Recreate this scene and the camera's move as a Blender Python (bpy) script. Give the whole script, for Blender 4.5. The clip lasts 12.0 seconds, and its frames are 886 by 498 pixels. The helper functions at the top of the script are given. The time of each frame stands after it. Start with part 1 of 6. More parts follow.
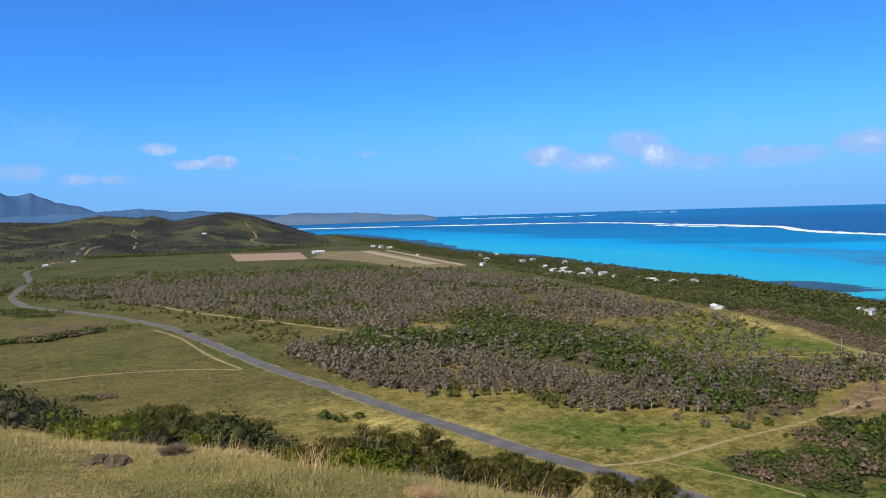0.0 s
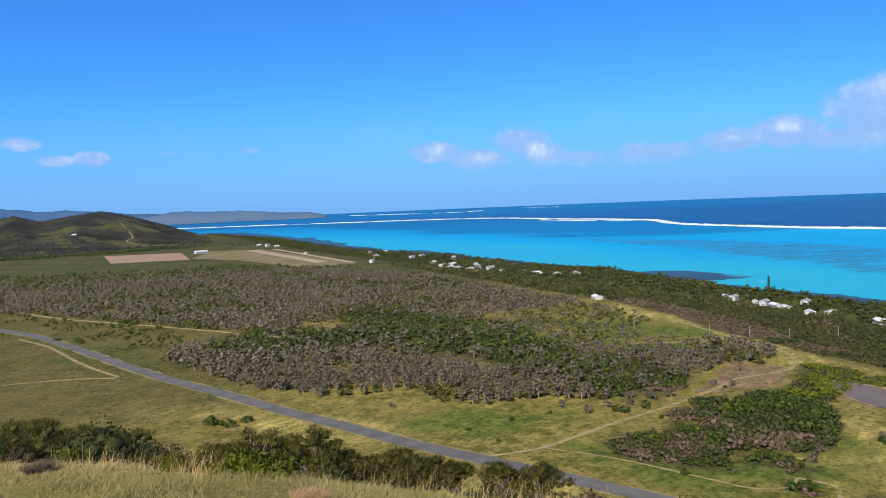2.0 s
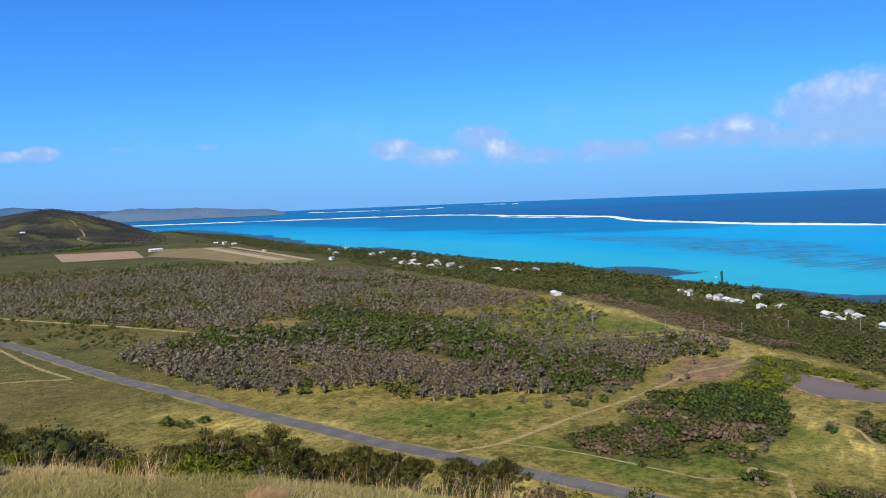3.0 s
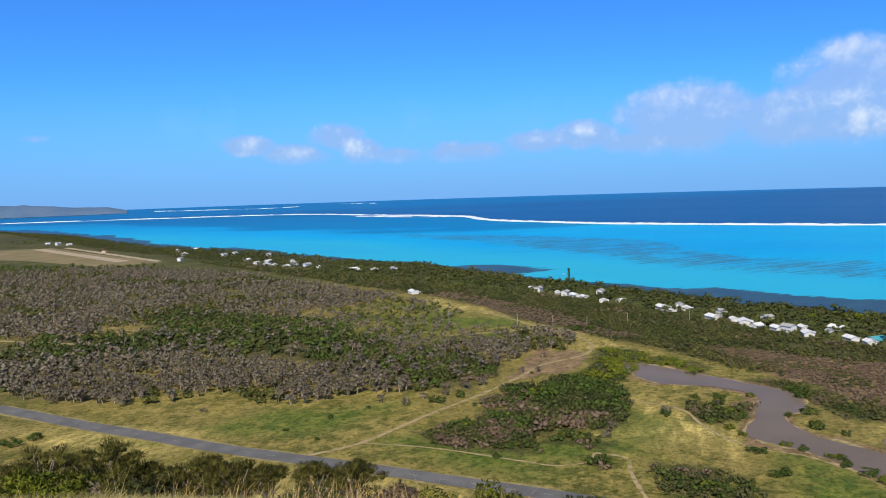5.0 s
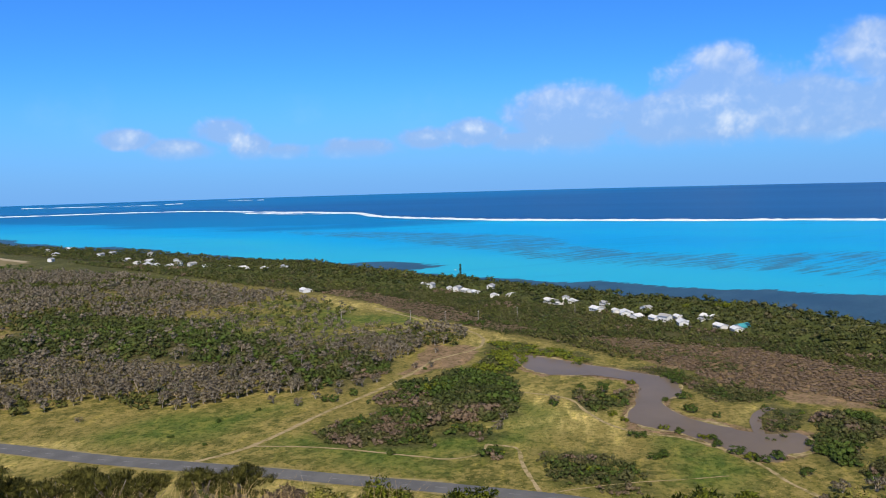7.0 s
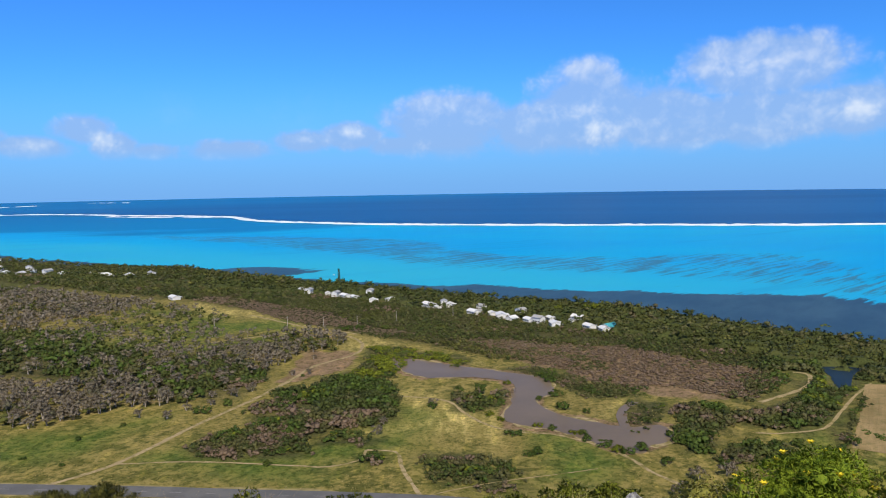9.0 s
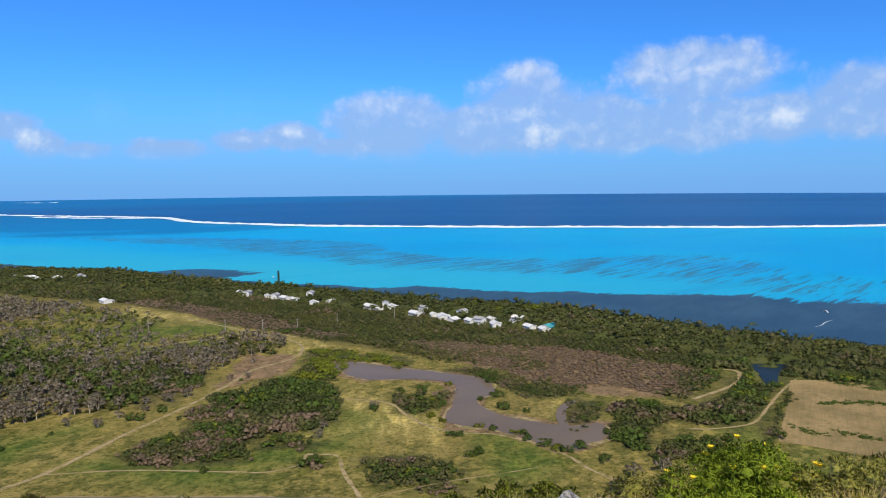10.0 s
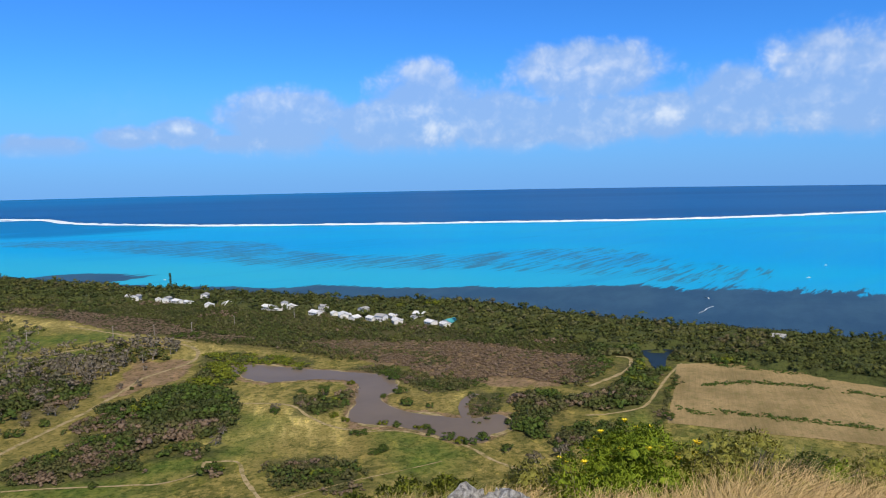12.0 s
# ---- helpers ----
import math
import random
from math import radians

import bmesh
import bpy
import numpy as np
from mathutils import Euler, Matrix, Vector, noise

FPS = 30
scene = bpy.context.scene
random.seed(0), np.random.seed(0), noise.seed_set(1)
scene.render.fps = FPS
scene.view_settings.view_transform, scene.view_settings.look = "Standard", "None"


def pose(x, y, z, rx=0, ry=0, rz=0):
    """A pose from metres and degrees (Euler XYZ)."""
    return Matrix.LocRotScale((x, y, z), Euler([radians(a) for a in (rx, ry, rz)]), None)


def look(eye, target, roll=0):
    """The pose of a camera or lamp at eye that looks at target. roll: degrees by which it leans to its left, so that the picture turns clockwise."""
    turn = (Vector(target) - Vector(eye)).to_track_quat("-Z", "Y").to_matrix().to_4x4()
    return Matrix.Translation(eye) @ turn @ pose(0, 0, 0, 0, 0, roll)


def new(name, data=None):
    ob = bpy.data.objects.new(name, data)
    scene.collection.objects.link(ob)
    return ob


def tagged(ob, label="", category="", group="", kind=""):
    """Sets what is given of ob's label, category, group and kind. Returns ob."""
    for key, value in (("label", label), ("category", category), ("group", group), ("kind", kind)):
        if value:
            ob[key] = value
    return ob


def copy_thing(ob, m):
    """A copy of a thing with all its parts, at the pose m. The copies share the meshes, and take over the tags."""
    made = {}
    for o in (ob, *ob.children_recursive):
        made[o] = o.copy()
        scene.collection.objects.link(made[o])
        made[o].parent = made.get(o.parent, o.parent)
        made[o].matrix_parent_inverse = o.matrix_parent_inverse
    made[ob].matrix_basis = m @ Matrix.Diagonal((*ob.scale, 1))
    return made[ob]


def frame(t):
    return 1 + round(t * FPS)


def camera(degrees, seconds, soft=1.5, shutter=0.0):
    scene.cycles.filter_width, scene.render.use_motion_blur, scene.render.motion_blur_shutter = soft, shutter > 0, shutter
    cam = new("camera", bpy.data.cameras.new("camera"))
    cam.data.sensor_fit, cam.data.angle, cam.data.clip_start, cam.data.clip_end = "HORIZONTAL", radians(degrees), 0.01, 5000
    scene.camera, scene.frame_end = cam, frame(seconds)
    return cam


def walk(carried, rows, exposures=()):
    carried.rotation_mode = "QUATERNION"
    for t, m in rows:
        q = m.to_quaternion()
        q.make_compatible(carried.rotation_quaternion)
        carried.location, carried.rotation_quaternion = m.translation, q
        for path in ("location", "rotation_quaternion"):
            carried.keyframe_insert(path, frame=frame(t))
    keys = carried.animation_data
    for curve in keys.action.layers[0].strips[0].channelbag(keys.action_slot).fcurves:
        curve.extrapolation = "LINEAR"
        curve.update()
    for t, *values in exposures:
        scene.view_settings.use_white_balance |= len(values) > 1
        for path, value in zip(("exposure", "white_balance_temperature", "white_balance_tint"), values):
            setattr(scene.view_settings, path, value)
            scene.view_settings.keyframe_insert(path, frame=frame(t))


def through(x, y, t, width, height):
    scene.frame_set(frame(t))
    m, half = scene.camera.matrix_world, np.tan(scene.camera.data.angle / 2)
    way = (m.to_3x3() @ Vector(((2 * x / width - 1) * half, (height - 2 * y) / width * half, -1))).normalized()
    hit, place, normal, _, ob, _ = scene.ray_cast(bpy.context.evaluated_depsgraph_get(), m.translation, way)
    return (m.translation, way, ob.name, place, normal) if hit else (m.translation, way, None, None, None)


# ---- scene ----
# ---- camera and walk: a slow turn on the spot, held half a metre in front of the body ----
cam = camera(62.8, 12.0, soft=1.0)
EYE, ARM = 75.0, 0.5
ROWS = [
    (0.0, 0.00, -3.43, 1.89), (0.5, -2.56, -3.44, 2.07), (1.0, -4.83, -3.52, 2.17), (1.5, -6.59, -3.68, 2.16),
    (2.0, -8.76, -4.02, 2.36), (2.5, -10.22, -4.22, 2.34), (4.5, -19.89, -4.82, 2.16), (5.0, -23.10, -4.84, 1.80),
    (5.5, -25.84, -4.89, 1.57), (6.0, -28.18, -5.13, 1.63), (6.5, -29.66, -5.18, 1.62), (7.0, -31.59, -5.34, 1.59),
    (9.0, -41.10, -5.20, 0.94), (9.5, -43.22, -5.20, 0.73), (10.0, -45.69, -5.13, 0.55), (10.5, -47.90, -5.18, 0.56),
    (11.0, -49.82, -5.20, 0.67), (11.5, -51.77, -5.34, 0.92), (12.0, -53.63, -5.48, 1.03),
]


def held(yaw, pitch, roll):
    a = radians(-yaw)
    return pose(ARM * math.sin(a), ARM * (math.cos(a) - 1), EYE, 90 + pitch, roll, yaw)


walk(cam, [(t, held(y, p, r)) for t, y, p, r in ROWS], [(0.0, 0.0), (2.5, -0.01), (7.0, -0.06), (12.0, -0.09)])

# ---- sun, sky and clouds ----
SUN_AZ, SUN_EL = 215.0, 50.0
sun_way = Vector((math.sin(radians(SUN_AZ)) * math.cos(radians(SUN_EL)), math.cos(radians(SUN_AZ)) * math.cos(radians(SUN_EL)), math.sin(radians(SUN_EL))))
sun = new("sun", bpy.data.lights.new("sun", "SUN"))
sun.data.energy, sun.data.angle, sun.data.color = 5.0, radians(0.5), (1.0, 0.9, 0.74)
sun.matrix_world = look(sun_way * 200, (0, 0, 0))

# cumulus banks: azimuth, elevation, half width, half height (degrees), density
CLOUDS = [
    (8.3, 3.6, 2.2, 0.95, 0.88), (11.9, 2.8, 3.2, 1.0, 0.82), (14.9, 4.2, 2.4, 1.3, 0.95), (16.9, 3.0, 1.8, 1.2, 0.92), (19.8, 2.6, 2.6, 0.8, 0.68),
    (25.2, 2.7, 4.6, 1.0, 0.84), (30.2, 3.3, 3.0, 1.1, 0.86), (34.2, 3.7, 2.8, 1.3, 0.92), (38.0, 3.0, 3.6, 1.0, 0.85),
    (41.9, 4.4, 6.4, 3.0, 0.95), (48.2, 4.0, 5.5, 2.6, 0.95), (52.4, 5.4, 6.0, 3.9, 1.0), (58.0, 4.6, 5.5, 3.2, 0.95),
    (64.6, 7.6, 7.2, 2.9, 1.05), (65.0, 4.6, 9.0, 2.6, 1.0), (70.6, 4.6, 4.0, 2.3, 1.0), (75.5, 5.4, 5.0, 3.0, 1.0),
    (82.0, 6.2, 6.5, 4.2, 1.05), (90.0, 6.2, 9.0, 4.4, 1.05), (104.0, 6.6, 13.0, 4.5, 1.05), (150.0, 7.0, 20.0, 5.0, 1.0), (-90.0, 6.0, 16.0, 4.0, 0.95),
    (-30.0, 3.2, 2.6, 0.9, 0.75), (-26.6, 2.6, 2.0, 0.6, 0.5), (-21.2, 4.8, 1.5, 0.55, 0.72), (-19.0, 3.6, 1.8, 0.5, 0.55), (-16.6, 3.8, 1.5, 0.65, 0.75), (-24.0, 2.6, 1.7, 0.5, 0.6), (-11.5, 4.0, 1.2, 0.4, 0.5), (-6.0, 4.2, 1.4, 0.4, 0.45),
]
# towers in them that catch the sun: the same numbers
TOWERS = [
    (8.3, 3.8, 1.3, 0.5, 0.6), (14.6, 4.8, 1.0, 0.7, 0.95), (16.3, 3.4, 1.2, 0.9, 0.9), (12.2, 3.0, 1.6, 0.5, 0.45), (34.3, 4.0, 1.2, 0.6, 0.8), (30.4, 3.4, 1.0, 0.4, 0.55),
    (53.3, 3.7, 1.4, 1.1, 1.0), (50.8, 5.2, 3.0, 0.9, 0.4), (70.4, 4.5, 2.2, 0.9, 0.95), (66.5, 5.6, 5.0, 0.9, 0.55), (62.5, 7.9, 5.0, 0.8, 0.35), (78.2, 7.4, 2.2, 1.5, 0.6),
    (43.0, 3.6, 3.0, 0.8, 0.3), (-29.6, 3.3, 2.0, 0.8, 0.5), (-15.9, 3.9, 0.9, 0.6, 0.7), (-21.2, 4.9, 1.0, 0.4, 0.5), (84.0, 6.0, 3.0, 1.4, 0.5),
]
world = bpy.data.worlds.new("sky")
scene.world = world
world.use_nodes = True
wn, wl = world.node_tree.nodes, world.node_tree.links
wn.clear()


def wmath(op, a, b=None, c=None):
    n = wn.new("ShaderNodeMath")
    n.operation = op
    for i, v in enumerate((a, b, c)):
        if v is None:
            continue
        if isinstance(v, (int, float)):
            n.inputs[i].default_value = v
        else:
            wl.new(v, n.inputs[i])
    return n.outputs[0]


def wcolor(fac, a, b, blend="MIX"):
    n = wn.new("ShaderNodeMix")
    n.data_type, n.blend_type = "RGBA", blend
    for i, v in ((0, fac), (6, a), (7, b)):
        if isinstance(v, (int, float)):
            n.inputs[i].default_value = v
        elif isinstance(v, tuple):
            n.inputs[i].default_value = (*v, 1)
        else:
            wl.new(v, n.inputs[i])
    return n.outputs[2]


def wrange(v, a, b, c=0.0, d=1.0):
    n = wn.new("ShaderNodeMapRange")
    n.interpolation_type = "SMOOTHSTEP"
    wl.new(v, n.inputs[0])
    for i, x in zip((1, 2, 3, 4), (a, b, c, d)):
        n.inputs[i].default_value = x
    return n.outputs[0]


def wnoise(vec, scale, detail, rough, shift):
    m = wn.new("ShaderNodeVectorMath")
    m.operation = "ADD"
    wl.new(vec, m.inputs[0])
    m.inputs[1].default_value = (*shift, 0)
    n = wn.new("ShaderNodeTexNoise")
    wl.new(m.outputs[0], n.inputs["Vector"])
    n.inputs["Scale"].default_value, n.inputs["Detail"].default_value, n.inputs["Roughness"].default_value = scale, detail, rough
    return n.outputs["Fac"]


sky = wn.new("ShaderNodeTexSky")
sky.sky_type, sky.sun_disc = "NISHITA", False
sky.sun_elevation, sky.sun_rotation = radians(SUN_EL), radians(SUN_AZ)
sky.air_density, sky.dust_density, sky.ozone_density, sky.altitude = 1.0, 0.2, 3.0, 100
coord = wn.new("ShaderNodeTexCoord")
split = wn.new("ShaderNodeSeparateXYZ")
wl.new(coord.outputs["Generated"], split.inputs[0])
az = wmath("MULTIPLY", wmath("ARCTAN2", split.outputs[0], split.outputs[1]), 57.2958)
el = wmath("MULTIPLY", wmath("ARCSINE", split.outputs[2]), 57.2958)
plane = wn.new("ShaderNodeCombineXYZ")
wl.new(az, plane.inputs[0])
wl.new(el, plane.inputs[1])


def lumps(table):
    """Soft heaps side by side: 0 in clear sky, up to each one's density in its middle; their bases are flatter than their tops."""
    heap = None
    for ca, ce, wa, we, dens in table:
        d = wn.new("ShaderNodeVectorMath")
        d.operation = "SUBTRACT"
        wl.new(plane.outputs[0], d.inputs[0])
        d.inputs[1].default_value = (ca, ce, 0)
        s = wn.new("ShaderNodeVectorMath")
        s.operation = "MULTIPLY"
        wl.new(d.outputs[0], s.inputs[0])
        s.inputs[1].default_value = (1 / wa, 1 / we, 0)
        ln = wn.new("ShaderNodeVectorMath")
        ln.operation = "LENGTH"
        wl.new(s.outputs[0], ln.inputs[0])
        bump = wrange(ln.outputs["Value"], 0.1, 1.45, dens, 0.0)
        heap = bump if heap is None else wmath("SMOOTH_MAX", heap, bump, 0.12)
    return heap


def billow(shift):
    """Cauliflower heads, small ones on large ones."""
    m = wn.new("ShaderNodeVectorMath")
    m.operation = "MULTIPLY_ADD"
    wl.new(warp.outputs["Color"], m.inputs[0])
    m.inputs[1].default_value = (1.6, 1.1, 0)
    wl.new(plane.outputs[0], m.inputs[2])
    k = wn.new("ShaderNodeVectorMath")
    k.operation = "ADD"
    wl.new(m.outputs[0], k.inputs[0])
    k.inputs[1].default_value = (*shift, 0)
    v = wn.new("ShaderNodeTexVoronoi")
    v.voronoi_dimensions, v.feature = "2D", "SMOOTH_F1"
    wl.new(k.outputs[0], v.inputs["Vector"])
    for key, x in (("Scale", 0.3), ("Detail", 3.0), ("Roughness", 0.6), ("Lacunarity", 2.2), ("Smoothness", 1.0)):
        v.inputs[key].default_value = x
    return wmath("SUBTRACT", 0.5, v.outputs["Distance"])


warp = wn.new("ShaderNodeTexNoise")
wl.new(plane.outputs[0], warp.inputs["Vector"])
warp.inputs["Scale"].default_value, warp.inputs["Detail"].default_value = 0.3, 4
flat = wn.new("ShaderNodeVectorMath")
flat.operation = "MULTIPLY"
wl.new(plane.outputs[0], flat.inputs[0])
flat.inputs[1].default_value = (0.8, 1.7, 0)
banks, towers = lumps(CLOUDS), lumps(TOWERS)
head, head_lit = billow((0.0, 0.0)), billow((0.55, -0.65))
fleece = wnoise(flat.outputs[0], 0.19, 5, 0.48, (3.1, 2.0))
wisp = wnoise(plane.outputs[0], 0.13, 5, 0.6, (11.0, 7.0))
body = wmath("ADD", wmath("ADD", banks, wmath("MULTIPLY", head, 0.35)), wmath("MULTIPLY", wmath("SUBTRACT", fleece, 0.5), 0.8))
cover = wmath("MULTIPLY", wmath("MULTIPLY", wrange(body, 0.08, 0.56), wrange(banks, 0.14, 0.34)), wrange(el, 1.4, 3.0))
relief = wmath("ADD", wmath("MULTIPLY", wmath("SUBTRACT", head, head_lit), 0.5), wmath("MULTIPLY", wmath("SUBTRACT", fleece, 0.5), 0.8))
tall = wmath("MULTIPLY", wrange(el, 2.5, 9.0), 0.22)
lit = wrange(wmath("ADD", wmath("ADD", relief, tall), wmath("MULTIPLY", towers, wmath("ADD", 0.6, wmath("MULTIPLY", head, 0.6)))), 0.0, 1.05)
haze = wrange(el, -1.0, 9.0, 1.0, 0.0)
tinted = wcolor(1.0, sky.outputs[0], wcolor(wrange(el, 24.0, 40.0), (0.3, 0.9, 1.8), (0.85, 0.95, 1.1)), "MULTIPLY")
zenith = wrange(el, 22.0, 65.0, 1.0, 0.42)
tinted = wcolor(1.0, tinted, zenith, "MULTIPLY")
tinted = wcolor(1.0, tinted, wrange(az, 10.0, 70.0, 1.0, 0.92), "MULTIPLY")
tinted = wcolor(wmath("MULTIPLY", haze, 0.8), tinted, (1.9, 4.3, 9.3))
veil = wmath("MULTIPLY", wmath("MULTIPLY", wrange(wisp, 0.5, 0.8), wrange(el, 1.0, 6.0)), wrange(el, 5.0, 9.0, 0.08, 0.0))
tinted = wcolor(veil, tinted, (7, 8, 9.5))
cloud = wcolor(lit, (3.3, 5.2, 8.9), (9.0, 9.5, 10.1))
final = wcolor(wmath("MULTIPLY", cover, 0.78), tinted, cloud)
back = wn.new("ShaderNodeBackground")
back.inputs["Strength"].default_value = 0.1
out = wn.new("ShaderNodeOutputWorld")
wl.new(final, back.inputs[0])
wl.new(back.outputs[0], out.inputs[0])
scene.view_settings.exposure = 0.0

# ---- materials ----
class Shader:
    """A node material with a few short ways to add nodes."""

    def __init__(self, name, rough=0.9, spec=0.25):
        self.mat = bpy.data.materials.new(name)
        self.mat.use_nodes = True
        self.nt = self.mat.node_tree
        self.bsdf = self.nt.nodes["Principled BSDF"]
        self.bsdf.inputs["Roughness"].default_value = rough
        self.bsdf.inputs["Specular IOR Level"].default_value = spec
        self.obj = self.nt.nodes.new("ShaderNodeTexCoord").outputs["Object"]

    def put(self, socket, v):
        if isinstance(v, (int, float)):
            socket.default_value = v
        elif isinstance(v, tuple):
            socket.default_value = (*v, 1) if len(v) == 3 and socket.type == "RGBA" else v
        else:
            self.nt.links.new(v, socket)

    def math(self, op, a, b=0.0):
        n = self.nt.nodes.new("ShaderNodeMath")
        n.operation = op
        self.put(n.inputs[0], a)
        self.put(n.inputs[1], b)
        return n.outputs[0]

    def noise(self, scale, detail=4, rough=0.55, vec=None, stretch=None, turn=0.0, distort=0.0):
        n = self.nt.nodes.new("ShaderNodeTexNoise")
        v = vec or self.obj
        if stretch:
            m = self.nt.nodes.new("ShaderNodeMapping")
            m.vector_type = "TEXTURE"
            m.inputs["Rotation"].default_value = (0, 0, radians(turn))
            m.inputs["Scale"].default_value = stretch
            self.nt.links.new(v, m.inputs[0])
            v = m.outputs[0]
        self.nt.links.new(v, n.inputs["Vector"])
        for k, x in (("Scale", scale), ("Detail", detail), ("Roughness", rough), ("Distortion", distort)):
            n.inputs[k].default_value = x
        return n.outputs["Fac"]

    def ramp(self, v, a, b, c=0.0, d=1.0):
        n = self.nt.nodes.new("ShaderNodeMapRange")
        n.interpolation_type = "SMOOTHSTEP"
        self.put(n.inputs[0], v)
        for i, x in zip((1, 2, 3, 4), (a, b, c, d)):
            self.put(n.inputs[i], x)
        return n.outputs[0]

    def mix(self, fac, a, b, blend="MIX"):
        n = self.nt.nodes.new("ShaderNodeMix")
        n.data_type, n.blend_type = "RGBA", blend
        self.put(n.inputs[0], fac)
        self.put(n.inputs[6], a)
        self.put(n.inputs[7], b)
        return n.outputs[2]

    def attr(self, name, channel="Color"):
        n = self.nt.nodes.new("ShaderNodeAttribute")
        n.attribute_name = name
        return n.outputs[channel]

    def rgb(self, v):
        n = self.nt.nodes.new("ShaderNodeSeparateColor")
        self.nt.links.new(v, n.inputs[0])
        return n.outputs

    def island(self):
        return self.nt.nodes.new("ShaderNodeNewGeometry").outputs["Random Per Island"]

    def chance(self):
        return self.nt.nodes.new("ShaderNodeObjectInfo").outputs["Random"]

    def bump(self, height, strength=0.4, distance=0.1):
        n = self.nt.nodes.new("ShaderNodeBump")
        n.inputs["Strength"].default_value, n.inputs["Distance"].default_value = strength, distance
        self.nt.links.new(height, n.inputs["Height"])
        self.nt.links.new(n.outputs[0], self.bsdf.inputs["Normal"])

    def done(self, color):
        self.put(self.bsdf.inputs["Base Color"], color)
        return self.mat


def leaf_material(name, dark, light, other, scale=0.5, rough=0.75, through=0.25, twig=0.0):
    """Foliage: a tint for each plant, a shift for each clump of leaves, and twig-sized mottling where the plants stand far off."""
    s = Shader(name, rough, 0.2)
    pick = s.island()
    if twig:
        f = s.noise(twig, 5, 0.72)
        pick = s.ramp(s.math("ADD", s.math("MULTIPLY", pick, 0.45), s.math("MULTIPLY", f, 0.85)), 0.32, 0.95)
        s.bump(f, 0.9, 0.5)
    c = s.mix(pick, dark, light)
    c = s.mix(s.ramp(s.attr("tint", "Fac"), 0.35, 0.95), c, other)
    c = s.mix(s.ramp(s.noise(scale, 3), 0.35, 0.7, 0.0, 0.45), c, light)
    s.done(c)
    if through:
        t = s.nt.nodes.new("ShaderNodeBsdfTranslucent")
        s.nt.links.new(c, t.inputs[0])
        m = s.nt.nodes.new("ShaderNodeMixShader")
        m.inputs[0].default_value = through
        s.nt.links.new(s.bsdf.outputs[0], m.inputs[1])
        s.nt.links.new(t.outputs[0], m.inputs[2])
        s.nt.links.new(m.outputs[0], s.nt.nodes["Material Output"].inputs[0])
    return s.mat


def canopy_material(name, dark, light, other, brown_dark, brown_light):
    """Closed scrub: a tint for each crown, some of them brown, and a shift for each leaf spray."""
    s = Shader(name, 0.8, 0.15)
    v = s.island()
    f = s.noise(1.1, 5, 0.7)
    g = s.mix(s.ramp(s.math("ADD", s.math("MULTIPLY", v, 0.5), s.math("MULTIPLY", f, 0.8)), 0.35, 0.95), dark, light)
    g = s.mix(s.ramp(s.attr("tint", "Fac"), 0.35, 0.95), g, other)
    b = s.mix(s.ramp(s.math("ADD", s.math("MULTIPLY", v, 0.5), s.math("MULTIPLY", f, 0.8)), 0.35, 0.95), brown_dark, brown_light)
    s.bump(s.noise(2.2, 5, 0.7), 0.7, 0.3)
    return s.done(s.mix(s.attr("brown", "Fac"), g, b))


def plain_material(name, a, b, scale=2.0, rough=0.8, spec=0.3, bump=0.2, metal=0.0, dist=0.05):
    """Two tones mixed at two sizes, with fine relief."""
    s = Shader(name, rough, spec)
    s.bsdf.inputs["Metallic"].default_value = metal
    c = s.mix(s.ramp(s.noise(scale, 4), 0.3, 0.7), a, b)
    c = s.mix(s.ramp(s.noise(scale * 7, 5, 0.65), 0.4, 0.75, 0.0, 0.5), c, b)
    s.bump(s.noise(scale * 9, 5, 0.6), bump, dist)
    return s.done(c)


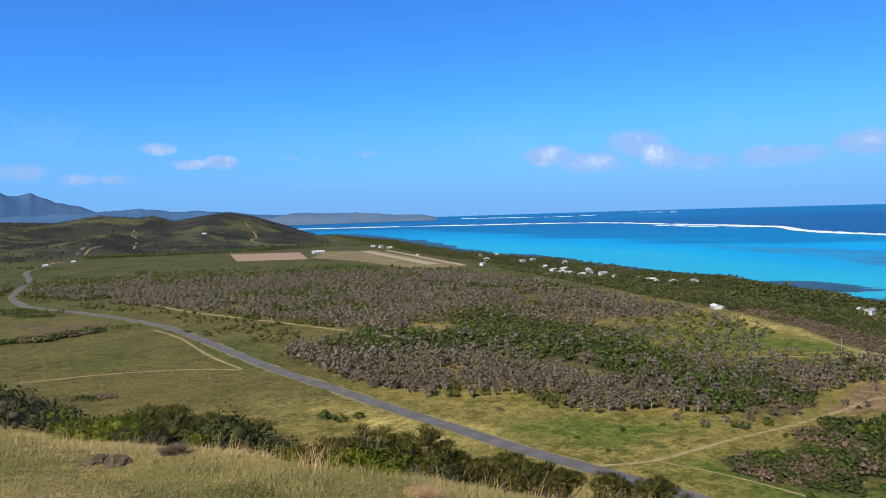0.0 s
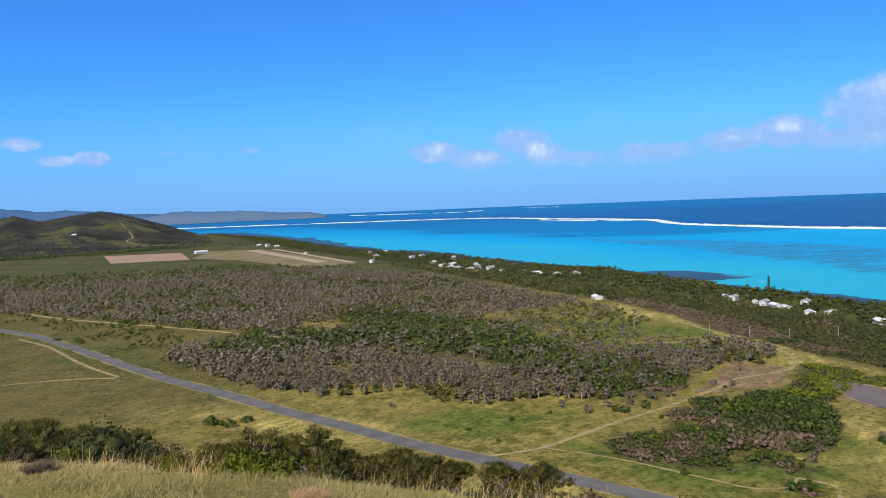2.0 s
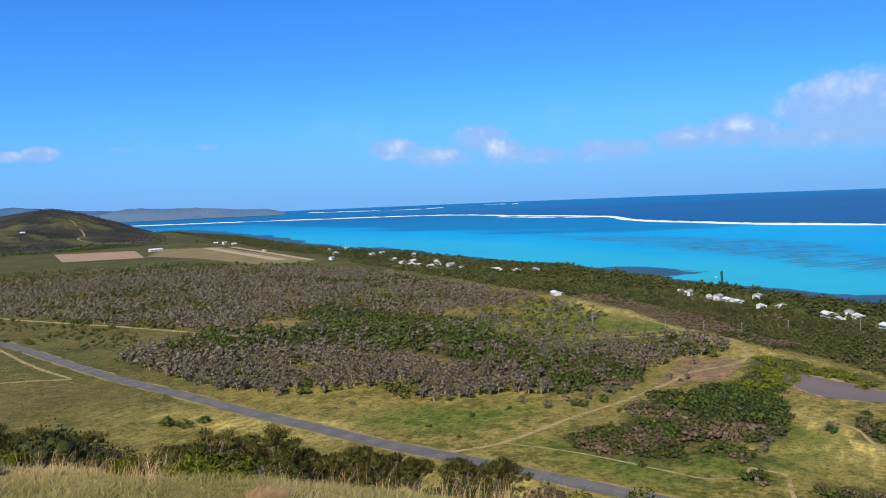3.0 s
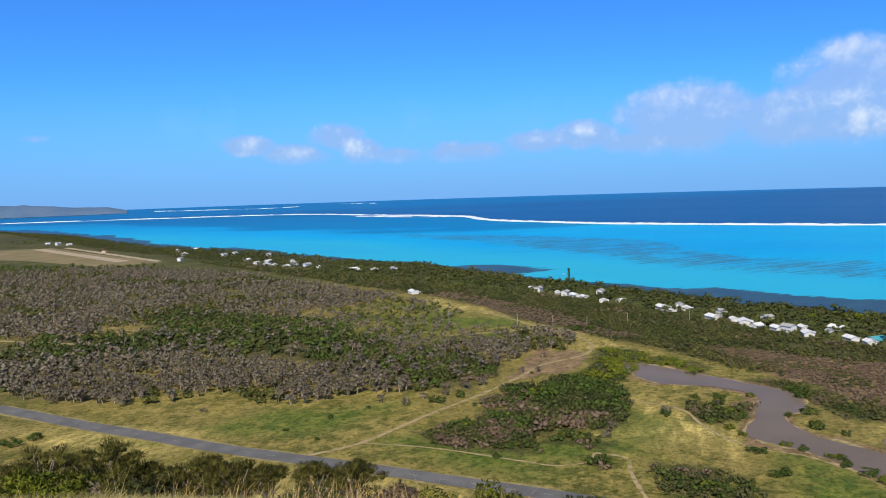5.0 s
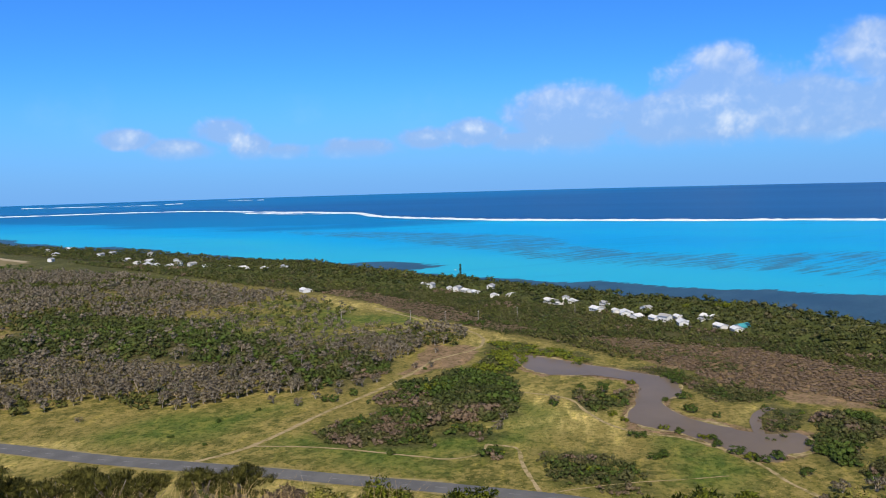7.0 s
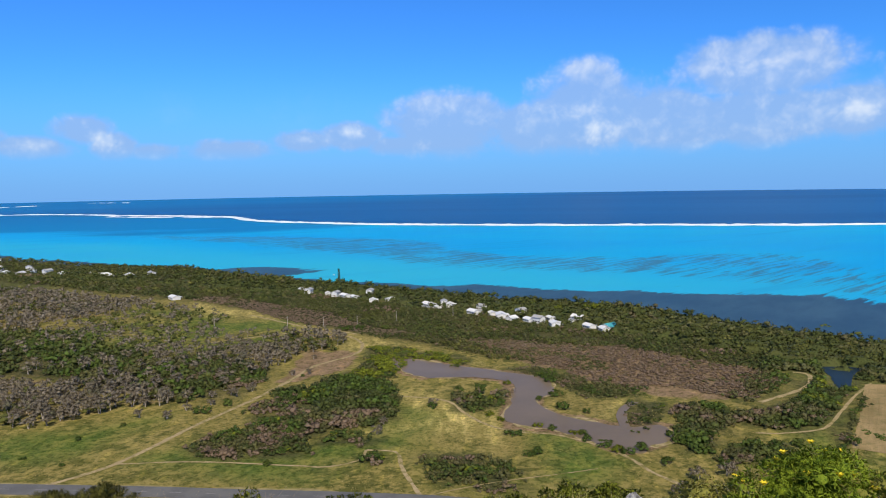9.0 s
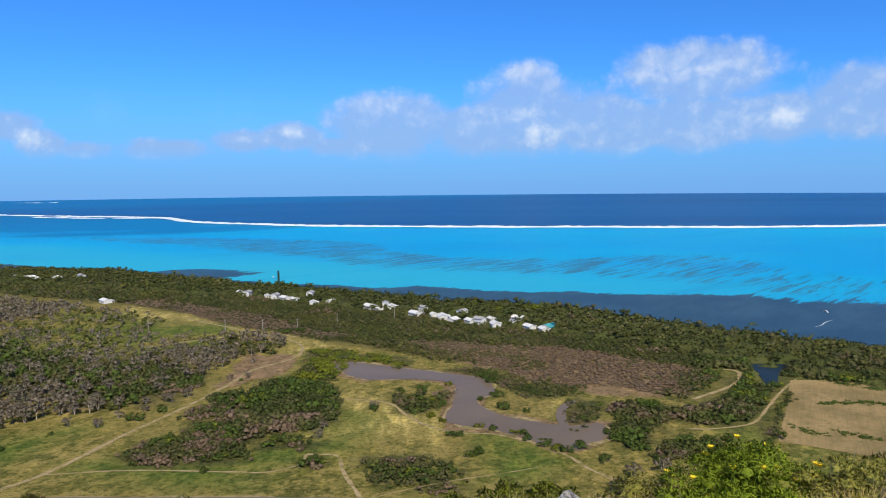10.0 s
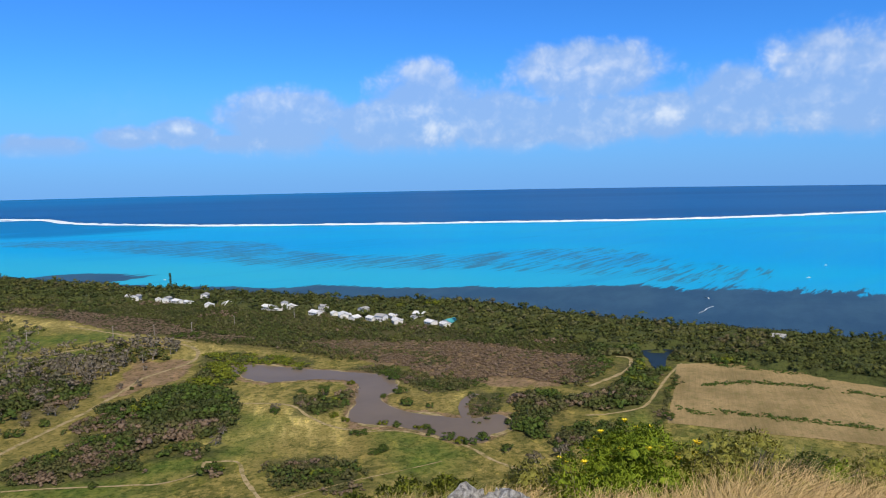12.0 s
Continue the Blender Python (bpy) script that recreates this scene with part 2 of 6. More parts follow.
def ground_material():
    s = Shader("grassland", 0.95, 0.1)
    cover = s.rgb(s.attr("cover"))
    wide, broad = s.noise(0.012, 4, 0.6), s.noise(0.045, 6, 0.66)
    clump, tuft, speck = s.noise(0.17, 7, 0.7), s.noise(0.55, 7, 0.72), s.noise(1.9, 6, 0.75)
    streak = s.noise(0.22, 7, 0.7, stretch=(1.0, 3.2, 1), turn=-42)
    base = s.mix(s.ramp(broad, 0.4, 0.6), (0.112, 0.112, 0.027), (0.222, 0.19, 0.053))
    base = s.mix(s.ramp(clump, 0.46, 0.56, 0.0, 0.85), base, (0.32, 0.255, 0.085))
    base = s.mix(s.ramp(wide, 0.45, 0.62, 0.0, 0.5), base, (0.25, 0.195, 0.066))
    dry = s.mix(s.ramp(streak, 0.42, 0.6), (0.3, 0.245, 0.076), (0.54, 0.43, 0.155))
    base = s.mix(s.math("MULTIPLY", cover[2], s.ramp(broad, 0.25, 0.55, 0.45, 1.0)), base, dry)
    green = s.mix(s.ramp(clump, 0.42, 0.6), (0.075, 0.118, 0.021), (0.17, 0.19, 0.04))
    base = s.mix(s.math("MULTIPLY", cover[0], s.ramp(broad, 0.3, 0.55, 0.55, 1.0)), base, green)
    soil = s.mix(s.ramp(clump, 0.4, 0.62), (0.20, 0.135, 0.08), (0.30, 0.205, 0.125))
    base = s.mix(s.ramp(s.math("ADD", cover[1], s.math("MULTIPLY", s.math("SUBTRACT", clump, 0.5), 1.1)), 0.35, 0.7), base, soil)
    dark = s.mix(s.ramp(s.noise(0.02, 6, 0.65), 0.35, 0.65), (0.05, 0.054, 0.024), (0.1, 0.094, 0.042))
    base = s.mix(s.attr("woods", "Fac"), base, dark)
    # far hillside cover, its scrub tones mixed with bluish grey distance haze
    hazy_heath = s.mix(s.ramp(s.noise(0.011, 7, 0.7), 0.38, 0.62), (0.026, 0.03, 0.026), (0.062, 0.055, 0.044))
    hazy_heath = s.mix(s.ramp(s.noise(0.007, 7, 0.7), 0.5, 0.6, 0.0, 0.9), hazy_heath, (0.115, 0.115, 0.05))
    base = s.mix(s.attr("hazy_heath", "Fac"), base, hazy_heath)
    base = s.mix(s.ramp(tuft, 0.49, 0.58, 0.0, 0.85), base, s.mix(1.0, base, (0.46, 0.54, 0.38), "MULTIPLY"))
    base = s.mix(s.ramp(streak, 0.54, 0.66, 0.0, 0.6), base, s.mix(1.0, base, (1.7, 1.6, 1.4), "MULTIPLY"))
    base = s.mix(s.ramp(speck, 0.5, 0.64, 0.0, 0.5), base, s.mix(1.0, base, (0.55, 0.58, 0.45), "MULTIPLY"))
    s.bump(s.math("ADD", s.math("MULTIPLY", tuft, 1.6), speck), 0.8, 0.35)
    return s.done(base)


def stubble_material():
    s = Shader("harvested_soil", 0.95, 0.1)
    rows = s.noise(0.55, 5, 0.6, stretch=(14.0, 0.55, 1), turn=17)
    c = s.mix(s.ramp(s.noise(0.05, 6, 0.65), 0.35, 0.65), (0.225, 0.17, 0.078), (0.35, 0.255, 0.125))
    c = s.mix(s.ramp(rows, 0.38, 0.64), s.mix(1.0, c, (0.9, 0.91, 0.88), "MULTIPLY"), c)
    c = s.mix(s.ramp(s.noise(0.3, 7, 0.72), 0.5, 0.64, 0, 0.65), c, (0.16, 0.145, 0.055))
    c = s.mix(s.ramp(s.noise(1.6, 6, 0.75), 0.5, 0.62, 0.0, 0.5), c, s.mix(1.0, c, (0.6, 0.6, 0.55), "MULTIPLY"))
    s.bump(rows, 0.6, 0.3)
    return s.done(c)


def track_material():
    s = Shader("worn_earth", 0.95, 0.1)
    c = s.mix(s.ramp(s.noise(0.5, 6, 0.7), 0.35, 0.65), (0.29, 0.228, 0.122), (0.4, 0.315, 0.18))
    c = s.mix(s.ramp(s.noise(0.35, 7, 0.72), 0.46, 0.62), c, (0.19, 0.165, 0.06))
    s.bump(s.noise(3.0, 5, 0.6), 0.5, 0.1)
    return s.done(c)


def water_material():
    s = Shader("sea_water", 0.35, 0.02)
    s.bsdf.inputs["IOR"].default_value = 1.33
    k = s.rgb(s.attr("bed"))
    deep = s.attr("open", "Fac")
    wide = s.noise(0.004, 5, 0.6, stretch=(1, 2.2, 1), turn=25)
    streak = s.noise(0.115, 8, 0.68, stretch=(8.0, 0.6, 1), turn=3, distort=0.8)
    patch = s.noise(0.03, 9, 0.74, stretch=(1.6, 0.8, 1), turn=10)
    c = s.mix(s.ramp(wide, 0.36, 0.64), (0.0, 0.35, 0.66), (0.0, 0.3, 0.66))
    c = s.mix(s.math("MULTIPLY", k[2], s.ramp(wide, 0.25, 0.7, 1.0, 0.6)), c, (0.03, 0.4, 0.56))
    weed = s.ramp(s.math("ADD", k[0], s.math("MULTIPLY", s.math("SUBTRACT", streak, 0.5), 3.0)), 0.46, 0.78)
    glint = s.noise(0.02, 6, 0.6, stretch=(7.0, 0.9, 1), turn=-8)
    c = s.mix(s.ramp(glint, 0.5, 0.7, 0.0, 0.25), c, (0.03, 0.4, 0.56))
    c = s.mix(s.ramp(glint, 0.46, 0.3, 0.0, 0.3), c, (0.0, 0.19, 0.44))
    c = s.mix(s.math("MULTIPLY", weed, 0.84), c, (0.045, 0.125, 0.19))
    shore = s.ramp(s.math("ADD", k[1], s.math("MULTIPLY", s.math("SUBTRACT", s.math("ADD", s.math("MULTIPLY", patch, 0.5), s.math("MULTIPLY", streak, 0.5)), 0.5), 2.4)), 0.44, 0.6)
    c = s.mix(s.math("MULTIPLY", shore, 0.93), c, s.mix(s.ramp(patch, 0.4, 0.65), (0.027, 0.048, 0.09), (0.042, 0.076, 0.12)))
    c = s.mix(s.ramp(s.math("ADD", s.attr("channel", "Fac"), s.math("MULTIPLY", s.math("SUBTRACT", s.noise(0.006, 6, 0.65, stretch=(3.0, 1, 1), turn=-20), 0.5), 1.6)), 0.35, 0.85, 0.0, 0.85), c, (0.0, 0.14, 0.36))
    sea = s.mix(s.ramp(s.noise(0.0016, 4, 0.6, stretch=(1, 4, 1), turn=40), 0.3, 0.7), (0.006, 0.078, 0.24), (0.010, 0.104, 0.295))
    c = s.mix(deep, c, sea)
    ripple = s.noise(0.6, 5, 0.65, stretch=(1, 2.5, 1), turn=50)
    s.bump(ripple, 0.25, 0.25)
    return s.done(c)


def road_material():
    s = Shader("asphalt", 0.85, 0.25)
    c = s.mix(s.ramp(s.noise(0.15, 4), 0.35, 0.65), (0.1, 0.1, 0.1), (0.135, 0.133, 0.13))
    c = s.mix(s.ramp(s.noise(9, 4, 0.7), 0.45, 0.8, 0, 0.5), c, (0.2, 0.2, 0.205))
    c = s.mix(s.ramp(s.noise(0.5, 5, 0.7, stretch=(1, 3, 1)), 0.58, 0.66, 0, 0.6), c, (0.1, 0.1, 0.11))
    s.bump(s.noise(25, 3), 0.2, 0.01)
    return s.done(c)


GROUND, WATER, ASPHALT = ground_material(), water_material(), road_material()
STUBBLE, TRACK = stubble_material(), track_material()
EARTH = plain_material("bare_earth", (0.27, 0.205, 0.11), (0.38, 0.29, 0.17), 0.5, 0.95, 0.1, 0.5, dist=0.1)
VERGE = plain_material("dry_verge", (0.19, 0.165, 0.065), (0.32, 0.265, 0.12), 0.35, 0.95, 0.1, 0.6, dist=0.1)
MUD_WATER = plain_material("muddy_water", (0.138, 0.107, 0.073), (0.168, 0.13, 0.088), 0.05, 0.3, 0.05, 0.05, dist=0.02)
DARK_WATER = plain_material("creek_water", (0.015, 0.03, 0.048), (0.02, 0.038, 0.058), 0.05, 0.4, 0.03, 0.05, dist=0.02)
PINK_SOIL = plain_material("ploughed_soil", (0.36, 0.25, 0.18), (0.3, 0.215, 0.15), 0.03, 0.95, 0.1, 0.4, dist=0.2)
PALE_STRIP = plain_material("runway_surface", (0.33, 0.27, 0.18), (0.4, 0.33, 0.23), 0.05, 0.9, 0.15, 0.2)
AIR_GRASS = plain_material("mown_grass", (0.16, 0.14, 0.065), (0.23, 0.185, 0.1), 0.03, 0.95, 0.1, 0.4, dist=0.1)
FOAM = plain_material("surf_foam", (0.8, 0.84, 0.86), (0.6, 0.72, 0.8), 0.05, 0.7, 0.2, 0.5, dist=0.4)
PAINT_WHITE = plain_material("white_road_paint", (0.34, 0.34, 0.34), (0.2, 0.2, 0.2), 2.0, 0.7, 0.3, 0.1)
BARK_PALE = plain_material("pale_papery_bark", (0.5, 0.44, 0.37), (0.3, 0.25, 0.2), 1.5, 0.9, 0.1, 0.6)
BARK_DARK = plain_material("dark_bark", (0.12, 0.09, 0.07), (0.2, 0.16, 0.12), 2.0, 0.9, 0.1, 0.6)
DEAD_WOOD = plain_material("weathered_twigs", (0.36, 0.31, 0.26), (0.22, 0.18, 0.15), 5.0, 0.9, 0.1, 0.4)
ROCK = plain_material("pale_limestone", (0.74, 0.72, 0.68), (0.16, 0.15, 0.14), 20.0, 0.9, 0.2, 1.0, dist=0.03)
ROCK_DARK = plain_material("dark_lichened_rock", (0.1, 0.078, 0.042), (0.24, 0.19, 0.115), 9.0, 0.9, 0.2, 1.0, dist=0.03)
WALL_WHITE = plain_material("white_render", (0.8, 0.79, 0.76), (0.68, 0.67, 0.63), 0.6, 0.85, 0.2, 0.1)
WALL_CREAM = plain_material("cream_render", (0.62, 0.55, 0.42), (0.54, 0.47, 0.36), 0.6, 0.85, 0.2, 0.1)
ROOF_WHITE = plain_material("white_sheet_roof", (0.78, 0.78, 0.78), (0.62, 0.62, 0.62), 0.5, 0.5, 0.4, 0.1)
ROOF_GREY = plain_material("grey_sheet_roof", (0.42, 0.41, 0.4), (0.3, 0.3, 0.3), 0.5, 0.5, 0.4, 0.1)
ROOF_RED = plain_material("rust_red_roof", (0.42, 0.14, 0.09), (0.33, 0.12, 0.08), 0.5, 0.6, 0.3, 0.1)
ROOF_BLUE = plain_material("turquoise_sheet_roof", (0.07, 0.38, 0.42), (0.06, 0.3, 0.35), 0.5, 0.5, 0.4, 0.1)
GLASS_DARK = plain_material("dark_window_glass", (0.02, 0.025, 0.03), (0.03, 0.035, 0.04), 1.0, 0.08, 0.6, 0.0)
WOOD_GREY = plain_material("weathered_timber", (0.5, 0.46, 0.4), (0.34, 0.3, 0.26), 3.0, 0.9, 0.1, 0.4)
# ridge colours hold the blue haze of distance
RIDGE_FAR = plain_material("haze_tinted_mountains", (0.05, 0.115, 0.24), (0.075, 0.15, 0.28), 0.004, 1.0, 0.0, 0.3, dist=8)
RIDGE_MID = plain_material("haze_tinted_hills", (0.08, 0.15, 0.265), (0.12, 0.185, 0.28), 0.006, 1.0, 0.0, 0.3, dist=8)
LEAF_GREY = leaf_material("grey_brown_foliage", (0.135, 0.117, 0.084), (0.31, 0.264, 0.196), (0.135, 0.132, 0.076), 0.05, twig=1.3)
LEAF_GREEN = leaf_material("dark_green_foliage", (0.042, 0.072, 0.014), (0.12, 0.18, 0.035), (0.16, 0.185, 0.045), 0.05, twig=1.6)
LEAF_OLIVE = leaf_material("olive_scrub_foliage", (0.072, 0.08, 0.03), (0.175, 0.175, 0.065), (0.14, 0.118, 0.06), 0.03, twig=1.6)
LEAF_BROWN = leaf_material("reddish_brown_scrub_foliage", (0.15, 0.107, 0.073), (0.31, 0.225, 0.157), (0.19, 0.165, 0.085), 0.03, twig=1.6)
LEAF_LIME = leaf_material("yellow_green_foliage", (0.09, 0.125, 0.012), (0.25, 0.28, 0.028), (0.17, 0.21, 0.03), 0.2, twig=1.6)
CANOPY_COAST = canopy_material("coastal_undergrowth", (0.024, 0.033, 0.01), (0.08, 0.095, 0.026), (0.085, 0.09, 0.028), (0.055, 0.046, 0.026), (0.12, 0.1, 0.06))
LEAF_COAST = leaf_material("coastal_tree_foliage", (0.042, 0.053, 0.013), (0.128, 0.145, 0.038), (0.19, 0.185, 0.048), 0.05, twig=1.2)
LEAF_DEEP = leaf_material("deep_green_foliage", (0.036, 0.05, 0.015), (0.103, 0.13, 0.036), (0.14, 0.155, 0.04), 0.05, twig=1.6)
LEAF_SLOPE = leaf_material("dark_slope_foliage", (0.02, 0.03, 0.009), (0.085, 0.1, 0.028), (0.11, 0.115, 0.03), 0.6)
LEAF_DUSK = leaf_material("grey_olive_slope_foliage", (0.035, 0.035, 0.018), (0.12, 0.11, 0.058), (0.13, 0.12, 0.045), 0.6)
# scrub of the far hills, its green greyed with distance haze
LEAF_HILL = leaf_material("hazy_hill_scrub", (0.024, 0.03, 0.024), (0.056, 0.06, 0.04), (0.05, 0.042, 0.036), 0.01)
LEAF_FEATHER = leaf_material("feathery_olive_foliage", (0.05, 0.052, 0.012), (0.155, 0.15, 0.034), (0.1, 0.1, 0.024), 0.6)
LEAF_BRIGHT = leaf_material("bright_green_leaves", (0.085, 0.15, 0.01), (0.27, 0.345, 0.026), (0.21, 0.26, 0.02), 1.5)
LEAF_VINE = leaf_material("yellowish_olive_leaves", (0.14, 0.15, 0.025), (0.36, 0.34, 0.075), (0.27, 0.26, 0.05), 1.5)
PETAL = leaf_material("yellow_petals", (0.85, 0.6, 0.02), (0.95, 0.75, 0.05), (0.9, 0.65, 0.02), 3.0)
BLADE_DRY = leaf_material("dry_straw_blades", (0.44, 0.31, 0.13), (0.8, 0.585, 0.3), (0.46, 0.35, 0.13), 0.5, 0.8, 0.15)
BLADE_GREEN = leaf_material("green_grass_blades", (0.182, 0.195, 0.046), (0.364, 0.338, 0.111), (0.598, 0.468, 0.221), 0.6, 0.8, 0.2)

BLADE_LAWN = leaf_material("mown_lawn_blades", (0.16, 0.165, 0.05), (0.42, 0.365, 0.16), (0.6, 0.46, 0.25), 0.6, 0.8, 0.2)
TUFT_GREEN = leaf_material("green_meadow_tufts", (0.08, 0.12, 0.022), (0.17, 0.2, 0.045), (0.2, 0.2, 0.06), 0.1, 0.8, 0.2)
TUFT_DRY = leaf_material("dry_meadow_tufts", (0.2, 0.165, 0.06), (0.36, 0.285, 0.115), (0.19, 0.18, 0.055), 0.1, 0.8, 0.2)
CUT_GRASS = leaf_material("cut_grass_heap", (0.36, 0.24, 0.12), (0.62, 0.42, 0.23), (0.45, 0.3, 0.15), 1.0, 0.8, 0.1)

# ---- plan: outlines in metres, seen from above; the lookout stands over (0, 0), y runs along the first view ----
COAST = [(-310, 2157), (-104, 1626), (25, 1174), (151, 949), (212, 750), (264, 653), (276, 573), (296, 471), (324, 391), (331, 323), (354, 281), (366, 234),
         (361, 197), (358, 148), (365, 94), (371, 46), (375, 0), (403, -281), (488, -1407)]
REEF = [(-900, 2980), (-275, 2805), (63, 2675), (492, 2477), (662, 2083), (777, 1743), (741, 1486), (752, 1350), (801, 1130), (897, 938),
        (1064, 686), (1256, 419), (1603, 141), (2100, -160), (2600, -900), (2900, -2600)]
FOREST = [(-520, 740), (-468, 800), (-448, 860), (-382, 890), (-215, 900), (-77, 870), (27, 780), (90, 690), (123, 590), (155, 490), (172, 430),
          (178, 394), (152, 362), (180, 325), (203, 318), (190, 288), (172, 276), (160, 280), (134, 267), (97, 246), (81, 256), (52, 252), (34, 264), (32, 281), (1, 281), (-34, 298),
          (-62, 339), (-86, 374), (-80, 402), (-51, 435), (-133, 503), (-217, 568), (-332, 648), (-420, 700)]
GREENBELT = [(-90, 421), (-53, 445), (-10, 415), (11, 485), (41, 488), (65, 451), (87, 420), (105, 384), (102, 354), (112, 318), (124, 320), (128, 302), (136, 270), (127, 249), (101, 241), (93, 254), (88, 275),
             (76, 297), (59, 323), (39, 343), (18, 366), (-26, 372)]
# half-open ground at the end of the wood, grass between loose trees
OPEN_WOOD = [(84, 422), (93, 451), (134, 448), (150, 470), (172, 430), (178, 394), (166, 358), (175, 330), (160, 300), (124, 318), (102, 354)]
COAST_WOOD = [(-330, 2100), (-160, 1560), (-40, 1150), (60, 900), (150, 700), (200, 560), (236, 470), (262, 430), (268, 395), (275, 340), (282, 300), (290, 245),
              (298, 190), (300, 150), (298, 122), (300, 110), (297, 80), (294, 50), (292, 20), (287, -60), (300, -200), (420, -300), (368, 0), (363, 46), (357, 94),
              (351, 148), (354, 197), (358, 234), (346, 281), (324, 323), (316, 391), (289, 471), (268, 573), (256, 653), (204, 750), (144, 949), (18, 1174),
              (-112, 1626)]
SCRUB = [(60, 860), (130, 640), (165, 530), (187, 468), (198, 401), (195, 355), (203, 315), (205, 290), (212, 262), (216, 225), (222, 185), (214, 150), (231, 140),
         (234, 112), (266, 116), (280, 132), (300, 125), (306, 150), (300, 190), (290, 245), (282, 300), (275, 340), (268, 395), (262, 430), (236, 470), (200, 560), (150, 700)]
BROWN_SCRUB = [(231, 253), (243, 242), (256, 214), (275, 177), (277, 139), (273, 115), (255, 110), (231, 120), (218, 141), (218, 165), (221, 197), (221, 223)]
DULL_SCRUB = [(178, 460), (203, 476), (217, 423), (223, 365), (221, 317), (223, 273), (209, 281), (203, 311), (193, 357), (184, 408)]
# thickets: outline, height, share of brown, of grey-olive and of yellow-green bushes
THICKET_PLAN = [
    ([(74, 201), (77, 191), (83, 183), (91, 183), (99, 186), (104, 196), (101, 206), (96, 208), (88, 209), (81, 205)], 2.2, 0.42, 0.35, 0.0),
    ([(103, 221), (104, 214), (115, 215), (124, 212), (132, 226), (124, 227), (114, 228)], 2.3, 0.8, 0.15, 0.0),
    ([(120, 233), (126, 239), (134, 229), (145, 237), (155, 235), (161, 217), (152, 198), (138, 183), (128, 182), (121, 184), (108, 186), (104, 194), (109, 205), (113, 213), (118, 224)], 3.2, 0.1, 0.14, 0.03),
    ([(156, 240), (166, 243), (186, 262), (188, 271), (198, 266), (184, 235), (166, 220), (158, 228)], 2.4, 0.0, 0.1, 0.75),
    ([(108, 179), (114, 167), (122, 173), (120, 181), (113, 183)], 2.6, 0.05, 0.1, 0.0),
    ([(91, 181), (100, 171), (103, 177), (98, 185), (93, 186)], 1.7, 0.1, 0.2, 0.0),
    ([(105, 159), (107, 154), (111, 152), (116, 157), (112, 163)], 2.4, 0.45, 0.3, 0.0),
    ([(118, 149), (115, 141), (111, 132), (119, 118), (128, 114), (133, 123), (138, 131), (134, 140), (124, 148)], 2.1, 0.14, 0.4, 0.0),
    ([(157, 175), (158, 168), (169, 168), (179, 170), (186, 176), (181, 180), (173, 176), (174, 182), (170, 187), (168, 189), (164, 184)], 2.6, 0.1, 0.35, 0.0),
    ([(184, 109), (177, 101), (181, 98), (194, 105), (204, 104), (213, 107), (224, 117), (213, 127), (205, 125), (200, 118), (192, 115)], 3.0, 0.08, 0.3, 0.0),
    ([(210, 108), (212, 98), (214, 88), (226, 84), (242, 87), (261, 92), (279, 95), (289, 96), (290, 102), (270, 99), (266, 101), (277, 105), (282, 111), (271, 109), (252, 103), (237, 102), (224, 104), (218, 110)], 3.2, 0.12, 0.2, 0.06),
    ([(178, 96), (176, 89), (185, 85), (193, 80), (203, 85), (198, 93), (189, 97), (185, 95)], 2.8, 0.1, 0.25, 0.0),
    ([(200, 75), (204, 72), (221, 76), (248, 83), (264, 85), (266, 90), (243, 86), (224, 81)], 1.9, 0.1, 0.3, 0.0),
    ([(205, 140), (211, 131), (195, 122), (184, 119), (178, 120), (186, 128), (194, 135)], 1.5, 0.1, 0.3, 0.0),
    ([(110, 285), (126, 296), (137, 269), (127, 249), (115, 250), (101, 261)], 2.6, 0.35, 0.2, 0.0),
    ([(-274, 441), (-251, 450), (-237, 472), (-228, 480), (-224, 470), (-234, 456), (-243, 437), (-285, 428), (-330, 420), (-330, 432)], 3.9, 0.12, 0.3, 0.0),
    ([(-360, 581), (-354, 602), (-299, 553), (-325, 545)], 2.8, 0.1, 0.3, 0.0),
    ([(-68, 356), (-52, 404), (-22, 362), (-44, 328)], 3.2, 0.1, 0.3, 0.0),
    ([(-170, 290), (-164, 299), (-140, 300), (-136, 293)], 2.0, 0.5, 0.3, 0.0),
    ([(184, 246), (190, 228), (195, 214), (203, 219), (206, 234), (202, 248), (199, 262), (190, 262)], 2.0, 0.0, 0.15, 0.6),
    ([(196, 152), (208, 143), (218, 141), (219, 166), (219, 194), (207, 200), (205, 174), (200, 161)], 1.7, 0.15, 0.5, 0.0),
    ([(232, 120), (247, 111), (268, 113), (278, 120), (276, 129), (262, 131)], 1.9, 0.1, 0.4, 0.0),
    ([(273, 129), (287, 110), (300, 114), (292, 134)], 3.6, 0.0, 0.25, 0.0),
    ([(288, 99), (289, 90), (293, 78), (295, 70), (312, 74), (311, 83), (304, 103)], 3.6, 0.0, 0.25, 0.05),
    ([(101, 208), (111, 208), (105, 190), (107, 184), (100, 173), (92, 179), (90, 184), (98, 187)], 2.6, 0.2, 0.3, 0.0),
]
THICKETS = [p[0] for p in THICKET_PLAN]
POND = [(184, 245), (192, 234), (199, 207), (205, 193), (206, 176), (191, 164), (185, 164), (179, 155), (178, 143), (180, 134), (182, 125), (189, 122), (191, 117),
        (187, 112), (177, 111), (166, 113), (165, 123), (165, 136), (160, 152), (165, 159), (176, 168), (188, 178), (195, 188), (188, 200), (175, 214), (176, 231)]
CREEK = [(297, 115), (306, 104), (290, 101), (273, 96), (271, 99), (283, 105)]
